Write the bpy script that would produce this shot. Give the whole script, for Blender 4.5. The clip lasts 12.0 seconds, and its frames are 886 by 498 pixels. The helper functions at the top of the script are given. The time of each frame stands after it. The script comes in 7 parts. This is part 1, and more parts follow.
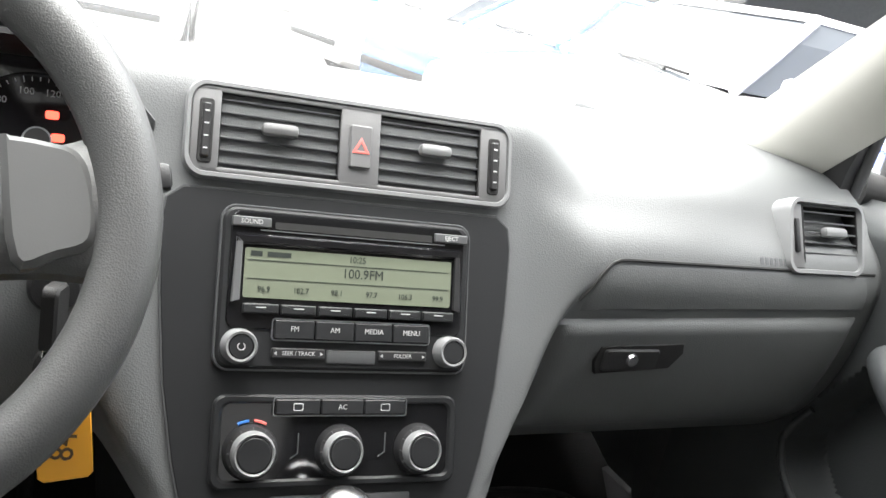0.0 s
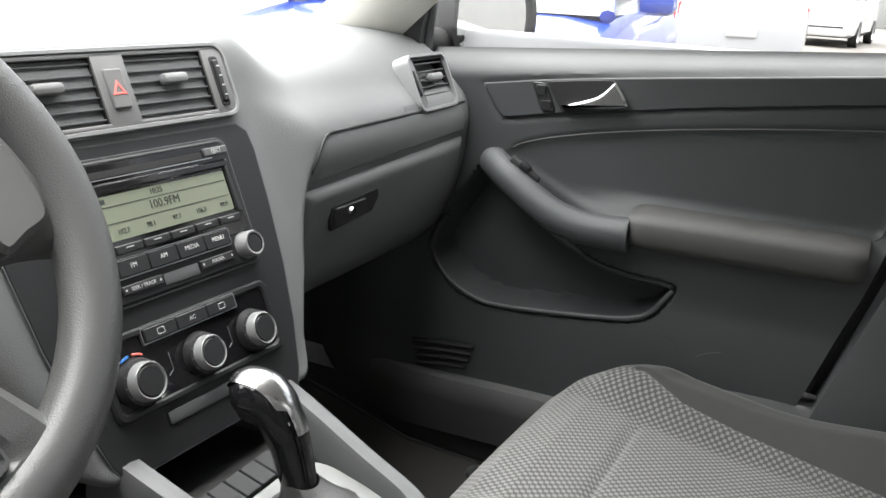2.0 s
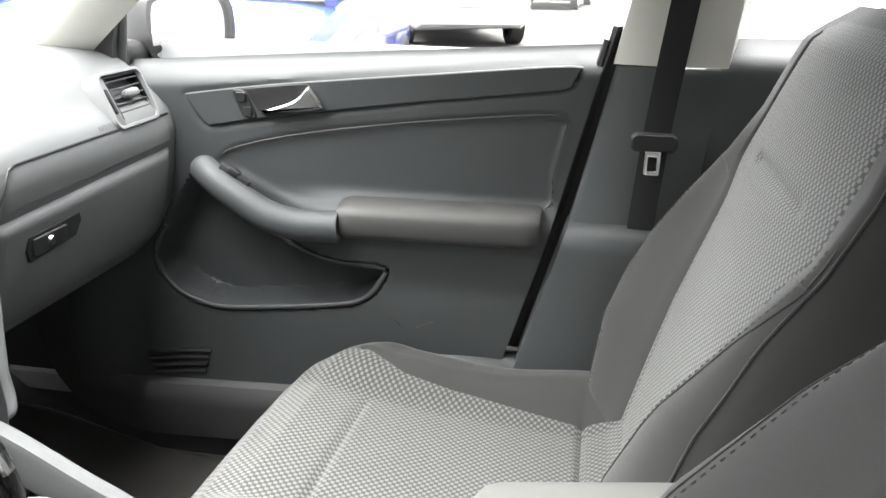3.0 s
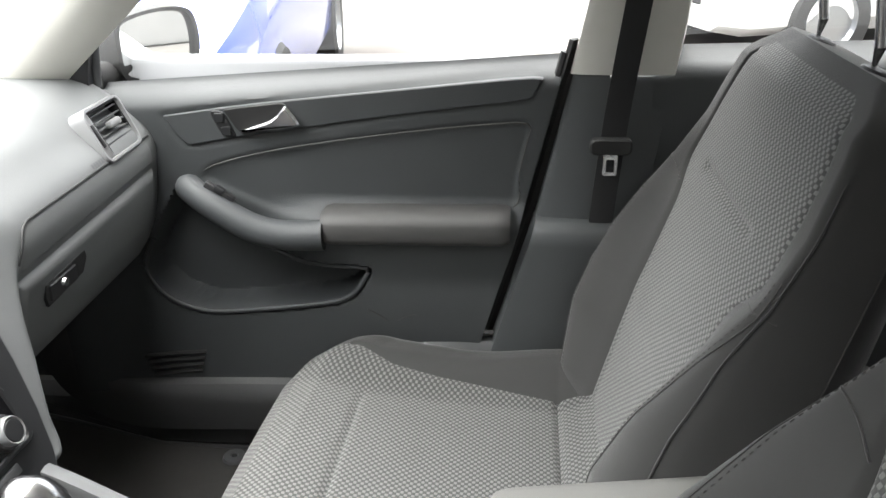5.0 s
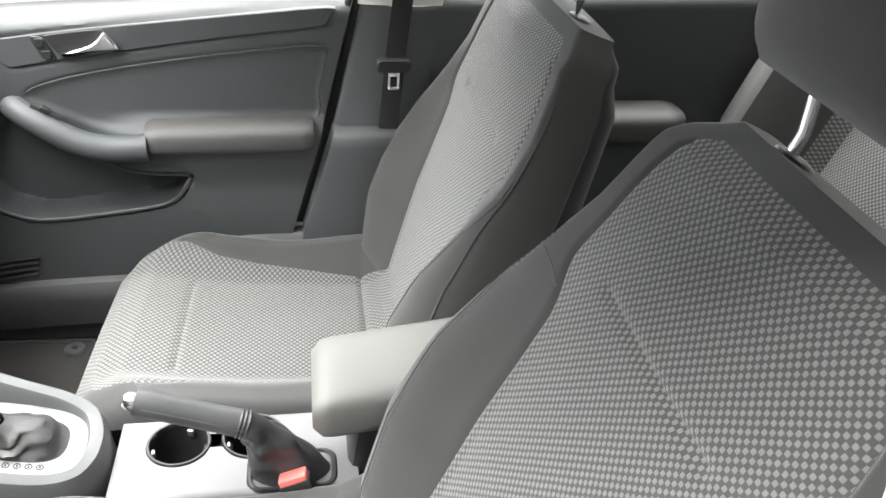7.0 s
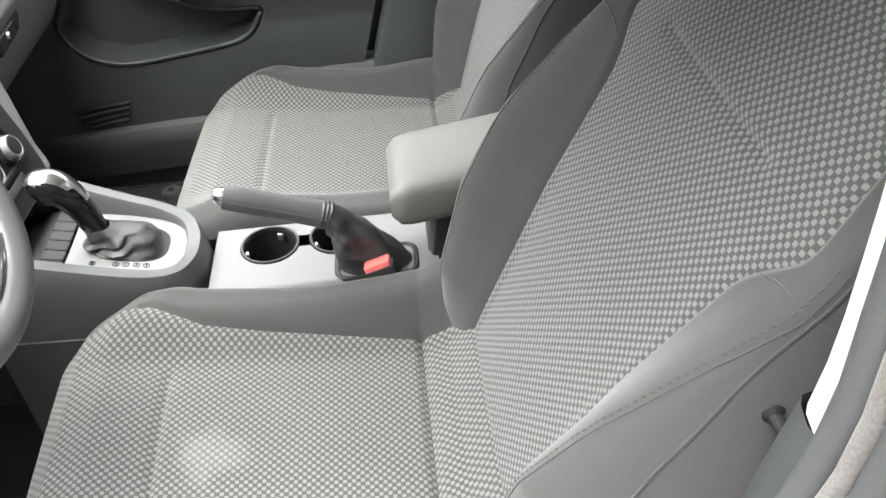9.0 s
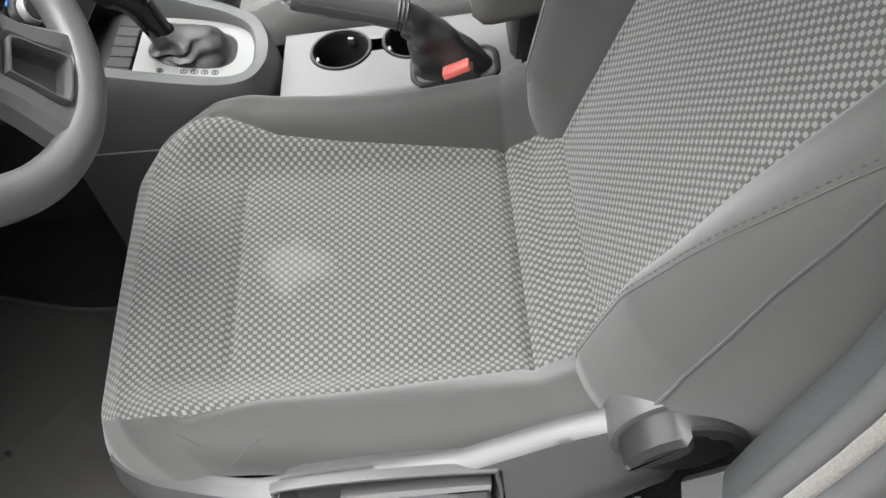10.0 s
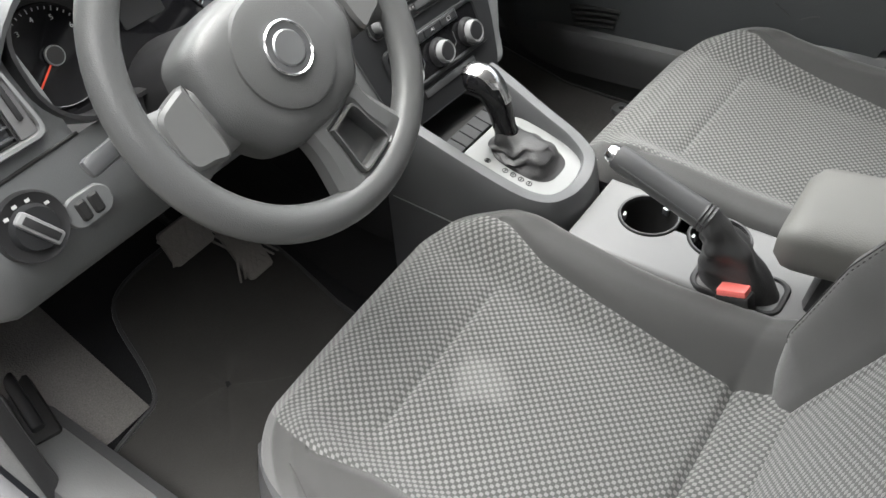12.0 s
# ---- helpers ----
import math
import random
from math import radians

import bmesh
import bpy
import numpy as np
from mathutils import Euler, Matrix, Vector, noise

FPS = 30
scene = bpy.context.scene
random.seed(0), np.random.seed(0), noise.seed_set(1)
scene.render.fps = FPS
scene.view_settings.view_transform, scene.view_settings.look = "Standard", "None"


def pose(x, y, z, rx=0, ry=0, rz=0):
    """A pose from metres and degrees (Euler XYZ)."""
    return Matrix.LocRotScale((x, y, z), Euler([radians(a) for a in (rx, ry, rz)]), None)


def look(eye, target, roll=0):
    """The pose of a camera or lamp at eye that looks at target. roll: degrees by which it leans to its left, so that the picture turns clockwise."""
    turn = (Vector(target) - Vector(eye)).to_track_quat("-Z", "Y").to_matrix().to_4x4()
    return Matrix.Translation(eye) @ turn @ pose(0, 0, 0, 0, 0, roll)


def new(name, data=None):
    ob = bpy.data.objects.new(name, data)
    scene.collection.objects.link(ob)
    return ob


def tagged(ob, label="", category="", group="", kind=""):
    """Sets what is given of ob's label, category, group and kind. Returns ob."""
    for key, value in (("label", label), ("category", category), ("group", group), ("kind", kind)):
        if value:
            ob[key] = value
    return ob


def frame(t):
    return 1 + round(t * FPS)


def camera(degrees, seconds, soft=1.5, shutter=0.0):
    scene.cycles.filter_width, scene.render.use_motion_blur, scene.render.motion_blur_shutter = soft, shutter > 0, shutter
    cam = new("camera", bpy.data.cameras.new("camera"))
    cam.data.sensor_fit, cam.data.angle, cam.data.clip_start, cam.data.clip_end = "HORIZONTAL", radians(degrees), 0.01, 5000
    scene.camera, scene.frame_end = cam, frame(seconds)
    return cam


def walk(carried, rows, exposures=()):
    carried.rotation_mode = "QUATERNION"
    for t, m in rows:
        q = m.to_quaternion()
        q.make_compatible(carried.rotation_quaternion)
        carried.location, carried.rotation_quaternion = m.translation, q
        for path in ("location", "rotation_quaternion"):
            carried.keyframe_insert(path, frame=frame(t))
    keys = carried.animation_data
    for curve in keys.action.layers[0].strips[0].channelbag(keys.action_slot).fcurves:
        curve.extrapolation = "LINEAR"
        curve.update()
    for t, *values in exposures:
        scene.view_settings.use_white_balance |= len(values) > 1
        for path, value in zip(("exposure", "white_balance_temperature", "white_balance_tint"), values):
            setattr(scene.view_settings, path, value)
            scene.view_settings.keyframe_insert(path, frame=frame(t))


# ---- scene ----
cam = camera(55.81, 12.0, soft=1.5)
PATH = [
    (0, (-0.2392, -0.5693, 1.0634), (0.2028, 0.2847, 0.7890), 11.84),
    (0.5, (-0.2892, -0.5618, 1.0866), (0.2423, 0.2383, 0.8085), 10.68),
    (1, (-0.3703, -0.5401, 1.0734), (0.2934, 0.1450, 0.7731), 7.44),
    (1.5, (-0.4671, -0.5176, 1.0436), (0.2990, 0.0638, 0.7697), 5.85),
    (2, (-0.5414, -0.5135, 1.0453), (0.3115, -0.0907, 0.7390), 3.16),
    (2.5, (-0.5797, -0.5487, 1.0585), (0.3226, -0.2803, 0.7212), 1.01),
    (3, (-0.5731, -0.6158, 1.0996), (0.3578, -0.4477, 0.7755), 1.17),
    (3.2, (-0.5797, -0.6083, 1.1200), (0.3667, -0.4915, 0.8186), 1.92),
    (4.8, (-0.6201, -0.5619, 1.2450), (0.2996, -0.4788, 0.8613), 0.58),
    (5, (-0.6343, -0.5604, 1.2528), (0.2732, -0.4705, 0.8424), -0.92),
    (5.5, (-0.6946, -0.5221, 1.2755), (0.1749, -0.4542, 0.7863), -1.07),
    (6, (-0.7749, -0.5077, 1.3275), (0.0718, -0.5401, 0.7965), 1.79),
    (6.5, (-0.8320, -0.5333, 1.3792), (0.0017, -0.6559, 0.8408), 3.98),
    (6.7, (-0.8549, -0.5358, 1.3898), (-0.0160, -0.6831, 0.8658), 4.21),
    (8.3, (-0.9591, -0.5555, 1.3523), (-0.1091, -0.6942, 0.8440), 0.95),
    (8.5, (-0.9664, -0.5519, 1.3294), (-0.1366, -0.6701, 0.7840), -0.20),
    (9, (-0.9802, -0.5503, 1.2946), (-0.2065, -0.5889, 0.6622), -4.43),
    (9.5, (-0.9832, -0.5418, 1.2748), (-0.2604, -0.5247, 0.5840), -8.40),
    (10, (-0.9454, -0.5147, 1.2568), (-0.3226, -0.4639, 0.4761), -9.88),
    (10.5, (-0.8895, -0.5400, 1.2735), (-0.3700, -0.4428, 0.4246), -8.28),
    (11, (-0.8416, -0.5985, 1.2797), (-0.3603, -0.3901, 0.4283), -4.52),
    (11.5, (-0.8448, -0.6278, 1.3148), (-0.3537, -0.2870, 0.5132), -6.15),
    (12, (-0.8639, -0.6543, 1.3408), (-0.2969, -0.2082, 0.6483), -4.74),
]
walk(cam, [(t, look(e, g, r)) for t, e, g, r in PATH], exposures=[(0.0, 2.25), (0.5, 1.85), (1.0, 1.88), (2.0, 2.0), (2.5, 2.4), (3.0, 2.8), (5.0, 2.28), (5.5, 2.55), (6.0, 2.8), (6.5, 3.0), (8.5, 2.85), (9.5, 2.4), (10.5, 2.0), (11.0, 1.95), (12.0, 2.15)])

# ---- light: bright overcast day ----
world = bpy.data.worlds.new("sky")
scene.world = world
world.use_nodes = True
wn = world.node_tree
sky = wn.nodes.new("ShaderNodeTexSky")
sky.sky_type = "NISHITA"
sky.sun_disc = False
sky.sun_elevation = radians(84)
sky.sun_rotation = radians(0)
sky.dust_density = 6.0
sky.air_density = 1.2
wash = wn.nodes.new("ShaderNodeHueSaturation")
wash.inputs["Saturation"].default_value = 0.25
wn.links.new(sky.outputs[0], wash.inputs["Color"])
wn.links.new(wash.outputs[0], wn.nodes["Background"].inputs["Color"])
wn.nodes["Background"].inputs["Strength"].default_value = 0.12
sun = new("sun", bpy.data.lights.new("sun", "SUN"))
sun.data.energy = 5.0
sun.data.angle = radians(105)
sun.data.color = (0.975, 0.97, 0.95)
sun.matrix_world = look((0.0, 2.0, 10), (0, 0, 0))


# ---- materials ----
def nodes_of(name):
    m = bpy.data.materials.new(name)
    m.use_nodes = True
    t = m.node_tree
    return m, t, t.nodes["Principled BSDF"]


def link(t, a, b):
    t.links.new(a, b)


def plastic(name, col, rough=0.5, grain=900.0, bump=0.25, var=0.12, spec=0.5, coat=0.0):
    """Moulded plastic: fine leather-like grain, faint smudges at hand size."""
    m, t, b = nodes_of(name)
    tc = t.nodes.new("ShaderNodeTexCoord")
    big = t.nodes.new("ShaderNodeTexNoise")
    big.inputs["Scale"].default_value = 9
    big.inputs["Detail"].default_value = 5
    fine = t.nodes.new("ShaderNodeTexVoronoi")
    fine.inputs["Scale"].default_value = grain
    for n in (big, fine):
        link(t, tc.outputs["Object"], n.inputs["Vector"])
    mix = t.nodes.new("ShaderNodeMix")
    mix.data_type = "RGBA"
    mix.inputs[6].default_value = tuple(c * (1 - var) for c in col) + (1,)
    mix.inputs[7].default_value = tuple(min(1, c * (1 + var)) for c in col) + (1,)
    link(t, big.outputs["Fac"], mix.inputs[0])
    link(t, mix.outputs[2], b.inputs["Base Color"])
    mr = t.nodes.new("ShaderNodeMapRange")
    mr.inputs[3].default_value = rough - 0.07
    mr.inputs[4].default_value = rough + 0.07
    link(t, big.outputs["Fac"], mr.inputs[0])
    link(t, mr.outputs[0], b.inputs["Roughness"])
    b.inputs["Specular IOR Level"].default_value = spec
    b.inputs["Coat Weight"].default_value = coat
    if bump > 0:
        bp = t.nodes.new("ShaderNodeBump")
        bp.inputs["Strength"].default_value = bump
        bp.inputs["Distance"].default_value = 0.0006
        link(t, fine.outputs["Distance"], bp.inputs["Height"])
        link(t, bp.outputs[0], b.inputs["Normal"])
    return m


def plain(name, col, rough=0.4, metal=0.0, emit=0.0, alpha=1.0):
    m, t, b = nodes_of(name)
    b.inputs["Base Color"].default_value = (*col, 1)
    b.inputs["Roughness"].default_value = rough
    b.inputs["Metallic"].default_value = metal
    if emit:
        b.inputs["Emission Color"].default_value = (*col, 1)
        b.inputs["Emission Strength"].default_value = emit
    return m


def maths(t, op, a, b=None, c=None):
    n = t.nodes.new("ShaderNodeMath")
    n.operation = op
    for k, v in enumerate((a, b, c)):
        if v is None:
            continue
        if isinstance(v, (int, float)):
            n.inputs[k].default_value = v
        else:
            link(t, v, n.inputs[k])
    return n.outputs[0]


def woven(name, dark, light, pu, pv, soil=0.0):
    """Seat cloth: pale picks standing proud of a dark ground, laid like a chequer, on UV in metres."""
    m, t, b = nodes_of(name)
    uv = t.nodes.new("ShaderNodeUVMap")
    tc = t.nodes.new("ShaderNodeTexCoord")
    wob = t.nodes.new("ShaderNodeTexNoise")
    wob.inputs["Scale"].default_value = 60
    link(t, uv.outputs[0], wob.inputs["Vector"])
    sep = t.nodes.new("ShaderNodeSeparateXYZ")
    link(t, uv.outputs[0], sep.inputs[0])
    ju = maths(t, "MULTIPLY_ADD", wob.outputs["Fac"], 0.0012, sep.outputs[0])
    jv = maths(t, "MULTIPLY_ADD", wob.outputs["Fac"], 0.0010, sep.outputs[1])
    su = maths(t, "SINE", maths(t, "MULTIPLY", ju, math.pi / pu))
    sv = maths(t, "SINE", maths(t, "MULTIPLY", jv, math.pi / pv))
    pick = maths(t, "MULTIPLY", su, sv)
    ramp = t.nodes.new("ShaderNodeMapRange")
    ramp.interpolation_type = "SMOOTHSTEP"
    ramp.inputs[1].default_value = -0.12
    ramp.inputs[2].default_value = 0.42
    link(t, pick, ramp.inputs[0])
    thread = t.nodes.new("ShaderNodeTexNoise")
    thread.inputs["Scale"].default_value = 900
    link(t, uv.outputs[0], thread.inputs["Vector"])
    worn = t.nodes.new("ShaderNodeTexNoise")
    worn.inputs["Scale"].default_value = 5
    worn.inputs["Detail"].default_value = 4
    link(t, tc.outputs["Object"], worn.inputs["Vector"])
    mix = t.nodes.new("ShaderNodeMix")
    mix.data_type = "RGBA"
    mix.inputs[6].default_value = (*dark, 1)
    mix.inputs[7].default_value = (*light, 1)
    amount = maths(t, "MULTIPLY", ramp.outputs[0], maths(t, "MULTIPLY_ADD", thread.outputs["Fac"], 0.7, 0.6))
    link(t, amount, mix.inputs[0])
    last = t.nodes.new("ShaderNodeMix")
    last.data_type = "RGBA"
    last.blend_type = "MULTIPLY"
    last.inputs[0].default_value = 1.0
    grey = t.nodes.new("ShaderNodeMapRange")
    grey.inputs[3].default_value = 0.95
    grey.inputs[4].default_value = 1.05
    link(t, worn.outputs["Fac"], grey.inputs[0])
    link(t, mix.outputs[2], last.inputs[6])
    link(t, grey.outputs[0], last.inputs[7])
    out = last.outputs[2]
    if soil:
        # a pale rubbed patch on the sitting surface
        d = t.nodes.new("ShaderNodeVectorMath")
        d.operation = "DISTANCE"
        link(t, uv.outputs[0], d.inputs[0])
        d.inputs[1].default_value = (-0.003, 0.212, 0)
        edge = t.nodes.new("ShaderNodeTexNoise")
        edge.inputs["Scale"].default_value = 22
        link(t, uv.outputs[0], edge.inputs["Vector"])
        far = maths(t, "MULTIPLY_ADD", edge.outputs["Fac"], 0.07, d.outputs["Value"])
        spot = t.nodes.new("ShaderNodeMapRange")
        spot.interpolation_type = "SMOOTHSTEP"
        spot.inputs[1].default_value = 0.085
        spot.inputs[2].default_value = 0.045
        spot.inputs[3].default_value = 0.0
        spot.inputs[4].default_value = soil
        link(t, far, spot.inputs[0])
        pale = t.nodes.new("ShaderNodeMix")
        pale.data_type = "RGBA"
        link(t, spot.outputs[0], pale.inputs[0])
        link(t, out, pale.inputs[6])
        pale.inputs[7].default_value = (0.42, 0.42, 0.41, 1)
        out = pale.outputs[2]
    link(t, out, b.inputs["Base Color"])
    b.inputs["Roughness"].default_value = 0.85
    b.inputs["Specular IOR Level"].default_value = 0.2
    b.inputs["Sheen Weight"].default_value = 0.25
    bp = t.nodes.new("ShaderNodeBump")
    bp.inputs["Strength"].default_value = 0.6
    bp.inputs["Distance"].default_value = 0.0012
    link(t, ramp.outputs[0], bp.inputs["Height"])
    link(t, bp.outputs[0], b.inputs["Normal"])
    return m


def cloth(name, col, scale=1400.0, bump=0.3, sheen=0.3, var=0.1, rough=0.9):
    m, t, b = nodes_of(name)
    tc = t.nodes.new("ShaderNodeTexCoord")
    a = t.nodes.new("ShaderNodeTexNoise")
    a.inputs["Scale"].default_value = scale
    c = t.nodes.new("ShaderNodeTexNoise")
    c.inputs["Scale"].default_value = 7
    c.inputs["Detail"].default_value = 6
    link(t, tc.outputs["Object"], a.inputs["Vector"])
    link(t, tc.outputs["Object"], c.inputs["Vector"])
    mix = t.nodes.new("ShaderNodeMix")
    mix.data_type = "RGBA"
    mix.inputs[6].default_value = tuple(v * (1 - 2 * var) for v in col) + (1,)
    mix.inputs[7].default_value = tuple(min(1, v * (1 + 2 * var)) for v in col) + (1,)
    f = maths(t, "MULTIPLY_ADD", a.outputs["Fac"], 0.5, maths(t, "MULTIPLY", c.outputs["Fac"], 0.5))
    link(t, f, mix.inputs[0])
    link(t, mix.outputs[2], b.inputs["Base Color"])
    b.inputs["Roughness"].default_value = rough
    b.inputs["Specular IOR Level"].default_value = 0.2
    b.inputs["Sheen Weight"].default_value = sheen
    bp = t.nodes.new("ShaderNodeBump")
    bp.inputs["Strength"].default_value = bump
    bp.inputs["Distance"].default_value = 0.0008
    link(t, a.outputs["Fac"], bp.inputs["Height"])
    link(t, bp.outputs[0], b.inputs["Normal"])
    return m


def pane_mat(name, tint=(1, 1, 1), gloss=1.0, veil=0.0):
    """Clear glass sheet: lets light straight through, mirrors a little by angle."""
    m = bpy.data.materials.new(name)
    m.use_nodes = True
    t = m.node_tree
    t.nodes.remove(t.nodes["Principled BSDF"])
    clear = t.nodes.new("ShaderNodeBsdfTransparent")
    clear.inputs[0].default_value = (*tint, 1)
    shine = t.nodes.new("ShaderNodeBsdfGlossy")
    shine.inputs["Roughness"].default_value = 0.02
    fr = t.nodes.new("ShaderNodeFresnel")
    fr.inputs[0].default_value = 1.45
    mix = t.nodes.new("ShaderNodeMixShader")
    link(t, maths(t, "MULTIPLY", fr.outputs[0], gloss), mix.inputs[0])
    link(t, clear.outputs[0], mix.inputs[1])
    link(t, shine.outputs[0], mix.inputs[2])
    last = mix
    # pale scattering film imitates the glare veil over the bright outside
    if veil:
        film = t.nodes.new("ShaderNodeBsdfTranslucent")
        film.inputs[0].default_value = (0.85, 0.86, 0.86, 1)
        veil_noise = t.nodes.new("ShaderNodeTexNoise")
        veil_noise.inputs["Scale"].default_value = 4
        last = t.nodes.new("ShaderNodeMixShader")
        link(t, maths(t, "MULTIPLY", veil_noise.outputs["Fac"], 2 * veil), last.inputs[0])
        link(t, mix.outputs[0], last.inputs[1])
        link(t, film.outputs[0], last.inputs[2])
    link(t, last.outputs[0], t.nodes["Material Output"].inputs[0])
    return m


DASH = plastic("dash_plastic", (0.125, 0.130, 0.131), 0.46, 700, 0.35)
DOORP = plastic("door_plastic", (0.050, 0.054, 0.056), 0.55, 700, 0.3)
DARKP = plastic("dark_plastic", (0.018, 0.018, 0.019), 0.45, 900, 0.2)
STACK = plastic("stack_plastic", (0.017, 0.0177, 0.019), 0.5, 1200, 0.12, 0.12, 0.35)
PANEL = plastic("console_plastic", (0.145, 0.145, 0.146), 0.42, 1200, 0.12)
SHELL = plastic("console_shell", (0.080, 0.082, 0.085), 0.40, 900, 0.2)
SILLP = plastic("sill_plastic", (0.080, 0.081, 0.082), 0.45, 500, 0.35, 0.06, 0.4)
VALANCE = plastic("valance_plastic", (0.070, 0.071, 0.073), 0.36, 900, 0.2)
FOOTP = plastic("pillar_foot", (0.050, 0.051, 0.052), 0.6, 700, 0.3, 0.0, 0.12)
SLAT = plastic("vent_slat", (0.070, 0.072, 0.075), 0.4, 900, 0.1)
TREAD = cloth("dusty_tread", (0.24, 0.225, 0.21), 600, 0.8, 0.1, 0.3)
SATIN = plain("satin_silver", (0.42, 0.43, 0.44), 0.32, 0.9)
CHROME = plain("chrome", (0.80, 0.80, 0.81), 0.2, 1.0)
SILVER = plastic("silver_paint", (0.21, 0.214, 0.214), 0.38, 1500, 0.05, 0.05)
TRIM = plastic("vent_trim", (0.20, 0.203, 0.206), 0.34, 1500, 0.05, 0.05)
GLOSS = plain("piano_black", (0.008, 0.008, 0.009), 0.08)
BLACK = plastic("black_rubber", (0.012, 0.012, 0.012), 0.6, 900, 0.3)
CAPM = plastic("spoke_cap_plastic", (0.115, 0.117, 0.116), 0.33, 900, 0.05)
RUBBER = plastic("wheel_skin", (0.096, 0.098, 0.098), 0.37, 800, 0.32)
PILLAR = plastic("pale_trim", (0.62, 0.61, 0.56), 0.6, 900, 0.12)
HEADL = cloth("headliner", (0.62, 0.61, 0.57), 900)
PLAINC = cloth("plain_seat_cloth", (0.054, 0.054, 0.053), 1600, 0.3)
SEAM = cloth("sewing_thread", (0.055, 0.054, 0.053), 1600, 0.3)
WOVEN = woven("woven_seat_cloth", (0.070, 0.071, 0.069), (0.190, 0.192, 0.185), 0.0050, 0.0050)
WOVEN_SOIL = woven("woven_seat_cloth_rubbed", (0.070, 0.071, 0.069), (0.190, 0.192, 0.185), 0.0050, 0.0050, 0.15)
VINYL = plastic("armrest_vinyl", (0.150, 0.148, 0.139), 0.55, 600, 0.3)
SOFTV = plastic("door_vinyl", (0.064, 0.063, 0.061), 0.6, 600, 0.3)
LEATHER = plastic("boot_leather", (0.042, 0.042, 0.043), 0.45, 350, 0.4)
GRIP = plastic("brake_grip", (0.085, 0.086, 0.088), 0.42, 600, 0.3)
CARPET = cloth("carpet", (0.013, 0.013, 0.014), 500, 0.9, 0.2, 0.3)
MATC = cloth("mat_carpet", (0.040, 0.0385, 0.036), 700, 0.9, 0.25, 0.35)
DUSTY = cloth("dusty_carpet", (0.15, 0.142, 0.134), 420, 1.0, 0.2, 0.4)
EDGE = cloth("mat_binding", (0.055, 0.055, 0.056), 900)
BELT = cloth("belt_webbing", (0.020, 0.020, 0.021), 1200, 0.4)
RED = plain("red_button", (0.78, 0.17, 0.15), 0.35)
LCD = plain("lcd_ground", (0.165, 0.185, 0.135), 0.3)
LCDT = plain("lcd_ink", (0.02, 0.026, 0.023), 0.5)
WHITE = plain("white_print", (0.50, 0.50, 0.50), 0.5)
ORANGE = plain("orange_tag", (0.90, 0.42, 0.03), 0.35)
INK = plain("pen_ink", (0.10, 0.06, 0.03), 0.6)
METAL = plain("bare_steel", (0.45, 0.45, 0.45), 0.35, 1.0)
REDLAMP = plain("warning_red", (0.9, 0.05, 0.03), 0.4, 0.0, 1.5)
GREENLAMP = plain("warning_green", (0.1, 0.6, 0.12), 0.4, 0.0, 0.6)
NEEDLE = plain("needle_red", (0.75, 0.08, 0.04), 0.4)
MIRROR = plain("mirror_glass", (0.9, 0.9, 0.9), 0.01, 1.0)
GLASS = pane_mat("window_glass", (0.97, 0.985, 0.975), 0.5, 0.03)
SCREEN = pane_mat("windscreen_glass", (0.96, 0.98, 0.97), 0.4, 0.055)


# ---- mesh tools ----
def link_mesh(name, bm, mat, smooth=True):
    bmesh.ops.recalc_face_normals(bm, faces=bm.faces)
    lo = Vector((min(v.co[k] for v in bm.verts) for k in range(3)))
    hi = Vector((max(v.co[k] for v in bm.verts) for k in range(3)))
    mid = (lo + hi) / 2
    for v in bm.verts:
        v.co -= mid
    me = bpy.data.meshes.new(name)
    bm.to_mesh(me)
    bm.free()
    if smooth:
        me.shade_smooth()
        try:
            me.set_sharp_from_angle(angle=radians(38))
        except AttributeError:
            pass
    me.materials.append(mat)
    ob = new(name, me)
    ob.location = mid
    return ob


WHERE = {}


def thing(name, at, label, category, group="", kind=""):
    """An empty at the base of a thing that has parts."""
    ob = new(name)
    ob.location = at
    ob.empty_display_size = 0.02
    WHERE[ob.name] = Vector(at)
    return tagged(ob, label, category, group, kind)


def part(name, bm, mat, parent, label="", smooth=True):
    ob = link_mesh(name, bm, mat, smooth)
    WHERE[ob.name] = Vector(ob.location)
    ob.parent = parent
    ob.matrix_parent_inverse = Matrix.Translation(-WHERE[parent.name])
    up = parent.parent
    if up is not None:
        ob.matrix_parent_inverse = Matrix.Translation(-WHERE[parent.name])
    return tagged(ob, label)


def solo(name, bm, mat, label, category="", group="", kind="", smooth=True):
    ob = link_mesh(name, bm, mat, smooth)
    WHERE[ob.name] = Vector(ob.location)
    return tagged(ob, label, category, group, kind)


def bend(bm, m):
    bm.transform(m)
    return bm


def join(*bms):
    out = bms[0]
    for b in bms[1:]:
        me = bpy.data.meshes.new("tmp")
        b.to_mesh(me)
        b.free()
        out.from_mesh(me)
        bpy.data.meshes.remove(me)
    return out


def box(sx, sy, sz, bevel=0.002, at=(0, 0, 0), seg=2):
    bm = bmesh.new()
    bmesh.ops.create_cube(bm, size=1.0)
    for v in bm.verts:
        v.co = Vector((v.co.x * sx + at[0], v.co.y * sy + at[1], v.co.z * sz + at[2]))
    if bevel > 0:
        bmesh.ops.bevel(bm, geom=bm.edges[:], offset=min(bevel, 0.45 * min(sx, sy, sz)), segments=seg, profile=0.5, affect="EDGES")
    return bm


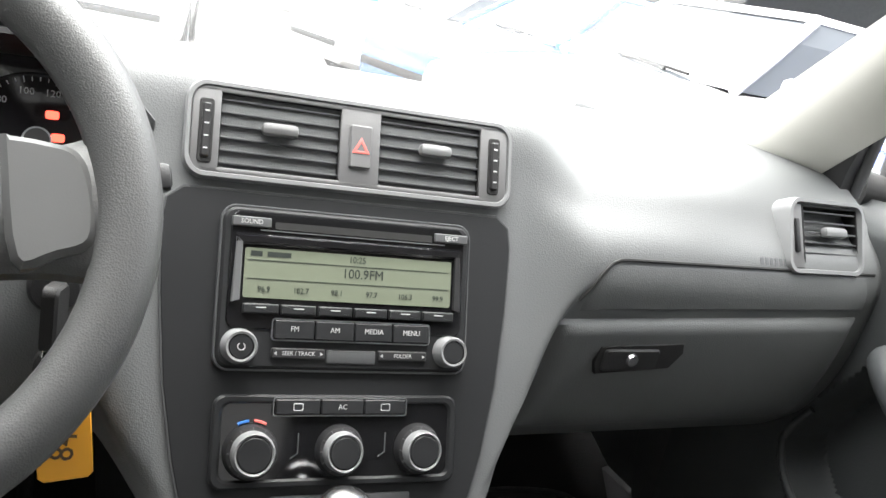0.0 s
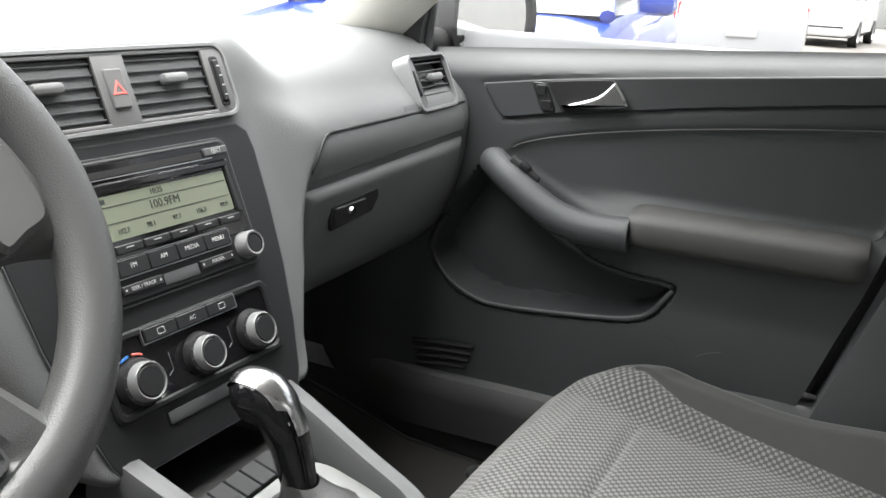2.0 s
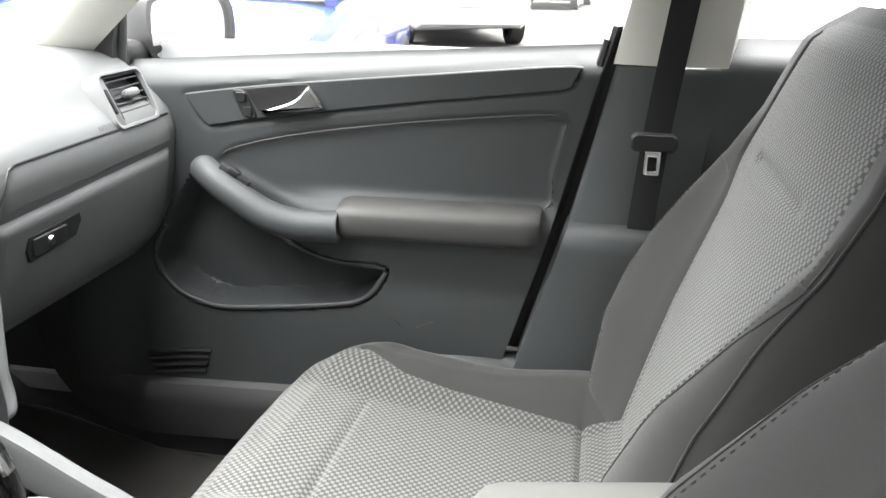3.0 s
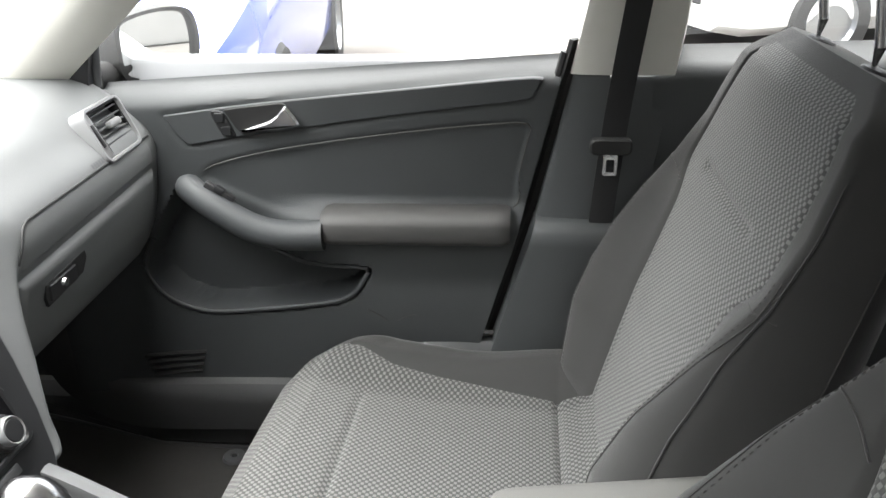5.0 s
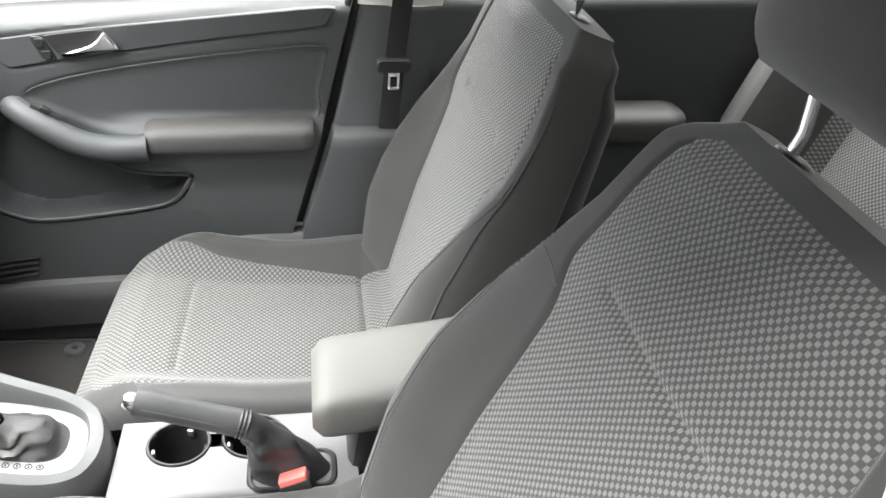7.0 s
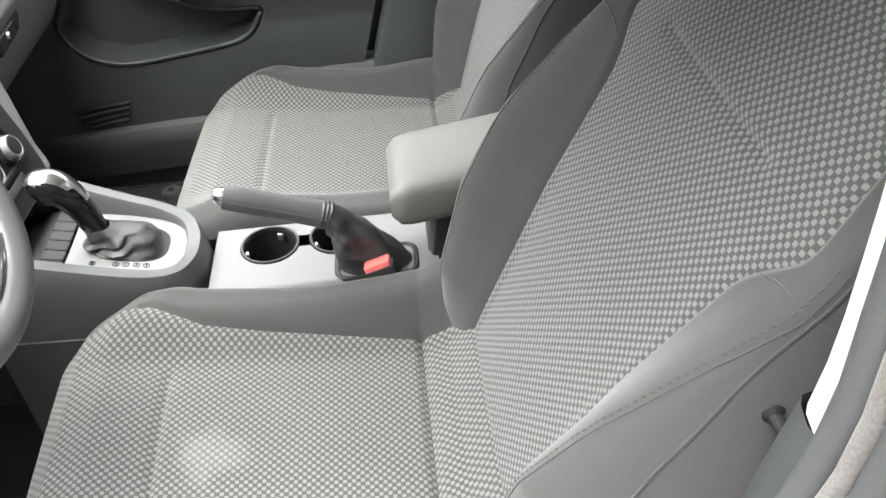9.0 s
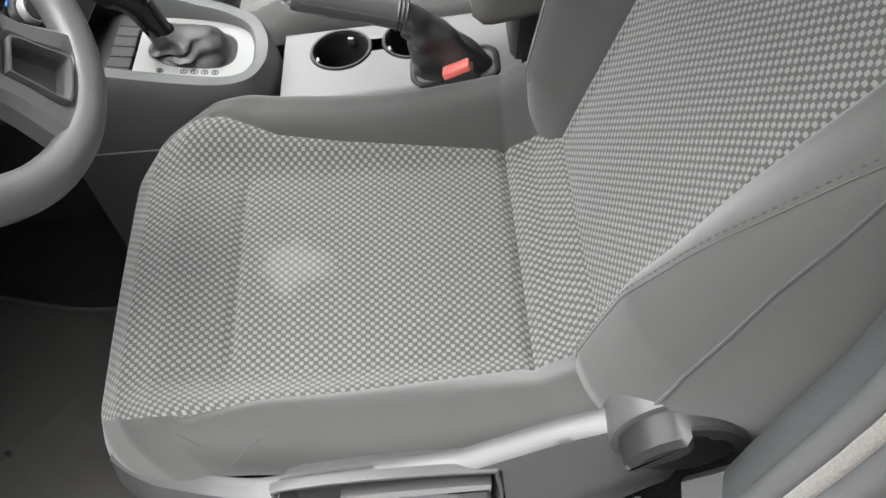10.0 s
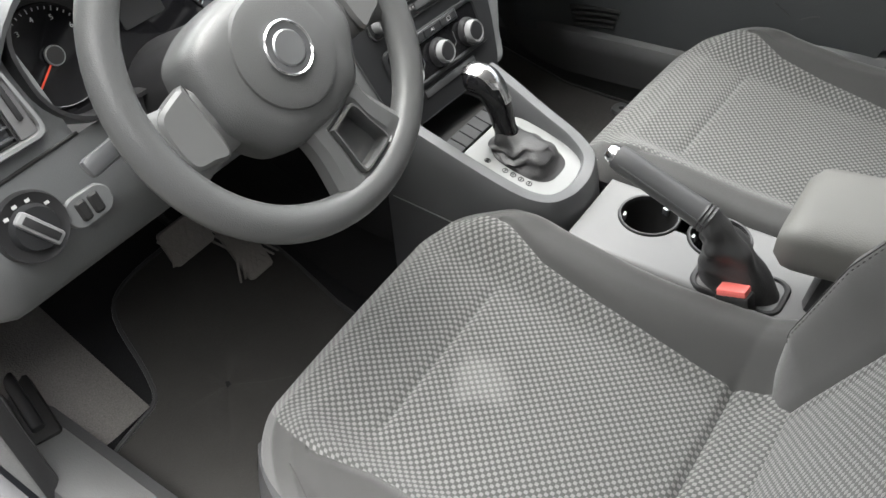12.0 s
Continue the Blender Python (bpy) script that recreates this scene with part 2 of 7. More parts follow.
def lathe(prof, seg=32, at=(0, 0, 0)):
    """Turned about z from (radius, height) pairs."""
    bm = bmesh.new()
    rings = []
    for r, h in prof:
        if r < 1e-6:
            rings.append([bm.verts.new((at[0], at[1], at[2] + h))])
        else:
            rings.append([bm.verts.new((at[0] + r * math.cos(2 * math.pi * k / seg), at[1] + r * math.sin(2 * math.pi * k / seg), at[2] + h)) for k in range(seg)])
    for a, b in zip(rings, rings[1:]):
        for k in range(seg):
            j = (k + 1) % seg
            if len(a) == 1 and len(b) == 1:
                continue
            if len(a) == 1:
                bm.faces.new((a[0], b[j], b[k]))
            elif len(b) == 1:
                bm.faces.new((a[k], a[j], b[0]))
            else:
                bm.faces.new((a[k], a[j], b[j], b[k]))
    return bm


def tube(points, radius, seg=12, closed=False, flat=1.0, up=(0, 0, 1)):
    """A round or oval rod along points; radius may be a list."""
    pts = [Vector(p) for p in points]
    n = len(pts)
    rad = [float(r) for r in radius] if isinstance(radius, (list, tuple)) else [float(radius)] * n
    bm = bmesh.new()
    rings = []
    for i, p in enumerate(pts):
        a = pts[(i - 1) % n] if closed or i else pts[0]
        b = pts[(i + 1) % n] if closed or i < n - 1 else pts[-1]
        d = (b - a).normalized()
        s = d.cross(Vector(up))
        s = s.normalized() if s.length > 1e-4 else Vector((1, 0, 0))
        w = s.cross(d).normalized()
        rings.append([bm.verts.new(p + rad[i] * (math.cos(q) * s + flat * math.sin(q) * w)) for q in (2 * math.pi * k / seg for k in range(seg))])
    pairs = list(zip(rings, rings[1:])) + ([(rings[-1], rings[0])] if closed else [])
    for a, b in pairs:
        for k in range(seg):
            j = (k + 1) % seg
            bm.faces.new((a[k], a[j], b[j], b[k]))
    if not closed:
        bm.faces.new(rings[0])
        bm.faces.new(rings[-1])
    return bm


def rrect(w, h, r, n=5, cx=0.0, cy=0.0):
    out = []
    for qx, qy, a0 in ((1, 1, 0), (-1, 1, 90), (-1, -1, 180), (1, -1, 270)):
        for k in range(n + 1):
            a = radians(a0 + 90 * k / n)
            out.append((cx + qx * (w / 2 - r) + r * math.cos(a), cy + qy * (h / 2 - r) + r * math.sin(a)))
    return out


def slab(outline, z0, z1, bevel=0.0):
    """A flat outline (x, y) raised from z0 to z1, its upper edge eased by bevel."""
    bm = bmesh.new()
    c = Vector((sum(p[0] for p in outline) / len(outline), sum(p[1] for p in outline) / len(outline)))
    low = [bm.verts.new((x, y, z0)) for x, y in outline]
    rows = [low]
    if bevel > 0:
        rows.append([bm.verts.new((x, y, z1 - bevel)) for x, y in outline])
        n = len(outline)
        inner = []
        for k in range(n):
            a, b = Vector(outline[k - 1]), Vector(outline[(k + 1) % n])
            d = (b - a).normalized() if (b - a).length > 1e-9 else Vector((1, 0))
            nrm = Vector((-d.y, d.x))
            p = Vector(outline[k])
            if nrm.dot(c - p) < 0:
                nrm = -nrm
            inner.append(p + nrm * bevel)
        rows.append([bm.verts.new((p.x, p.y, z1)) for p in inner])
    else:
        rows.append([bm.verts.new((x, y, z1)) for x, y in outline])
    for a, b in zip(rows, rows[1:]):
        for k in range(len(a)):
            j = (k + 1) % len(a)
            bm.faces.new((a[k], a[j], b[j], b[k]))
    bm.faces.new(low[::-1])
    bm.faces.new(rows[-1])
    return bm


def ring(outer, inner, z0, z1):
    """A frame between two outlines with the same count of points, with eased front."""
    bm = bmesh.new()
    n = len(outer)
    mid = [((a[0] + b[0]) / 2, (a[1] + b[1]) / 2) for a, b in zip(outer, inner)]
    e = 0.25
    o2 = [(a[0] + (b[0] - a[0]) * e, a[1] + (b[1] - a[1]) * e) for a, b in zip(outer, inner)]
    i2 = [(b[0] + (a[0] - b[0]) * e, b[1] + (a[1] - b[1]) * e) for a, b in zip(outer, inner)]
    rows = []
    for pts, z in ((outer, z0), (outer, z0 + 0.7 * (z1 - z0)), (o2, z1), (i2, z1), (inner, z0 + 0.7 * (z1 - z0)), (inner, z0)):
        rows.append([bm.verts.new((x, y, z)) for x, y in pts])
    for a, b in zip(rows, rows[1:]):
        for k in range(n):
            j = (k + 1) % n
            bm.faces.new((a[k], a[j], b[j], b[k]))
    return bm


def sheet(P, uv=None, closed=False, keep=None, thick=0.0):
    """A surface from an array P[i][j] of places; keep(i, j) picks faces; uv[i][j] in metres."""
    P = np.asarray(P, float)
    ni, nj = P.shape[:2]
    bm = bmesh.new()
    lay = bm.loops.layers.uv.new("UVMap")
    verts = {}

    def v(i, j):
        if (i, j) not in verts:
            verts[(i, j)] = bm.verts.new(P[i, j])
        return verts[(i, j)]

    for i in range(ni - 1):
        for j in range(nj if closed else nj - 1):
            if keep is not None and not keep(i, j):
                continue
            k = (j + 1) % nj
            f = bm.faces.new((v(i, j), v(i + 1, j), v(i + 1, k), v(i, k)))
            if uv is not None:
                for lp, (a, b) in zip(f.loops, ((i, j), (i + 1, j), (i + 1, k), (i, k))):
                    lp[lay].uv = uv[a][b]
    return bm


def sm(a, b, x):
    t = np.clip((np.asarray(x, float) - a) / (b - a), 0, 1)
    return t * t * (3 - 2 * t)


def spline(pts, n):
    """A smooth line through points (Catmull-Rom), n steps a span."""
    p = [Vector(q) for q in pts]
    p = [p[0] * 2 - p[1]] + p + [p[-1] * 2 - p[-2]]
    out = []
    for i in range(1, len(p) - 2):
        for k in range(n):
            t = k / n
            a, b, c, d = p[i - 1], p[i], p[i + 1], p[i + 2]
            out.append(0.5 * ((2 * b) + (c - a) * t + (2 * a - 5 * b + 4 * c - d) * t * t + (3 * b - a - 3 * c + d) * t ** 3))
    out.append(p[-2])
    return out


def words(text, size, m, mat, parent, name="lettering", depth=0.0003):
    """Raised print in the built-in font, turned to mesh."""
    cu = bpy.data.curves.new(name, "FONT")
    cu.body = text
    cu.size = size
    cu.align_x, cu.align_y = "CENTER", "CENTER"
    cu.extrude = depth
    cu.resolution_u = 2
    tmp = bpy.data.objects.new("tmp", cu)
    scene.collection.objects.link(tmp)
    me = bpy.data.meshes.new_from_object(tmp.evaluated_get(bpy.context.evaluated_depsgraph_get()))
    bpy.data.objects.remove(tmp)
    bpy.data.curves.remove(cu)
    bm = bmesh.new()
    bm.from_mesh(me)
    bpy.data.meshes.remove(me)
    bm.transform(m)
    return part(name, bm, mat, parent, smooth=False)


def plane_frame(at, tilt):
    """A frame whose x is the car's right, y runs up a face leaning forward by tilt degrees, z comes out of it to the rear."""
    a = radians(tilt)
    m = Matrix(((1, 0, 0), (0, math.sin(a), -math.cos(a)), (0, math.cos(a), math.sin(a)))).to_4x4()
    return Matrix.Translation(at) @ m


def shift(x, y, z=0.0):
    return Matrix.Translation((x, y, z))


# ---- the setting: ground, car floor, sills, roof, pillars, glass ----
def ground_mat():
    m, t, b = nodes_of("concrete_yard")
    tc = t.nodes.new("ShaderNodeTexCoord")
    a = t.nodes.new("ShaderNodeTexNoise")
    a.inputs["Scale"].default_value = 0.5
    a.inputs["Detail"].default_value = 8
    link(t, tc.outputs["Object"], a.inputs["Vector"])
    r = t.nodes.new("ShaderNodeValToRGB")
    r.color_ramp.elements[0].position, r.color_ramp.elements[0].color = 0.35, (0.060, 0.054, 0.048, 1)
    r.color_ramp.elements[1].position, r.color_ramp.elements[1].color = 0.65, (0.115, 0.110, 0.102, 1)
    link(t, a.outputs["Fac"], r.inputs[0])
    link(t, r.outputs[0], b.inputs["Base Color"])
    b.inputs["Roughness"].default_value = 0.9
    return m


n = 24
R = np.array([[(60 * (i / n * 2 - 1) ** 3 * 30, 60 * (j / n * 2 - 1) ** 3 * 30, 0.0) for j in range(n + 1)] for i in range(n + 1)])
solo("ground", sheet(R), ground_mat(), "pale worn concrete yard", "ground", kind="structure")

# cabin floor: flat under the seats, rising to the toe board; a tunnel in the middle
xs = np.linspace(-0.68, 0.70, 60)
ys = np.linspace(-1.9, 0.75, 90)
X, Y = np.meshgrid(xs, ys, indexing="ij")
Z = 0.235 + 0.42 * np.clip(Y - 0.12, 0, 1) ** 1.15 + 0.13 * (1 - sm(0.09, 0.15, np.abs(X)))
solo("floor", sheet(np.stack([X, Y, Z], -1)), CARPET, "black carpeted car floor", "floor", kind="structure")

# sills with rounded inner edge
for side, nm in ((-1, "sill"), (1, "sill")):
    prof = [(0.66, 0.24), (0.665, 0.33), (0.685, 0.352), (0.735, 0.356), (0.755, 0.345), (0.765, 0.32), (0.80, 0.315), (0.83, 0.29), (0.85, 0.20)]
    dx = 0.040 if side < 0 else 0.0
    P = np.array([[(side * (x - dx), y, z) for x, z in prof] for y in np.linspace(-1.75, 0.72, 30)])
    solo(nm, sheet(P), SILLP, "grey plastic door sill trim", "sill", kind="structure")

# rounded door-frame trim that runs along the passenger sill and turns up at the front
line = spline([(0.0, -0.60, 0.425), (0.0, -0.40, 0.420), (0.0, -0.12, 0.414), (0.0, 0.08, 0.405), (0.0, 0.136, 0.406), (0.0, 0.183, 0.422), (0.0, 0.208, 0.458), (0.0, 0.219, 0.53), (0.0, 0.225, 0.64)], 5)
rows = []
for k, v in enumerate(line):
    d = (line[min(k + 1, len(line) - 1)] - line[max(k - 1, 0)]).normalized()
    up = Vector((0, d.z, -d.y)) if d.y < 0 else Vector((0, -d.z, d.y))
    rows.append([tuple(Vector((x, v.y, v.z)) + up * h) for x, h in ((0.700, -0.006), (0.650, -0.002), (0.632, 0.0), (0.618, -0.006), (0.611, -0.020), (0.612, -0.045), (0.630, -0.115))])
solo("door_frame_trim", sheet(np.array(rows)), SILLP, "rounded grey trim round the passenger door opening", "trim", kind="structure")

# painted body edge below the open door
P = np.array([[(x, y, z) for x, z in ((-0.714, 0.30), (-0.740, 0.335), (-0.78, 0.335), (-0.83, 0.30), (-0.86, 0.2))] for y in np.linspace(-1.4, 0.9, 12)])
solo("rocker_panel", sheet(P), plain("dark_paint", (0.012, 0.013, 0.016), 0.4), "dark painted rocker panel", "car body", kind="structure")

# roof with its lining, closing the cabin above
xs = np.linspace(-0.56, 0.58, 16)
ys = np.linspace(-1.75, -0.12, 20)
X, Y = np.meshgrid(xs, ys, indexing="ij")
Z = 1.455 - 0.16 * (X / 0.6) ** 2 * 0.5 - 0.07 * (np.abs(Y + 0.85) / 0.9) ** 2
bm = sheet(np.stack([X, Y, Z], -1))
top = sheet(np.stack([X * 1.03, Y * 1.0, Z + 0.03], -1))
solo("ceiling", join(bm, top), HEADL, "pale grey fabric roof lining", "ceiling", kind="structure")

# roof rails over the side openings
for s in (-1, 1):
    P = np.array([[(s * (0.545 + dx), y, 1.40 + dz - 0.05 * (abs(y + 0.85) / 0.9) ** 2) for dx, dz in ((0.0, 0.035), (0.01, 0.0), (0.05, -0.012), (0.095, 0.0), (0.105, 0.03), (0.09, 0.06), (0.0, 0.065))] for y in np.linspace(-1.75, -0.14, 16)])
    solo("roof_rail", sheet(P, closed=True), PILLAR, "pale grey roof rail trim over the doors", "trim", kind="structure")

# rear shelf wall and bulkheads that close the cabin
solo("wall_rear", box(1.36, 0.05, 0.75, 0.01, (0, -1.93, 0.62)), CARPET, "dark panel behind the rear seat", "wall", kind="structure")
solo("bulkhead", box(1.42, 0.04, 0.66, 0.01, (0, 0.78, 0.53)), CARPET, "dark toe board carpet", "wall", kind="structure")


def strip(rows, mat, name, label, category, kind="structure", thick=0.02):
    """A trim moulding lofted through cross rows, given depth outward."""
    P = np.array(rows, float)
    bm = sheet(P)
    fs = bm.faces[:]
    bmesh.ops.recalc_face_normals(bm, faces=fs)
    bmesh.ops.solidify(bm, geom=fs, thickness=thick)
    return solo(name, bm, mat, label, category, kind=kind)


# passenger-side windscreen pillar trim: from the dash corner up and back to the roof
rows = []
for k in range(13):
    t = k / 12
    a = Vector((0.627, 0.355, 0.950)).lerp(Vector((0.50, -0.27, 1.405)), t)
    b = Vector((0.650, 0.19, 0.950)).lerp(Vector((0.578, -0.33, 1.39)), t)
    m = a.lerp(b, 0.5) + Vector((-0.022, -0.012, 0.0))
    rows.append([tuple(v) for v in spline([tuple(a), tuple(a.lerp(m, 0.55) + Vector((-0.004, -0.002, 0))), tuple(m), tuple(m.lerp(b, 0.5) + Vector((-0.004, -0.004, 0))), tuple(b)], 4)])
strip(rows, PILLAR, "a_pillar_trim", "pale grey windscreen pillar trim", "pillar trim", thick=0.012)
# dark mirror-corner trim and body pillar outside it
rows = [[(0.668, 0.26, 0.935), (0.672, 0.20, 0.935), (0.675, 0.140, 0.935)], [(0.664, 0.21, 0.975), (0.668, 0.17, 0.975), (0.672, 0.136, 0.975)], [(0.658, 0.165, 1.01), (0.662, 0.15, 1.01), (0.667, 0.130, 1.01)], [(0.652, 0.125, 1.04), (0.655, 0.122, 1.04), (0.66, 0.118, 1.04)]]
strip(rows, DARKP, "mirror_corner_trim", "dark triangular trim at the door mirror", "trim", thick=0.03)

# driver-side windscreen pillar
rows = [[(-0.615 + 0.145 * t, 0.50 - 0.66 * t, 0.955 + 0.45 * t), (-0.66 + 0.13 * t, 0.35 - 0.55 * t, 0.955 + 0.44 * t), (-0.70 + 0.12 * t, 0.30 - 0.50 * t, 0.955 + 0.42 * t)] for t in np.linspace(0, 1, 8)]
strip(rows, PILLAR, "a_pillar_trim", "pale grey windscreen pillar trim", "pillar trim", thick=0.02)


def bpillar(side):
    th = thing("b_pillar_trim", (side * 0.68, -0.68, 0.3), "dark lower and pale upper centre pillar trim", "pillar trim", kind="structure")
    rows = []
    for z, yf, yr, x in ((0.34, -0.470, -0.72, 0.625), (0.50, -0.519, -0.74, 0.615), (0.70, -0.577, -0.76, 0.606), (0.722, -0.583, -0.765, 0.608), (0.732, -0.586, -0.767, 0.616), (0.738, -0.588, -0.768, 0.640), (0.85, -0.613, -0.785, 0.652), (0.965, -0.638, -0.80, 0.66)):
        rows.append([(side * (x + 0.05), yf + 0.004, z), (side * (x + 0.008), yf, z), (side * x, yf - 0.012, z), (side * (x - 0.004), (yf + yr) / 2, z), (side * x, yr + 0.012, z), (side * (x + 0.05), yr, z)])
    part("lower_trim", sheet(np.array(rows)), DOORP, th, "dark grey lower pillar moulding")
    rows = []
    for z, yf, yr, x in ((0.968, -0.634, -0.802, 0.655), (1.05, -0.650, -0.81, 0.645), (1.2, -0.675, -0.81, 0.61), (1.34, -0.70, -0.82, 0.565), (1.42, -0.71, -0.83, 0.52)):
        rows.append([(side * (x + 0.05), yf + 0.002, z), (side * (x + 0.006), yf, z), (side * x, yf - 0.012, z), (side * (x - 0.006), (yf + yr) / 2, z), (side * x, yr + 0.012, z), (side * (x + 0.05), yr, z)])
    part("upper_trim", sheet(np.array(rows)), PILLAR, th, "pale grey upper pillar moulding")
    return th


bpillar(1)
# driver-side centre pillar: dark below, pale above, with rubber seals outside it
def pillar_y(z):
    return float(np.interp(z, [0.34, 0.50, 0.555, 0.645, 0.75, 0.85, 0.905, 1.03, 1.15, 1.42], [-0.625, -0.668, -0.684, -0.709, -0.742, -0.761, -0.773, -0.782, -0.786, -0.81]))


def pillar_ring(z, x_in, x_out, lead, depth):
    t = max(0.0, (z - 0.95) / 0.5) * 0.06
    y = pillar_y(z) + lead
    return [(x_out + t, y - depth, z), (x_out + t, y, z), (x_out + 0.012 + t, y + 0.004, z), (x_in - 0.010 + t, y + 0.001, z), (x_in - 0.003 + t, y - 0.003, z), (x_in + t, y - 0.012, z), (x_in + t, y - depth, z)]


zu, zl = np.linspace(0.897, 1.42, 16), np.linspace(0.36, 0.893, 16)
solo("b_pillar_upper", sheet(np.array([pillar_ring(z, -0.672, -0.716, 0.0, 0.06) for z in zu]), closed=True), PILLAR, "pale upper pillar trim beside the driver's seat", "pillar trim", kind="structure")
solo("b_pillar_lower", sheet(np.array([pillar_ring(z, -0.662, -0.700, -0.003, 0.06) for z in zl]), closed=True), DOORP, "dark grey lower pillar trim beside the driver's seat", "pillar trim", kind="structure")
# panel coloured black to stand for the shadow and belt beside the seat
solo("b_pillar_panel", sheet(np.array([pillar_ring(z, -0.668, -0.705, -0.062, 0.16) for z in np.linspace(0.36, 1.42, 16)]), closed=True), BLACK, "panel behind the driver's pillar, blackened for the gap's shadow", "pillar trim", kind="structure")
for dx, dy, r, mt, lb in ((-0.012, 0.000, 0.013, SHELL, "smooth grey rubber seal on the centre pillar"), (-0.031, 0.003, 0.007, DUSTY, "dusty flocked seal lip on the centre pillar"), (-0.047, -0.004, 0.012, SHELL, "grey rubber seal on the centre pillar")):
    bm = tube([(-0.700 + dx + max(0.0, (z - 0.95) / 0.5) * 0.06, pillar_y(z) + dy, z) for z in np.linspace(0.36, 1.4, 24)], r, 10)
    solo("door_seal", bm, mt, lb, "seal", kind="structure")
# moulded ledge where the pillar trim meets the sill
P = [[(-0.700, -0.77 + 0.11 * t, 0.36), (-0.702, -0.76 + 0.10 * t, 0.55 - 0.035 * t), (-0.690, -0.76 + 0.105 * t, 0.598 - 0.045 * t), (-0.668, -0.76 + 0.102 * t, 0.602 - 0.045 * t), (-0.658, -0.76 + 0.095 * t, 0.590 - 0.045 * t), (-0.652, -0.76 + 0.09 * t, 0.36)] for t in np.linspace(0, 1, 8)]
bm = sheet(np.array(P))
bmesh.ops.holes_fill(bm, edges=bm.edges[:])
solo("b_pillar_foot", bm, FOOTP, "grey moulded foot of the centre pillar trim", "pillar trim", kind="structure")

# kick panels that close the footwells, and the side window's front frame
for s in (-1, 1):
    solo("kick_panel", box(0.03, 0.66, 0.72, 0.01, (s * 0.715, 0.50, 0.58)), DOORP if s > 0 else CARPET, "dark plastic footwell side panel", "panel", kind="structure")
bm = tube([(0.674, 0.138, 0.94), (0.668, 0.126, 1.02), (0.660, 0.10, 1.06), (0.590, -0.31, 1.385)], 0.008, 10)
solo("window_frame", bm, SHELL, "dark grey front frame of the side window", "window frame", kind="structure")


# ---- front passenger door ----
def poly_in(y, z, poly, soft):
    """Smooth 0..1 mask of points inside a polygon, over a band of width soft."""
    p = np.array(poly)
    q = np.roll(p, -1, 0)
    inside = np.zeros(y.shape, bool)
    d = np.full(y.shape, 9.0)
    for (ay, az), (by, bz) in zip(p, q):
        t = np.clip(((y - ay) * (by - ay) + (z - az) * (bz - az)) / ((by - ay) ** 2 + (bz - az) ** 2), 0, 1)
        d = np.minimum(d, np.hypot(y - ay - t * (by - ay), z - az - t * (bz - az)))
        c = (az > z) != (bz > z)
        with np.errstate(divide="ignore", invalid="ignore"):
            inside ^= c & (y < (by - ay) * (z - az) / (bz - az + 1e-12) + ay)
    sd = np.where(inside, d, -d)
    return sm(-soft / 2, soft / 2, sd), sd


POCKET = [tuple(v)[:2] for v in spline([(0.012, 0.772, 0), (0.072, 0.679, 0), (0.090, 0.638, 0), (0.087, 0.616, 0), (0.070, 0.590, 0), (0.042, 0.567, 0), (0.002, 0.552, 0), (-0.040, 0.549, 0), (-0.130, 0.558, 0), (-0.230, 0.572, 0), (-0.262, 0.581, 0), (-0.282, 0.595, 0), (-0.295, 0.614, 0), (-0.304, 0.637, 0), (-0.246, 0.641, 0), (-0.190, 0.648, 0), (-0.133, 0.671, 0), (-0.087, 0.701, 0), (-0.041, 0.735, 0)], 3)]
INSERT = [tuple(v)[:2] for v in spline([(-0.025, 0.790, 0), (-0.041, 0.809, 0), (-0.090, 0.826, 0), (-0.156, 0.841, 0), (-0.229, 0.854, 0), (-0.318, 0.867, 0), (-0.405, 0.878, 0), (-0.546, 0.892, 0), (-0.574, 0.885, 0), (-0.571, 0.864, 0), (-0.559, 0.812, 0), (-0.545, 0.745, 0), (-0.400, 0.742, 0), (-0.231, 0.735, 0), (-0.150, 0.738, 0), (-0.070, 0.772, 0)], 4)]
INLAY = [(0.024, 0.897), (-0.081, 0.913), (-0.196, 0.927), (-0.401, 0.949), (-0.578, 0.967), (-0.588, 0.957), (-0.583, 0.945), (-0.570, 0.931), (-0.486, 0.919), (-0.316, 0.896), (-0.199, 0.877), (-0.097, 0.861), (-0.022, 0.847), (-0.010, 0.848), (0.003, 0.862)]


def door_edge(z):
    """Rear edge of the door at a height."""
    return np.interp(z, [0.38, 0.497, 0.579, 0.657, 0.742, 0.83, 0.914, 0.98, 1.09], [-0.458, -0.496, -0.520, -0.543, -0.566, -0.587, -0.608, -0.624, -0.650])


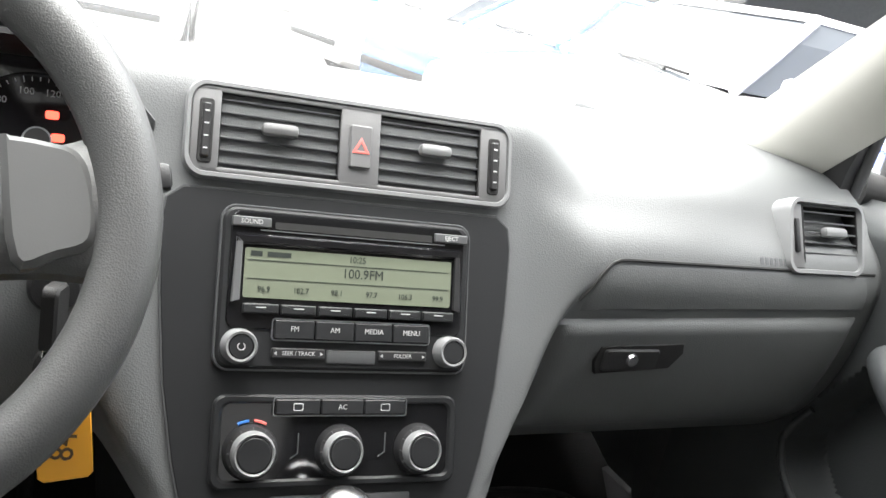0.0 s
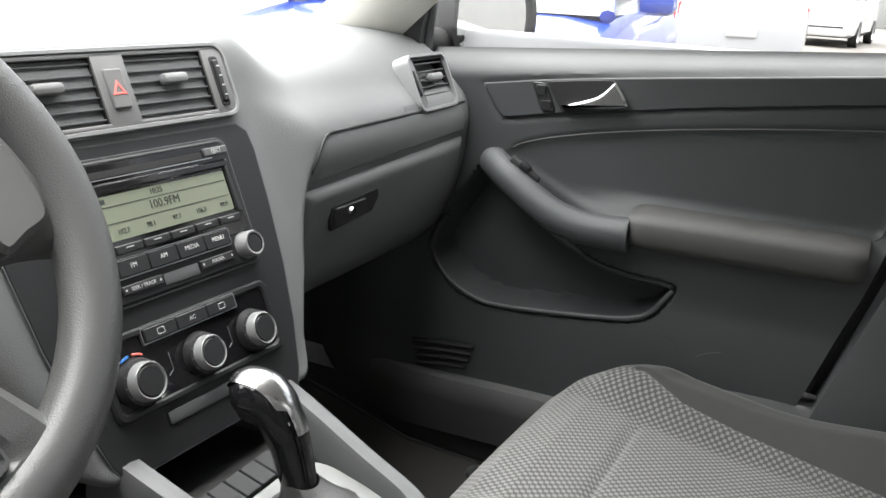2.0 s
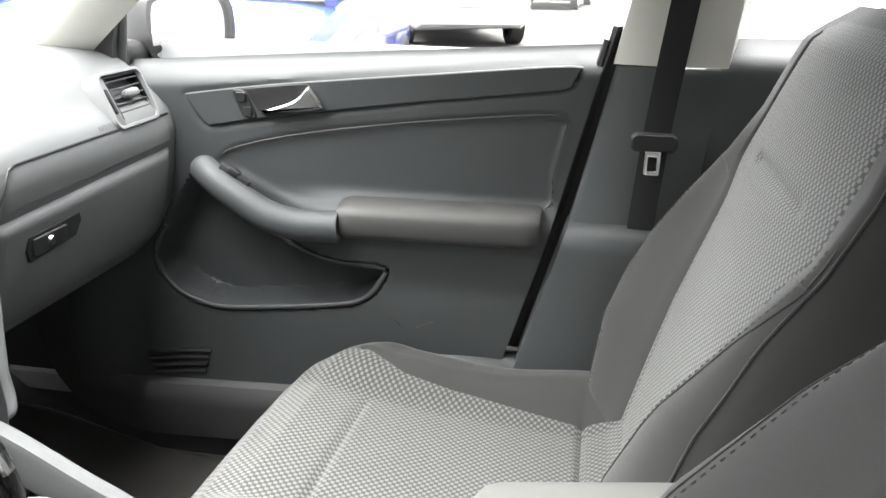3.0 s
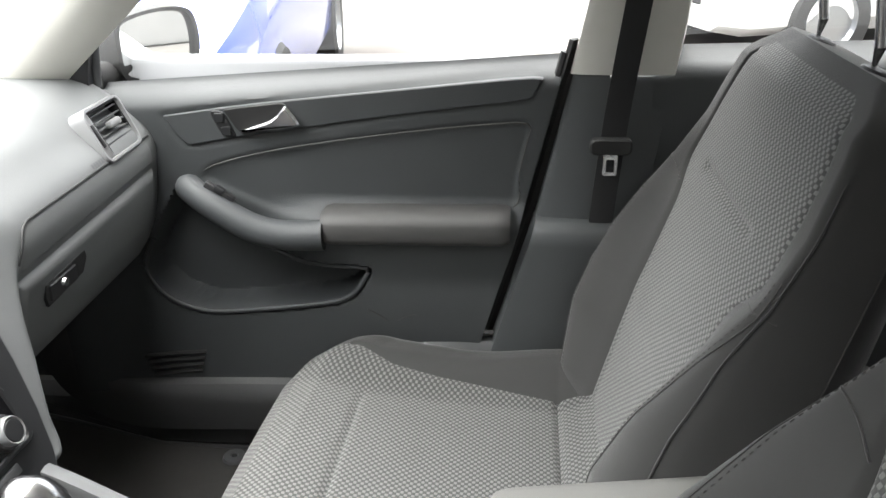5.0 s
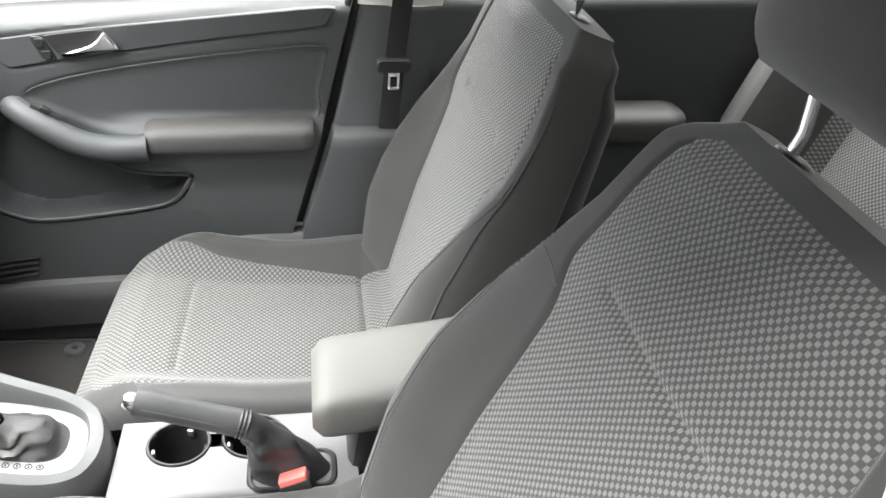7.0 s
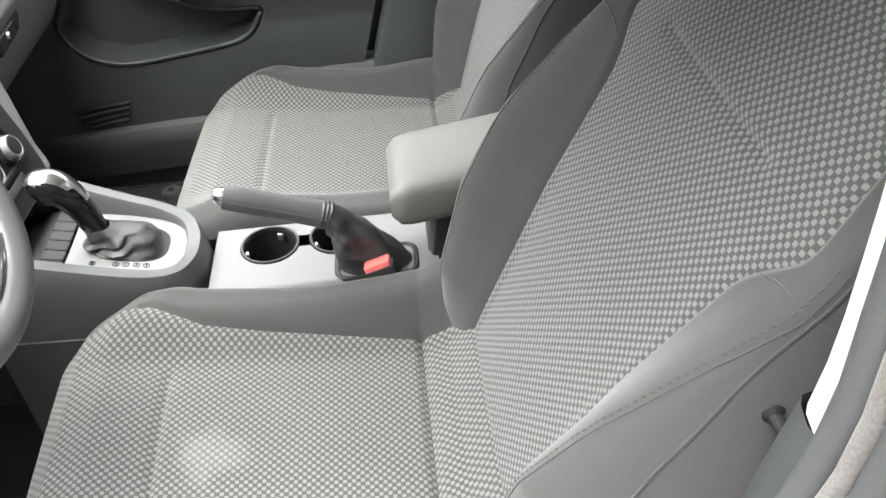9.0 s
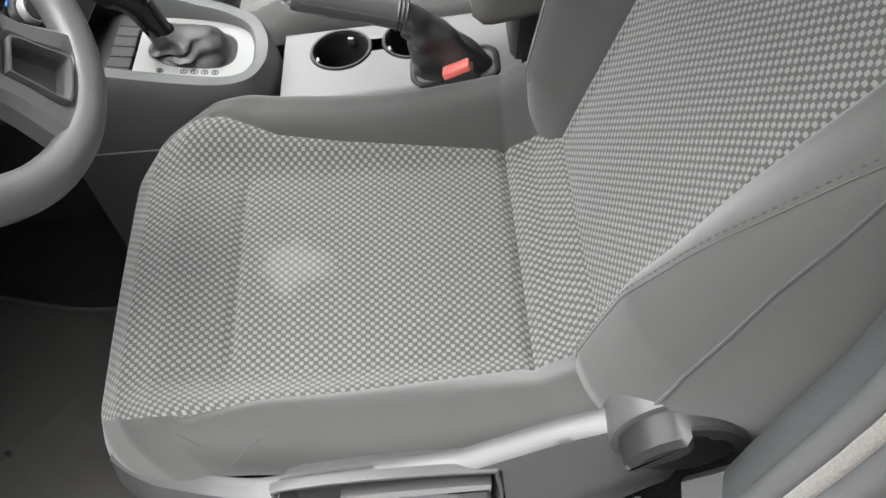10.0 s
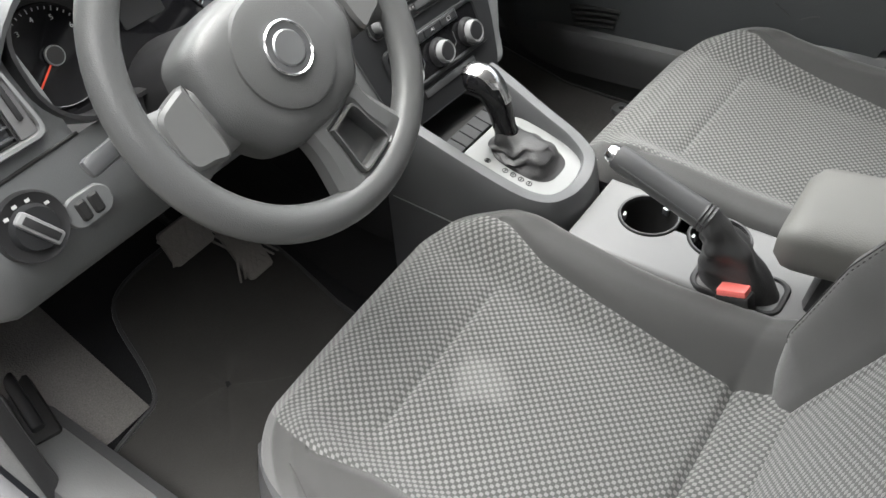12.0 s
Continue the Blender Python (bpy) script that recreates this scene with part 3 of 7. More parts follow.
def passenger_door():
    th = thing("door_1", (0.66, -0.2, 0.36), "closed front passenger door with dark grey plastic lining", "door", kind="structure")
    nz, ny = 120, 150
    zz = np.linspace(0, 1, nz)
    yy = np.linspace(0, 1, ny)
    V, U = np.meshgrid(zz, yy, indexing="ij")
    belt = lambda y: 0.933 + (0.073 - y) * 0.068
    zlow = 0.385
    y0 = 0.24
    Zg = zlow + V * (0.99 - zlow)
    Yg = y0 + U * (door_edge(Zg) - y0)
    Zg = zlow + V * (belt(Yg) + 0.012 - zlow)
    Yg = y0 + U * (door_edge(Zg) - y0)
    Xg = 0.632 + 0.022 * sm(0.56, 0.74, Zg)
    # shoulder under the glass rolls outward
    top = belt(Yg) + 0.012 - Zg
    Xg += 0.045 * (1 - sm(0.0, 0.05, top)) ** 2
    # pocket recess and its rim
    mask, sd = poly_in(Yg, Zg, POCKET, 0.016)
    Xg += 0.072 * mask
    # insert panel set in by a seam
    mi, si = poly_in(Yg, Zg, INSERT, 0.012)
    Xg += 0.005 * mi
    # groove round the upper inlay
    mt, st = poly_in(Yg, Zg, INLAY, 0.006)
    Xg += 0.003 * np.exp(-(st / 0.004) ** 2)
    # body of the armrest below the pad
    Xg -= 0.030 * sm(0.60, 0.70, Zg) * (1 - sm(0.715, 0.765, Zg)) * sm(-0.10, -0.26, Yg)
    # kick panel curve at the front
    Xg -= 0.03 * sm(0.10, 0.24, Yg) * (1 - sm(0.75, 0.9, Zg))
    bm = sheet(np.stack([Xg, Yg, Zg], -1))
    part("door_lining", bm, DOORP, th, "dark grey moulded lining with a map pocket")
    # outer skin that closes the door
    bm = box(0.05, 0.80, 0.62, 0.01, (0.78, -0.17, 0.66))
    part("outer_panel", bm, plain("body_paint", (0.35, 0.36, 0.37), 0.15), th, "painted outer panel")
    # rear edge strip, black rubber
    bm = tube([(0.668, float(door_edge(z)) + 0.004, z) for z in np.linspace(0.39, 1.0, 20)], 0.0075, 8)
    part("edge_seal", bm, BLACK, th)

    def on_door(outline, x0, x1, bevel):
        bm = slab([(y, z) for y, z in outline], x0, x1, bevel)
        return bend(bm, Matrix(((0, 0, -1, 0), (1, 0, 0, 0), (0, 1, 0, 0), (0, 0, 0, 1))))

    c = (sum(p[0] for p in INLAY) / len(INLAY), sum(p[1] for p in INLAY) / len(INLAY))
    pts = [tuple(v)[:2] for v in spline([(y, z, 0) for y, z in INLAY] + [(*INLAY[0], 0)], 3)][:-1]
    shrunk = [(c[0] + (y - c[0]) * 0.993, c[1] + (z - c[1]) * 0.94) for y, z in pts]
    part("inlay", on_door(shrunk, -0.665, -0.6495, 0.0015), DOORP, th)
    lip = [(0.6315 + 0.022 * float(sm(0.56, 0.74, z)), y, z) for y, z in POCKET if z < 0.705]
    part("pocket_rim", tube(lip, 0.0048, 10), DOORP, th, "rounded rim of the map pocket")
    seam = [(0.6515, y, z) for y, z in INSERT[3:46]]
    part("insert_seam", tube(seam, 0.0014, 6), SOFTV, th)
    # lock switches
    sw = part("lock_switch", on_door([(y - 0.45 * (z - 0.886) * -1, z) for y, z in rrect(0.024, 0.044, 0.008, 4, -0.078, 0.886)], -0.66, -0.6465, 0.0015), DARKP, th, "lock button with two keys")
    for dz in (-0.011, 0.011):
        part("button", on_door(rrect(0.016, 0.015, 0.003, 3, -0.078 + 0.45 * dz, 0.886 + dz), -0.66, -0.6435, 0.001), STACK, sw)
    # pull handle in its dark bowl
    bowl = [(-0.082, 0.909), (-0.10, 0.912), (-0.170, 0.920), (-0.186, 0.916), (-0.204, 0.889), (-0.198, 0.883), (-0.13, 0.873), (-0.107, 0.871)]
    pts = [tuple(v)[:2] for v in spline([(y, z, 0) for y, z in bowl] + [(*bowl[0], 0)], 3)][:-1]
    part("handle_bowl", on_door(pts, -0.66, -0.6455, 0.0005), BLACK, th, "dark recess behind the door handle")
    lev = [(-0.108, 0.8765), (-0.13, 0.8845), (-0.155, 0.893), (-0.170, 0.902), (-0.184, 0.917), (-0.190, 0.915), (-0.206, 0.891), (-0.200, 0.885), (-0.16, 0.879)]
    pts = [tuple(v)[:2] for v in spline([(y, z, 0) for y, z in lev] + [(*lev[0], 0)], 4)][:-1]
    bm = on_door(pts, -0.650, -0.636, 0.003)
    part("door_handle", bm, CHROME, th, "satin silver inside door handle")
    # padded armrest
    rows = []
    for k in range(25):
        t = k / 24
        y = -0.236 - t * 0.310
        zc = 0.720 + 0.004 * t
        e = 1 - 0.12 * (max(0, abs(t - 0.5) - 0.46) / 0.04) ** 2
        rows.append([(0.655 - (0.062 * e) * max(0, math.sin(a)) ** 0.6 if math.sin(a) > 0 else 0.655, y, zc + 0.030 * e * math.copysign(abs(math.cos(a)) ** 0.6, math.cos(a))) for a in np.linspace(0, math.pi, 15)])
    bm = sheet(np.array(rows))
    bmesh.ops.holes_fill(bm, edges=bm.edges[:])
    part("armrest", bm, SOFTV, th, "padded grey armrest")
    # swept grab handle, from the upright end down into the armrest
    line = spline([(0.640, -0.004, 0.788), (0.624, -0.016, 0.784), (0.610, -0.045, 0.768), (0.604, -0.085, 0.744), (0.602, -0.125, 0.723), (0.604, -0.165, 0.712), (0.606, -0.205, 0.710), (0.608, -0.240, 0.711)], 6)
    n = len(line)
    bm = tube(line, [0.012 + 0.010 * min(1, k / 5) + 0.004 * k / n for k in range(n)], 16, up=(1, 0, 0))
    part("grab_handle", bm, DOORP, th, "swept grey grab handle")
    sw = part("window_switch", bend(box(0.012, 0.055, 0.026, 0.004), pose(0.612, -0.068, 0.776, 33, 0, 0)), DARKP, th, "black window switch")
    part("key", bend(box(0.012, 0.018, 0.012, 0.003), pose(0.610, -0.072, 0.786, 33, 0, 0)), STACK, sw)
    # speaker slots low on the lining
    for k in range(4):
        bm = tube([(0.6315, 0.004 * k, 0.464 - 0.013 * k), (0.6305, 0.05, 0.460 - 0.013 * k), (0.626, 0.115 - 0.004 * k, 0.453 - 0.013 * k)], 0.0045, 6)
        part("speaker_slot", bm, BLACK, th)
    return th


passenger_door()

# black backing added so the gap from door rear edge to pillar stays dark
rows = [[(0.664, float(door_edge(z)) + 0.004, z), (0.676, float(door_edge(z)) - 0.006, z), (0.682, float(door_edge(z)) - 0.035, z), (0.700, float(door_edge(z)) - 0.075, z)] for z in np.linspace(0.36, 1.02, 18)]
strip(rows, BLACK, "door_seal", "black backing sheet added in the gap between door and pillar", "seal", thick=0.008)

# rear passenger door behind the pillar
def rear_door():
    th = thing("door_2", (0.66, -1.2, 0.36), "closed rear passenger door with dark grey lining", "door", kind="structure")
    V, U = np.meshgrid(np.linspace(0, 1, 60), np.linspace(0, 1, 70), indexing="ij")
    Yg = -0.76 - U * 0.82
    Zg = 0.39 + V * (1.005 + 0.02 * U - 0.39)
    Xg = 0.640 + 0.015 * sm(0.6, 0.75, Zg) + 0.045 * (1 - sm(0.0, 0.05, 1.005 + 0.02 * U - Zg)) ** 2
    Xg += 0.003 * np.exp(-((Zg - 0.915 - 0.02 * U) / 0.004) ** 2)
    part("door_lining", sheet(np.stack([Xg, Yg, Zg], -1)), DOORP, th, "dark grey moulded lining")
    rows = []
    for k in range(21):
        t = k / 20
        e = 1 - 0.5 * (max(0, abs(t - 0.5) - 0.4) / 0.1) ** 2
        rows.append([(0.655 - 0.075 * e * max(0, math.sin(a)) ** 0.6, -0.86 - 0.44 * t, 0.742 + 0.038 * e * math.copysign(abs(math.cos(a)) ** 0.6, math.cos(a))) for a in np.linspace(0, math.pi, 13)])
    part("armrest", sheet(np.array(rows)), SOFTV, th, "padded grey armrest")
    part("outer_panel", box(0.05, 0.86, 0.62, 0.01, (0.78, -1.17, 0.66)), plain("body_paint_rear", (0.35, 0.36, 0.37), 0.15), th)


rear_door()
# driver's side body behind the open door
solo("wall_left", box(0.04, 0.9, 0.66, 0.01, (-0.74, -1.42, 0.66)), DOORP, "dark lining of the rear door on the driver's side", "wall", kind="structure")

# panes
def pane(name, quad, label, mat=GLASS):
    bm = bmesh.new()
    bm.faces.new([bm.verts.new(p) for p in quad])
    ob = solo(name, bm, mat, label, "window", kind="structure", smooth=False)
    ob.visible_shadow = False
    return ob


pane("window_front", [(0.702, 0.22, 0.965), (0.702, -0.62, 1.02), (0.585, -0.66, 1.40), (0.585, -0.18, 1.37)], "clear passenger side window")
pane("window_rear", [(0.702, -0.80, 1.02), (0.702, -1.55, 1.06), (0.585, -1.45, 1.38), (0.585, -0.82, 1.40)], "clear rear side window")
pane("windscreen", [(-0.66, 0.66, 0.94), (0.66, 0.66, 0.94), (0.52, -0.10, 1.43), (-0.52, -0.10, 1.43)], "clear windscreen with a pale glare veil", SCREEN)


# ---- front seats ----
def cushion_height(u, y, deep):
    """Top of the seat cushion: u across from the middle, y from the front edge back (m)."""
    base = np.interp(y, [0.0, 0.012, 0.04, 0.08, 0.152, 0.27, 0.470, 0.505, 0.535, 0.58], [-0.062, -0.030, -0.004, 0.002, -0.014, -0.030, -0.041, -0.026, 0.002, 0.010])
    au = np.abs(u)
    bol = 0.044 * sm(0.135, 0.215, au) * sm(-0.01, 0.13, y) + 0.020 * sm(0.30, 0.50, y) * sm(0.165, 0.22, au)
    crown = -0.006 * (au / 0.2) ** 2
    return base + bol + crown


def insert_half(y):
    """Half width of the woven centre at a distance from the front edge."""
    return np.interp(y, [0.0, 0.02, 0.05, 0.085, 0.115, 0.15, 0.19, 0.30, 0.455, 0.6], [0.168, 0.180, 0.199, 0.211, 0.213, 0.203, 0.190, 0.179, 0.162, 0.156])


SPLIT = 0.60
SEAM_V = [0.0, 0.14, 0.20, 0.26, 0.39, 0.49, 0.53, 0.56, 0.62, 0.78]
SEAM_U = [0.185, 0.196, 0.203, 0.212, 0.241, 0.258, 0.262, 0.259, 0.248, 0.215]


def backrest_grid(cx, ry, rz, recline):
    """Rows up the backrest, columns across its front and round its back; s runs along the back in metres."""
    H = 0.772
    a = radians(recline)
    up = np.array([0, -math.sin(a), math.cos(a)])
    out = np.array([0, math.cos(a), math.sin(a)])
    root = np.array([cx, ry, rz])
    nv, nf = 140, 141
    nu = nf + 60
    s = np.linspace(0, H, nv)
    half = np.interp(s, [0, 0.04, 0.10, 0.16, 0.24, 0.34, 0.44, 0.52, 0.60, 0.69, 0.726, 0.753, 0.765, 0.772], [0.180, 0.215, 0.258, 0.284, 0.297, 0.298, 0.288, 0.274, 0.260, 0.243, 0.231, 0.210, 0.186, 0.155])
    half = np.convolve(np.pad(half, 4, mode="edge"), np.ones(9) / 9, "valid")
    ins = np.interp(s, [0, 0.15, 0.26, 0.36, 0.44, 0.50, 0.525, 0.545, 0.56, 0.60, 0.65, 0.69, 0.725, 0.745, 0.755, 0.772], [0.130, 0.137, 0.145, 0.157, 0.168, 0.177, 0.194, 0.212, 0.216, 0.211, 0.206, 0.197, 0.182, 0.165, 0.13, 0.10])
    ins = np.convolve(np.pad(ins, 2, mode="edge"), np.ones(5) / 5, "valid")
    thick = np.interp(s, [0, 0.08, 0.4, 0.68, 0.745, 0.772], [0.12, 0.165, 0.180, 0.145, 0.10, 0.05])
    B = np.zeros((nv, nu, 3))
    buv = np.zeros((nv, nu, 2))
    isw = np.zeros((nv, nu), bool)
    for i in range(nv):
        h, tk, v = half[i], thick[i], s[i]
        bol = float(np.interp(v, [0, 0.06, 0.16, 0.27, 0.38, 0.47, 0.55, 0.62], [-0.012, 0.012, 0.058, 0.074, 0.064, 0.040, 0.016, 0.004]))
        b = min(ins[i], h - 0.016)
        crown = float(np.interp(v, [0, 0.12, 0.35, 0.57, 0.72, 0.772], [0.0, 0.004, 0.012, 0.004, -0.002, -0.030]))
        crest = min(float(np.interp(v, SEAM_V, SEAM_U)) - 0.006, b + 0.7 * (h - b))
        for j in range(nf):
            q = j / (nf - 1) * 2 - 1
            u = q / SPLIT * b if abs(q) < SPLIT else math.copysign(b + (abs(q) - SPLIT) / (1 - SPLIT) * (h - b), q)
            au = abs(u)
            d = crown - 0.010 * (au / h) ** 2
            d += bol * float(sm(b - 0.016, crest + 0.010, au))
            e = min(1.0, max(0.0, (au - crest) / (h - crest)))
            d -= (0.040 + 0.85 * bol) * (1 - (1 - e ** 2.3) ** (1 / 2.3))
            d -= 0.0045 * math.exp(-((au - b) / 0.004) ** 2) * (v < 0.73)
            d -= 0.0060 * math.exp(-((v - 0.571) / 0.006) ** 2) * float(sm(0.135, 0.110, au))
            isw[i, j] = abs(q) < SPLIT + 0.003 and 0.01 < v < 0.750
            B[i, j] = root + up * v + out * d + np.array([u, 0, 0])
            buv[i, j] = (u, v)
        for j in range(nf, nu):
            q = (j - nf + 1) / (nu - nf + 1)
            e = math.sin(math.pi * q) ** 0.5
            rear = crown - 0.050 - (tk - 0.05 if tk > 0.06 else 0.01)
            B[i, j] = root + up * v + out * (d * (1 - e) + rear * e) + np.array([h * math.cos(math.pi * q), 0, 0])
            buv[i, j] = (h * math.cos(math.pi * q), v)
    return B, buv, isw, root, up, out, nv, nu, nf, H


def front_seat(cx, y_front, z_top, ry, rz, recline, outer, soil, label):
    """outer: -1 when the door is to the left, 1 to the right."""
    th = thing("car_seat", (cx, y_front - 0.25, 0.25), label, "seat", "front seats")
    cloth_mat = WOVEN_SOIL if soil else WOVEN
    L = 0.57
    ns, ny = 121, 150
    W = 0.262
    # across: skirt, side roll, top, side roll, skirt
    ya = np.linspace(0, 1, ny)
    P = np.zeros((ny, ns, 3))
    uv = np.zeros((ny, ns, 2))
    sgn = np.linspace(-1, 1, ns)
    y = ya * L
    hb = insert_half(y)
    for j, s in enumerate(sgn):
        a = abs(s)
        if a < 0.62:
            u = s / 0.62 * hb
            dz = 0.0
        elif a < 0.80:
            u = np.copysign(hb + (a - 0.62) / 0.18 * (W - 0.022 - hb), s)
            dz = 0.0
        elif a < 0.90:
            q = (a - 0.80) / 0.10 * math.pi / 2
            u = np.full(ny, math.copysign(W - 0.022 + 0.022 * math.sin(q), s))
            dz = -0.022 * (1 - math.cos(q)) * 1.5
        else:
            q = (a - 0.90) / 0.10
            u = np.full(ny, math.copysign(W - 0.004 * q - 0.034 * q * q * float(math.copysign(1, s) == outer), s))
            dz = -0.033 - 0.030 * q - 0.145 * q * float(math.copysign(1, s) != outer)
        au = np.abs(u)
        # front corners rounded in plan
        inset = (0.086 if math.copysign(1, s) == outer else 0.068) * np.clip((au - 0.15) / (W - 0.15), 0, 1) ** 2.2
        # the front edge stands further forward towards the console
        yy = inset * (1 - ya) + y - 0.020 * np.clip(0.5 - outer * u / 0.4, 0, 1) * (1 - ya) ** 2
        z = cushion_height(u, y, 0) + dz
        # seams pressed into the cloth
        if dz > -0.02:
            z = z - 0.008 * np.exp(-((y - 0.470) / 0.006) ** 2) * (au <= hb + 1e-4)
            z = z - 0.006 * np.exp(-((y - 0.152) / 0.006) ** 2) * sm(0.145, 0.115, au)
            z = z - 0.004 * np.exp(-((au - hb) / 0.005) ** 2) * (y > 0.1)
        P[:, j, 0] = cx - outer * 0.006 + u
        P[:, j, 1] = y_front - yy
        P[:, j, 2] = z_top + z
        uv[:, j, 0] = u + math.copysign(1, s) * max(0, -dz)
        uv[:, j, 1] = y
    # front skirt rolls under
    F = np.zeros((14, ns, 3))
    fu = np.zeros((14, ns, 2))
    for k in range(14):
        q = k / 13
        F[k] = P[0]
        F[k, :, 1] = P[0, :, 1] + 0.010 * math.sin(math.pi * (1 - q)) * 0.8 - 0.035 * (1 - q) ** 2
        F[k, :, 2] = np.minimum(P[0, :, 2], P[0, :, 2] - (1 - q) * 0.075)
        fu[k] = uv[0]
        fu[k, :, 1] = uv[0, :, 1] - (1 - q) * 0.075
    full = np.concatenate([F[:-1], P], 0)
    fuv = np.concatenate([fu[:-1], uv], 0)
    # woven cloth reaches round the front, over a low plain skirt
    wov = (np.abs(sgn)[None, :] < 0.625) & (fuv[:, :, 1] > -0.018)
    cell = lambda i, j: wov[i, j] and wov[i + 1, j] and wov[i, j + 1] and wov[i + 1, j + 1]
    cush = part("cushion", sheet(full, fuv, keep=lambda i, j: not cell(i, j)), PLAINC, th, "plain grey cloth cushion bolsters")
    part("cushion_centre", sheet(full, fuv, keep=cell), cloth_mat, cush, "grey woven cloth sitting surface")
    # low plastic apron under the front of the cushion
    A = [[(cx + x * (1 - 0.06 * q), y_front - 0.042 - 0.115 * (abs(x) / 0.284) ** 2.8 - 0.05 * q, z_top - 0.052 - 0.095 * q) for q in np.linspace(0, 1, 6)] for x in np.linspace(-0.275, 0.275, 44)]
    part("front_apron", sheet(np.array(A)), SHELL, th, "dark grey plastic apron under the cushion")
    # underside box
    part("seat_pan", box(0.44, 0.44, 0.08, 0.02, (cx, y_front - 0.34, z_top - 0.175)), BLACK, th)

    # backrest
    B, buv, isw, root, up, out, nv, nu, nf, H = backrest_grid(cx, ry, rz, recline)
    step = np.linalg.norm(np.diff(B[:, :nf], axis=1), axis=2)
    run = np.concatenate([np.zeros((nv, 1)), np.cumsum(step, 1)], 1)
    buv[:, :nf, 0] = run - run[:, [nf // 2]]
    cellb = lambda i, j: j < nf - 1 and isw[i, j] and isw[i + 1, j] and isw[i, j + 1] and isw[i + 1, j + 1]
    shell = lambda i, j: nf + 1 <= j <= nu - 3
    bm = sheet(B, buv, closed=True, keep=lambda i, j: not cellb(i, j) and not shell(i, j))
    back = part("backrest", bm, PLAINC, th, "plain grey cloth backrest bolsters and sides")
    part("backrest_centre", sheet(B, buv, closed=True, keep=cellb), WOVEN, back, "grey woven cloth backrest centre")
    # rear faces coloured black for the shade behind the sewn line
    part("back_shell", sheet(B, buv, closed=True, keep=shell), BELT, back, "rear of the backrest, black to stand for its shade")
    for j in (nf + 1, nu - 2):
        part("shell_seam", tube([tuple(B[i, j]) for i in range(6, nv - 20, 3)], 0.0012, 5), PLAINC, back, "pale sewn line down the side")
    # cap across the top
    cap = sheet(np.stack([B[-1, :nf], B[-1, [nu - 1 - int(k * (nu - nf - 1) / (nf - 1)) for k in range(nf)]]], 0))
    part("top_cap", cap, PLAINC, back)
    # sewn lines on the bolsters, laid on the cloth at a width u for each height v
    def on_back(u, v, lift=0.0):
        k = v / H * (nv - 1)
        i = int(k)
        row = B[i, :nf] * (1 - (k - i)) + B[min(i + 1, nv - 1), :nf] * (k - i)
        return np.array([np.interp(u, row[:, 0] - cx, row[:, c]) for c in range(3)]) + out * lift

    for sd in (-1, 1):
        vs = np.linspace(0.15, 0.575, 60)
        us = np.interp(vs, SEAM_V, SEAM_U)
        line = [tuple(on_back(sd * u, v, 0.0006)) for u, v in zip(us, vs)]
        part("stitched_seam", tube(line, 0.0008, 5), SEAM, back, "stitched seam along the bolster")
        fine = spline([tuple(on_back(sd * (u - 0.006), v, 0.0004)) for u, v in zip(us, vs)], 2)
        bits = [tube([tuple(fine[k]), tuple(fine[k + 1])], 0.0008, 4) for k in range(0, len(fine) - 1, 2)]
        part("stitching", join(*bits), SEAM, back, "dashed sewing stitches")
        cut = [tuple(on_back(sd * u, v, 0.0004)) for u, v in zip(np.linspace(0.196, 0.268, 14), np.linspace(0.520, 0.537, 14) + 0.006 * np.sin(np.linspace(0, 3.14, 14)))]
        part("cross_seam", tube(cut, 0.0010, 5), SEAM, back)
        edge = [tuple(B[i, 3 if sd < 0 else nf - 4] + out * 0.001) for i in range(30, nv - 14, 3)]
        part("piping", tube(edge, 0.0014, 6), PLAINC, back)
    # headrest on two posts with oval guides
    head = root + up * (H + 0.148) + out * 0.030
    rows = []
    for k in range(17):
        q = -1 + 2 * k / 16
        w = 0.150 * (1 - 0.30 * abs(q) ** 3)
        e = (1 - abs(q) ** 4) ** 0.5 + 0.001
        rows.append([tuple(head + up * (q * 0.092) + np.array([w * math.cos(b), 0, 0]) + out * (0.050 * e * math.sin(b))) for b in np.linspace(0, 2 * math.pi, 28, endpoint=False)])
    bm = sheet(np.array(rows), closed=True)
    bmesh.ops.holes_fill(bm, edges=bm.edges[:])
    hr = part("headrest", bm, PLAINC, th, "plain dark cloth headrest")
    for su in (-1, 1):
        foot = root + up * (H - 0.005) + out * (-0.055) + np.array([su * 0.092, 0, 0])
        part("headrest_post", tube([foot - up * 0.03, foot + up * 0.03 + out * 0.01, foot + up * 0.16 + out * 0.075], 0.0062, 14), CHROME, hr, "chrome post")
        m = Matrix.Translation(foot + up * 0.004) @ Matrix(((1, 0, 0), (0, out[1], up[1]), (0, out[2], up[2]))).to_4x4()
        g = bend(lathe([(0.0, 0.006), (0.010, 0.006), (0.019, 0.004), (0.022, 0.0), (0.021, -0.012)], 24), m @ Matrix.Diagonal((1.25, 0.8, 1, 1)))
        part("post_guide", g, DARKP, hr, "black oval post guide")
    # outer valance on a slope, with its lever tray; w runs up the slope, d stands out from it
    ox, oz, lean = cx + outer * 0.286, z_top + 0.005, radians(16.5)
    ms, mc = math.sin(lean), math.cos(lean)
    face = Matrix(((0, -outer * ms, outer * mc, ox), (1, 0, 0, 0), (0, mc, ms, oz), (0, 0, 0, 1)))
    y0 = y_front + 0.118

    def on(y, w, d=0.0):
        return tuple(face @ Vector((y0 + y, w, d)))

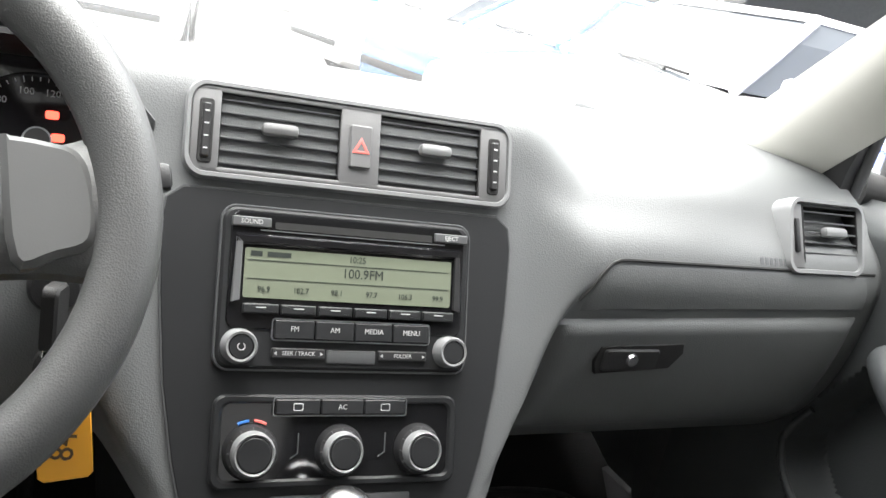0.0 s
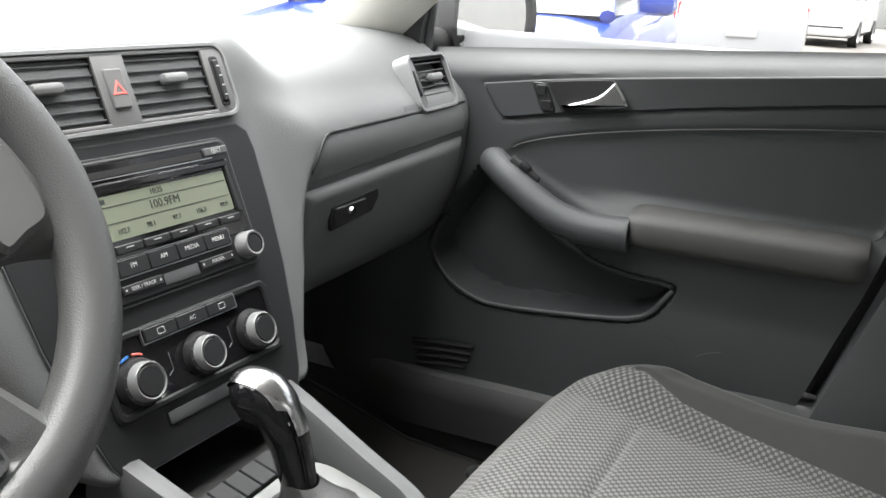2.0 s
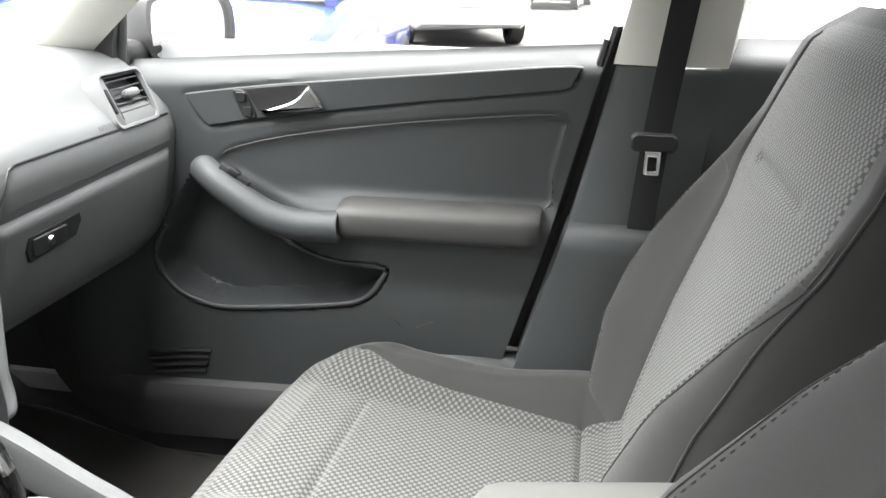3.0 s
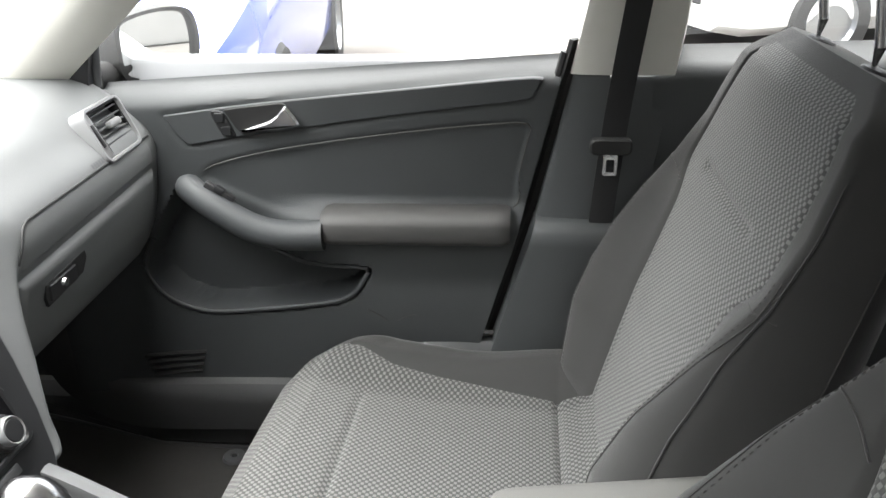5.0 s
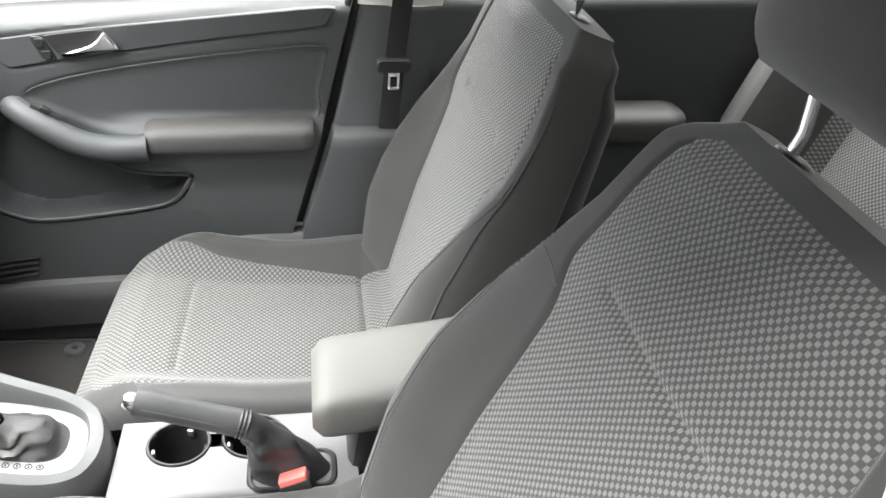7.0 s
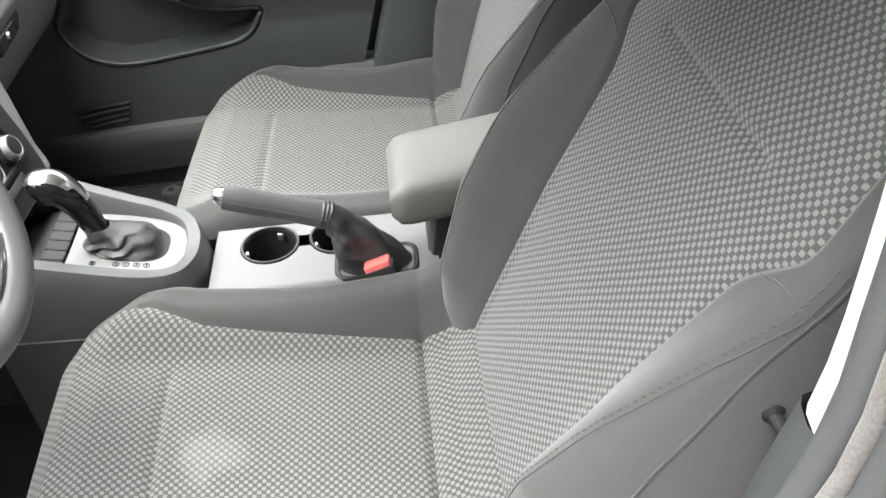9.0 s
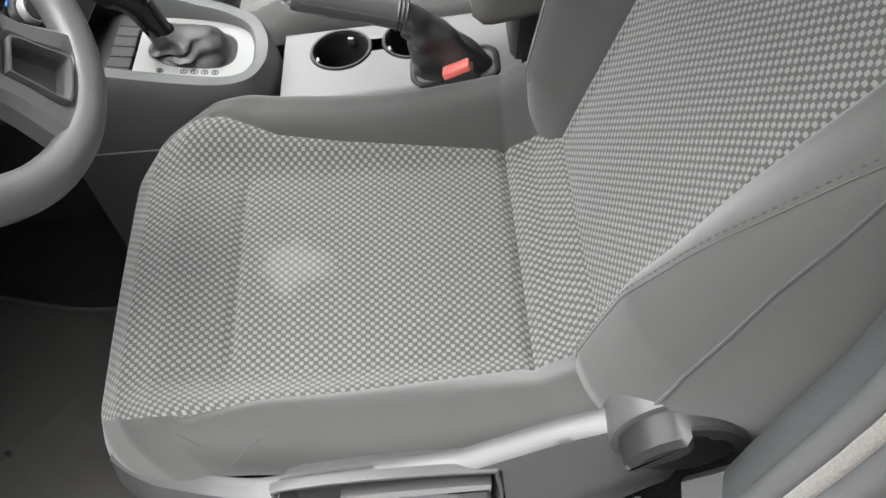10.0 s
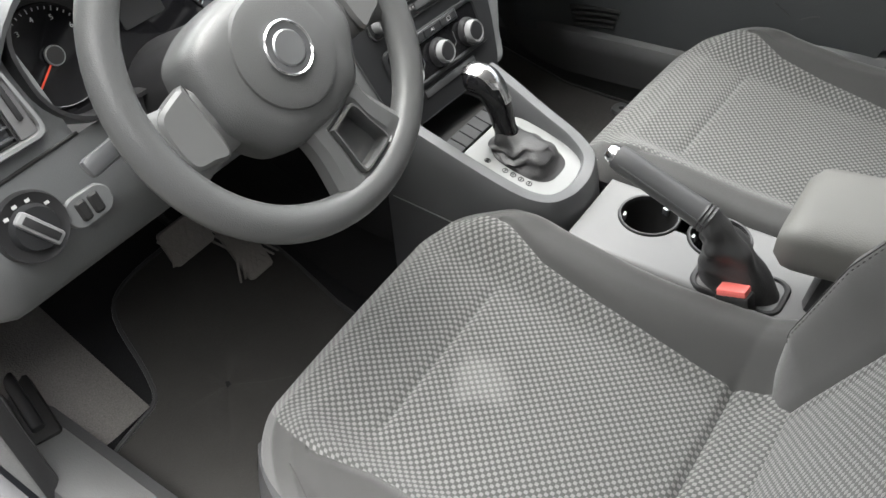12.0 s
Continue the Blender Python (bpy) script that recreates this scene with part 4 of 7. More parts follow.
    def soft(pts, n=4):
        return [tuple(v)[:2] for v in spline([(y0 + a, b, 0) for a, b in pts] + [(y0 + pts[0][0], pts[0][1], 0)], n)][:-1]

    tray = [(-0.338, 0.000), (-0.345, 0.008), (-0.425, 0.011), (-0.525, 0.007), (-0.536, 0.000), (-0.537, -0.035), (-0.525, -0.078), (-0.495, -0.096), (-0.42, -0.106), (-0.375, -0.100), (-0.347, -0.060), (-0.337, -0.030)]
    hole = soft(tray, 3)
    mid_y, mid_w = y0 - 0.44, -0.045
    zone = [(mid_y + (a - mid_y) * 1.03, mid_w + (b - mid_w) * 1.05) for a, b in hole]

    def inside(p, poly):
        c = False
        for k in range(len(poly)):
            (ax, ay), (bx, by) = poly[k], poly[k - 1]
            if (ay > p[1]) != (by > p[1]) and p[0] < (bx - ax) * (p[1] - ay) / (by - ay) + ax:
                c = not c
        return c

    ty = np.linspace(0, 1, 110)
    V = np.zeros((110, 44, 3))
    yw = {}
    for i, t in enumerate(ty):
        y = -0.140 - 0.603 * t
        top = float(np.interp(y, [-0.76, -0.66, -0.60, -0.506, -0.354, -0.268, -0.232, -0.14], [0.048, 0.060, 0.051, 0.022, 0.013, 0.002, -0.006, -0.026]))
        low = float(np.interp(y, [-0.76, -0.68, -0.60, -0.45, -0.365, -0.282, -0.24, -0.14], [-0.03, -0.065, -0.115, -0.14, -0.130, -0.104, -0.090, -0.075]))
        for k in range(44):
            q = k / 43
            w = top + (low - top) * q
            d = -0.016 * float(sm(0.10, 0.0, q)) - 0.030 * float(sm(0.86, 1.0, q)) - 0.024 * float(sm(-0.335, -0.225, y)) - 0.070 * max(0.0, (y + 0.27) / 0.13) ** 1.8 - 0.045 * float(sm(-0.69, -0.743, y)) - 0.012 * float(sm(-0.58, -0.62, y)) * float(sm(0.5, 0.9, q))
            V[i, k] = on(y, w, d)
            yw[i, k] = (y0 + y, w)
    vl = part("side_valance", sheet(V, keep=lambda i, k: not inside(yw[i, k], zone)), VALANCE, th, "dark grey plastic seat side panel")
    part("lever_tray", bend(ring([(mid_y + (a - mid_y) * 1.055, mid_w + (b - mid_w) * 1.09) for a, b in hole], hole, -0.008, 0.0025), face), VALANCE, vl, "moulded rim of the lever recess")
    bowl = [[tuple(face @ Vector((mid_y + (a - mid_y) * k, mid_w + 0.010 * (1 - k) + (b - mid_w) * k, d))) for a, b in hole] for k, d in ((1.0, 0.001), (0.985, -0.012), (0.93, -0.030), (0.80, -0.038), (0.4, -0.040), (0.05, -0.040))]
    part("tray_floor", sheet(np.array([r + r[:1] for r in bowl])), VALANCE, vl)
    lv = soft([(-0.392, -0.016), (-0.402, -0.013), (-0.46, -0.013), (-0.526, -0.015), (-0.531, -0.022), (-0.527, -0.052), (-0.515, -0.058), (-0.46, -0.058), (-0.415, -0.048), (-0.396, -0.030)], 3)
    lever = part("height_lever", bend(slab(lv, -0.034, 0.000, 0.004), face), VALANCE, vl, "grey plastic height lever")
    sc = soft([(-0.397, -0.018), (-0.46, -0.017), (-0.498, -0.019), (-0.508, -0.034), (-0.498, -0.050), (-0.45, -0.052), (-0.415, -0.044), (-0.400, -0.030)], 3)
    sm2 = [(y0 - 0.455 + (a - y0 + 0.455) * 0.92, -0.034 + (b + 0.034) * 0.84) for a, b in sc]
    part("grip_rim", bend(ring(sc, sm2, -0.002, 0.0045), face), VALANCE, lever)
    # recliner wheel standing upright on the panel, with its raised grip
    ky, kz = y_front - 0.582, z_top + 0.044
    up_face = Matrix(((0, 0, outer, ox - outer * 0.006), (1, 0, 0, ky), (0, 1, 0, kz), (0, 0, 0, 1)))
    part("wheel_base", bend(lathe([(0.046, 0.002), (0.056, 0.003), (0.0605, 0.001), (0.062, -0.006), (0.062, -0.06)], 48), up_face), VALANCE, vl, "grey moulded collar round the recliner wheel")
    rw = part("recliner_wheel", bend(lathe([(0.0, 0.010), (0.030, 0.010), (0.038, 0.012), (0.048, 0.012), (0.053, 0.008), (0.054, 0.0), (0.054, -0.03)], 44), up_face), BLACK, vl, "black recliner wheel")
    arc = [(0.054 * math.cos(b), 0.054 * math.sin(b)) for b in np.linspace(1.35, 3.0, 16)] + [(0.042 * math.cos(b), 0.042 * math.sin(b)) for b in np.linspace(3.0, 1.35, 16)]
    part("wheel_rim", bend(slab(arc, -0.005, 0.022, 0.003), up_face), DARKP, rw)
    grip = [(0.055 * math.cos(b), 0.055 * math.sin(b)) for b in np.linspace(0.15, 1.5, 14)] + [(0.0, 0.036), (0.012, 0.022), (0.034, 0.010)]
    part("wheel_grip", bend(slab(grip, -0.005, 0.034, 0.005), up_face), DARKP, rw, "raised turning grip with worn shine")
    # creases sewn into the front corner of the skirt
    for a, b in (((-0.262, 0.075), (-0.300, 0.036)), ((-0.345, 0.066), (-0.300, 0.034))):
        pts = [on(a[0] + (b[0] - a[0]) * q, a[1] + (b[1] - a[1]) * q + 0.004 * math.sin(math.pi * q), -0.012 - 0.006 * (1 - q)) for q in np.linspace(0, 1, 6)]
        part("sewn_crease", tube(pts, 0.0009, 5), SEAM, cush)
    # runners
    for u in (-0.19, 0.19):
        rl = part("seat_rail", box(0.045, 0.50, 0.018, 0.003, (cx + u + outer * 0.045, y_front - 0.335, 0.262)), METAL, th, "bare steel seat runner")
        part("rail_slider", box(0.022, 0.46, 0.05, 0.004, (cx + u + outer * 0.045, y_front - 0.34, 0.295)), BLACK, rl)
        part("bolt", lathe([(0.0, 0.008), (0.007, 0.007), (0.009, 0.0)], 12, (cx + u + outer * 0.06, y_front - 0.115, 0.270)), METAL, rl)
        part("rail_foot", box(0.030, 0.040, 0.09, 0.003, (cx + u + outer * 0.045, y_front - 0.15, 0.305)), METAL, rl)
    return th


front_seat(-0.353, -0.082, 0.533, -0.566, 0.422, 27, -1, True, "grey woven cloth driver's seat with a rubbed pale patch")
front_seat(0.372, -0.160, 0.496, -0.640, 0.337, 18, 1, False, "grey woven cloth front passenger seat")


# ---- dashboard ----
STK = Matrix.Translation((0.002, 0.008, 0.70)) @ Matrix.Rotation(radians(-3), 4, "Z") @ plane_frame((0, 0, 0), 23)


def on_stack(bm, x=0.0, s=0.0, n=0.0):
    return bend(bm, STK @ shift(x, s, n))


def stack_at(x, s, n=0.0):
    return STK @ Vector((x, s, n))


def dash_profiles():
    """Front to rear sections (y, z) of the dash: middle, passenger side, driver side."""
    c = [(0.64, 0.935), (0.48, 0.960), (0.34, 0.975), (0.22, 0.983), (0.150, 0.982), (0.122, 0.968)]
    c += [(stack_at(0, s).y, stack_at(0, s).z) for s in (0.24, 0.20, 0.10, 0.0, -0.05, -0.075)]
    c += [(0.01, 0.625), (0.10, 0.61), (0.30, 0.60)]
    p = [(0.64, 0.935), (0.48, 0.960), (0.34, 0.972), (0.22, 0.968), (0.155, 0.956), (0.113, 0.933)]
    p += [(0.084, 0.905), (0.055, 0.876), (0.044, 0.845), (0.047, 0.81), (0.053, 0.765), (0.068, 0.71)]
    p += [(0.100, 0.655), (0.18, 0.600), (0.40, 0.54)]
    d = [(0.64, 0.935), (0.48, 0.960), (0.34, 0.975), (0.25, 0.975), (0.19, 0.968), (0.150, 0.945)]
    d += [(0.118, 0.900), (0.098, 0.86), (0.080, 0.815), (0.070, 0.765), (0.078, 0.72), (0.095, 0.688)]
    d += [(0.14, 0.668), (0.22, 0.65), (0.40, 0.62)]
    return np.array(c), np.array(p), np.array(d)


def fine(prof, n=6):
    return np.array([(v.x, v.y) for v in spline([(y, z, 0) for y, z in prof], n)])


PC, PP, PD = (fine(q) for q in dash_profiles())


def dash_section(x):
    side = PP if x > 0 else PD
    # the middle stands proud, narrowing downwards, and flows into the sides
    k = np.linspace(0, 1, len(PC))
    zz = PC[:, 1]
    edge = np.interp(zz, [0.60, 0.655, 0.70, 0.80, 0.90, 1.0], [0.115, 0.130, 0.150, 0.172, 0.174, 0.176])
    w = sm(0.0, 0.085, np.abs(x) - edge + 0.004)
    middle = PC + np.stack([-x * 0.052 * np.ones(len(PC)), np.zeros(len(PC))], 1)
    return middle * (1 - w[:, None]) + side * w[:, None]


def dashboard():
    th = thing("dashboard", (0, 0.35, 0.60), "dark grey soft plastic dashboard", "dashboard")
    xs = np.unique(np.concatenate([np.linspace(-0.69, 0.69, 90), np.linspace(0.11, 0.29, 50), np.linspace(-0.29, -0.11, 50)]))
    P = []
    for x in xs:
        sec = dash_section(x)
        # outer ends draw back to the doors
        back = 0.05 * sm(0.645, 0.70, abs(x)) ** 2
        P.append([(x, y + back, z) for y, z in sec])
    P = np.array(P)
    xm = (xs[:-1] + xs[1:]) / 2
    zm = (P[:-1, :-1, 2] + P[1:, 1:, 2]) / 2
    ym = (P[:-1, :-1, 1] + P[1:, 1:, 1]) / 2
    part("dash_shell", sheet(P, keep=lambda i, j: not (abs(xm[i] + 0.3575) < 0.168 and 0.845 < zm[i, j] < 0.962 and ym[i, j] < 0.22)), DASH, th, "grained dark grey dash moulding")
    # pad strip between the two glovebox seams
    def face_y(x, z):
        sec = dash_section(x)
        ok = (sec[:, 0] < 0.2) & (sec[:, 1] > 0.61)
        ys, zs = sec[ok, 0], sec[ok, 1]
        o = np.argsort(zs)
        return float(np.interp(z, zs[o], ys[o])) + 0.05 * float(sm(0.645, 0.70, abs(x))) ** 2

    def panel(xa, xb, z_low, z_high, proud, n=48, m=24):
        rows = []
        for i in range(n + 1):
            x = xa + (xb - xa) * i / n
            lo, hi = z_low(x), z_high(x)
            row = []
            for j in range(m + 1):
                t = j / m
                z = lo + (hi - lo) * t
                e = min(1, min(t, 1 - t) * m / 1.5, i / 1.5, (n - i) / 1.5)
                row.append((x, face_y(x, z) - (proud[0] + (proud[1] - proud[0]) * t) * e + 0.003 * (1 - e), z))
            rows.append(row)
        return sheet(np.array(rows))

    hi = lambda x: 0.866 + 0.003 * (x - 0.30) - 0.045 * (1 - sm(0.225, 0.285, x)) ** 2
    mid = lambda x: 0.808 + 0.030 * (x - 0.235)
    part("glovebox_pad", panel(0.232, 0.640, lambda x: mid(x) + 0.0030, hi, (0.003, 0.0)), DASH, th, "padded strip above the glovebox")
    lid = part("glovebox_lid", panel(0.212, 0.632, lambda x: 0.650, lambda x: mid(x) - 0.0022, (0.005, 0.009)), DASH, th, "closed glovebox lid")
    seam = [(x, face_y(x, hi(x)) - 0.0005, hi(x)) for x in np.linspace(0.232, 0.640, 40)]
    part("pad_seam", tube(seam, 0.0018, 6), BLACK, th, "dark seam above the padded strip")
    # latch
    ya = face_y(0.325, 0.763)
    slope = plane_frame((0.325, ya - 0.009, 0.763), -4)
    part("latch_recess", bend(slab([(-0.052, 0.014), (0.052, 0.018), (0.056, 0.006), (0.042, -0.012), (-0.050, -0.018), (-0.056, -0.004)], -0.004, 0.0015, 0.001), slope), BLACK, lid)
    part("latch", bend(slab(rrect(0.070, 0.024, 0.004, 3, -0.012, -0.001), 0, 0.004, 0.0015), slope), DARKP, lid, "black glovebox latch")
    part("lock", bend(lathe([(0.0, 0.007), (0.006, 0.007), (0.007, 0.004)], 20), slope @ shift(-0.012, 0, 0)), CHROME, lid, "small round metal lock")
    # airbag mark, too faint to read
    for k in range(6):
        m = plane_frame((0.462 + 0.007 * k, face_y(0.47, 0.875) - 0.0008, 0.873), 30)
        part("mark", bend(slab(rrect(0.0045, 0.008, 0.0004, 1), -0.001, 0.0006), m), SHELL, th)
    # lower closing panel towards the bulkhead
    part("under_panel", box(1.30, 0.40, 0.02, 0.005, (0, 0.45, 0.585)), BLACK, th)
    return th, face_y


DASHBOARD, face_y = dashboard()


def slat_bank(parent, frame_m, w, h, n, mat, thumb_x, tilt=8):
    """A dark duct with slats across and a sliding thumb tab."""
    part("duct", bend(slab(rrect(w, h, 0.002, 2), -0.030, -0.024), frame_m), BLACK, parent)
    for side in (-1, 1):
        part("duct_wall", bend(box(0.0015, h, 0.03, 0.0, (side * w / 2, 0, -0.014)), frame_m), BLACK, parent)
        part("duct_wall", bend(box(w, 0.0015, 0.03, 0.0, (0, side * h / 2, -0.014)), frame_m), BLACK, parent)
    for k in range(n):
        y = -h / 2 + h * (k + 0.5) / n
        part("slat", bend(box(w - 0.001, 0.0019, 0.0060, 0.0007), frame_m @ shift(0, y, -0.003) @ pose(0, 0, 0, tilt)), mat, parent)
    y = -h / 2 + h * (n // 2 + 0.5) / n
    part("thumb_tab", bend(box(0.034, 0.0105, 0.012, 0.004), frame_m @ shift(thumb_x, y, 0.003)), TRIM if thumb_x > 0.0 else PANEL, parent, "sliding direction tab")


def thumbwheel(parent, frame_m):
    part("wheel_slot", bend(slab(rrect(0.013, 0.052, 0.003, 3), -0.002, 0.0012, 0.0006), frame_m), BLACK, parent)
    part("thumbwheel", bend(slab(rrect(0.008, 0.044, 0.002, 3), 0, 0.0042, 0.0015), frame_m), DARKP, parent, "black air flow wheel")
    for k in range(4):
        part("mark", bend(slab(rrect(0.004, 0.0012, 0.0002, 1, 0, -0.015 + 0.010 * k), 0.003, 0.0046), frame_m), WHITE, parent)


def centre_vents():
    th = thing("air_vent", stack_at(0, 0.255), "pair of centre air vents in a satin silver frame", "vent", "air vents")
    m = STK @ shift(0.003, 0.252, 0.004) @ Matrix.Diagonal((0.885, 1, 1, 1))
    o = [(x, y) for x, y in rrect(0.330, 0.080, 0.018, 6)]
    i = [(x, y) for x, y in rrect(0.318, 0.068, 0.014, 6)]
    part("frame", bend(ring(o, i, -0.006, 0.0045), m), TRIM, th, "satin silver surround")
    # face with two openings, made of bars
    for x0, x1 in ((-0.159, -0.134), (-0.021, 0.019), (0.128, 0.159)):
        part("face_bar", bend(box(x1 - x0, 0.068, 0.006, 0.001, ((x0 + x1) / 2, 0, 0)), m), PANEL, th)
    for y in (-0.0325, 0.0325):
        part("face_bar", bend(box(0.318, 0.004, 0.006, 0.001, (0, y, 0)), m), PANEL, th)
    part("backing", bend(box(0.320, 0.070, 0.004, 0.0, (0, 0, -0.034)), m), BLACK, th)
    slat_bank(th, m @ shift(-0.0775, 0), 0.113, 0.062, 6, SLAT, -0.002, 9)
    slat_bank(th, m @ shift(0.0735, 0), 0.109, 0.062, 6, SLAT, 0.004, 6)
    thumbwheel(th, m @ shift(-0.1465, -0.002, 0.003))
    thumbwheel(th, m @ shift(0.1435, -0.002, 0.003))
    return th


centre_vents()

hz = thing("hazard_switch", stack_at(0.007, 0.256), "red triangle hazard switch between the vents", "switch")
m = STK @ shift(0.002, 0.252, 0.007)
part("button", bend(slab(rrect(0.0195, 0.037, 0.002, 3), -0.002, 0.003, 0.0012), m), PANEL, hz)
tri = [(-0.008, -0.006), (0.008, -0.006), (0.0, 0.008)]
trin = [(-0.0042, -0.0038), (0.0042, -0.0038), (0.0, 0.0035)]
part("triangle", bend(ring(tri, trin, 0.0025, 0.0036), m), RED, hz, "red triangle outline")


def side_vent(cx, cz, mirror, label):
    y = face_y(cx, cz)
    th = thing("air_vent", (cx, y, cz), label, "vent", "air vents")
    m = Matrix.Translation((cx, y - 0.011, cz)) @ Matrix.Rotation(radians(1 * mirror), 4, "Z") @ plane_frame((0, 0, 0), 26) @ Matrix.Diagonal((1.06, 1.12, 1, 1))
    w, h = 0.118, 0.078
    o = [(x + 0.10 * y * mirror, y) for x, y in rrect(w, h, 0.014, 5)]
    i = [(x + 0.10 * y * mirror, y) for x, y in rrect(w - 0.014, h - 0.014, 0.010, 5)]
    part("frame", bend(ring(o, i, -0.02, 0.006), m), TRIM, th, "satin silver surround")
    part("face_bar", bend(box(0.018, h - 0.014, 0.005, 0.001, (-mirror * 0.044, 0, 0)), m), PANEL, th)
    slat_bank(th, m @ shift(mirror * 0.010, 0), 0.084, 0.062, 6, SLAT, 0.002, 13)
    part("thumbwheel", bend(box(0.006, 0.034, 0.006, 0.002, (-mirror * 0.045, 0, 0.003)), m), DARKP, th)
    return th


side_vent(0.562, 0.901, 1, "passenger side air vent in a satin frame")
side_vent(-0.607, 0.903, -1, "driver side air vent in a satin frame")


# ---- radio ----
def radio():
    # dark surround panel of the centre stack
    sp = thing("stack_surround", stack_at(0, 0.08), "dark centre stack panel with a thin bright edge", "panel")
    out = [(x * 0.955 - 0.006, s) for x, s in ((-0.140, 0.205), (0.150, 0.205), (0.163, 0.195), (0.166, 0.175), (0.163, 0.12), (0.155, 0.05), (0.143, -0.01), (0.128, -0.06), (0.118, -0.078), (-0.112, -0.078), (-0.122, -0.06), (-0.135, -0.01), (-0.146, 0.05), (-0.153, 0.12), (-0.156, 0.175), (-0.153, 0.195))]
    part("panel", on_stack(slab(out, -0.004, 0.0035, 0.0015)), STACK, sp)
    edge = [stack_at(x, s, 0.002) for x, s in out]
    part("edge_line", tube(edge, 0.0011, 6, closed=True, up=STK.to_3x3() @ Vector((0, 0, 1))), SHELL, sp, "thin bright edge")
    part("lower_slot", on_stack(box(0.12, 0.012, 0.004, 0.002), 0.003, -0.045, 0.004), SHELL, sp)

    th = thing("car_radio", stack_at(0.008, 0.06), "black double-height car radio with a lit green display", "radio")
    knob_m = STK @ shift(0, 0.127, 0.0035)
    m = knob_m @ Matrix.Diagonal((0.92, 1, 1, 1))
    W, H = 0.236, 0.130
    part("bezel", bend(slab(rrect(W, H, 0.012, 5), -0.002, 0.006, 0.003), m), STACK, th)
    part("bezel_edge", bend(ring(rrect(W + 0.003, H + 0.003, 0.013, 5), rrect(W - 0.001, H - 0.001, 0.012, 5), 0.0, 0.004), m), SHELL, th)
    part("gloss_panel", bend(slab(rrect(0.222, 0.094, 0.008, 4, 0, 0.014), 0.004, 0.0075, 0.0012), m), GLOSS, th, "glossy black upper panel")
    # display set behind chrome cheeks
    part("display", bend(slab(rrect(0.196, 0.040, 0.002, 2, 0, 0.012), 0.006, 0.0082), m), LCD, th, "pale green display")
    for s in (-1, 1):
        part("cheek", bend(slab([(s * 0.1005, 0.037), (s * 0.106, 0.040), (s * 0.108, -0.012), (s * 0.1005, -0.010)], 0.006, 0.0105, 0.001), m), SATIN if s < 0 else DARKP, th)
    part("hood", bend(slab([(-0.106, 0.0345), (0.106, 0.0345), (0.106, 0.043), (-0.106, 0.043)], 0.006, 0.0105, 0.002), m), GLOSS, th)
    z = 0.0083
    words("10:25", 0.0075, m @ shift(0.004, 0.0275, z), LCDT, th)
    words("100.9FM", 0.0115, m @ shift(0.010, 0.0155, z), LCDT, th)
    for k, s in enumerate(("96.9", "102.7", "98.1", "97.7", "106.3", "99.9")):
        words(s, 0.0065, m @ shift(-0.080 + 0.033 * k, -0.001, z), LCDT, th)
    for yy in (0.0222, 0.0072):
        part("display_line", bend(box(0.190, 0.0006, 0.0004, 0, (0, yy, z)), m), LCDT, th)
    for k, wd in enumerate((0.010, 0.021)):
        part("station_bar", bend(box(wd, 0.004, 0.0004, 0, (-0.088 + 0.020 * k, 0.0275, z)), m), LCDT, th)
    # disc slot, sound and eject
    part("disc_slot", bend(slab(rrect(0.150, 0.006, 0.001, 1, 0.002, 0.051), 0.006, 0.0080), m), BLACK, th, "narrow disc slot")
    part("slot_line", bend(box(0.176, 0.0008, 0.0010, 0, (0.002, 0.0465, 0.0078)), m), SATIN, th)
    for x, s in ((-0.094, "SOUND"), (0.096, "EJECT")):
        b = part("button", bend(slab(rrect(0.034, 0.0078, 0.001, 2, x, 0.0525), 0.007, 0.0105, 0.0008), m), SHELL, th)
        words(s, 0.0055, m @ shift(x, 0.0525, 0.0106), WHITE, b)
    # six station buttons
    for k in range(6):
        x = -0.082 + 0.0335 * k
        b = part("button", bend(slab(rrect(0.0315, 0.0082, 0.001, 2, x, -0.0165), 0.007, 0.0112, 0.0012), m), STACK, th)
        part("mark", bend(box(0.009, 0.0009, 0.0004, 0, (x, -0.0155, 0.0113)), m), WHITE, b)
    # four mode buttons in a bright tray
    part("button_tray", bend(ring(rrect(0.150, 0.0185, 0.003, 2, 0.004, -0.0325), rrect(0.1475, 0.016, 0.002, 2, 0.004, -0.0325), 0.005, 0.0085), m), SATIN, th)
    for k, s in enumerate(("FM", "AM", "MEDIA", "MENU")):
        x = -0.051 + 0.0367 * k
        b = part("button", bend(slab(rrect(0.0358, 0.0155, 0.001, 2, x, -0.0325), 0.006, 0.0108, 0.001), m), STACK, th)
        words(s, 0.0062, m @ shift(x, -0.0318, 0.0109), WHITE, b)
    for x, s in ((-0.046, "SEEK / TRACK"), (0.052, "FOLDER")):
        b = part("button", bend(slab(rrect(0.048, 0.0085, 0.0015, 2, x, -0.0515), 0.005, 0.0092, 0.001), m), DARKP, th)
        words(s, 0.0048, m @ shift(x, -0.0515, 0.0093), WHITE, b)
        for d in (-1, 1):
            part("arrow", bend(slab([(x + d * 0.0195, -0.050), (x + d * 0.0195, -0.053), (x + d * 0.022, -0.0515)], 0.0088, 0.0094), m), WHITE, b)
    part("card_slot", bend(box(0.046, 0.011, 0.003, 0.001, (0.003, -0.0535, 0.006)), m), SHELL, th)
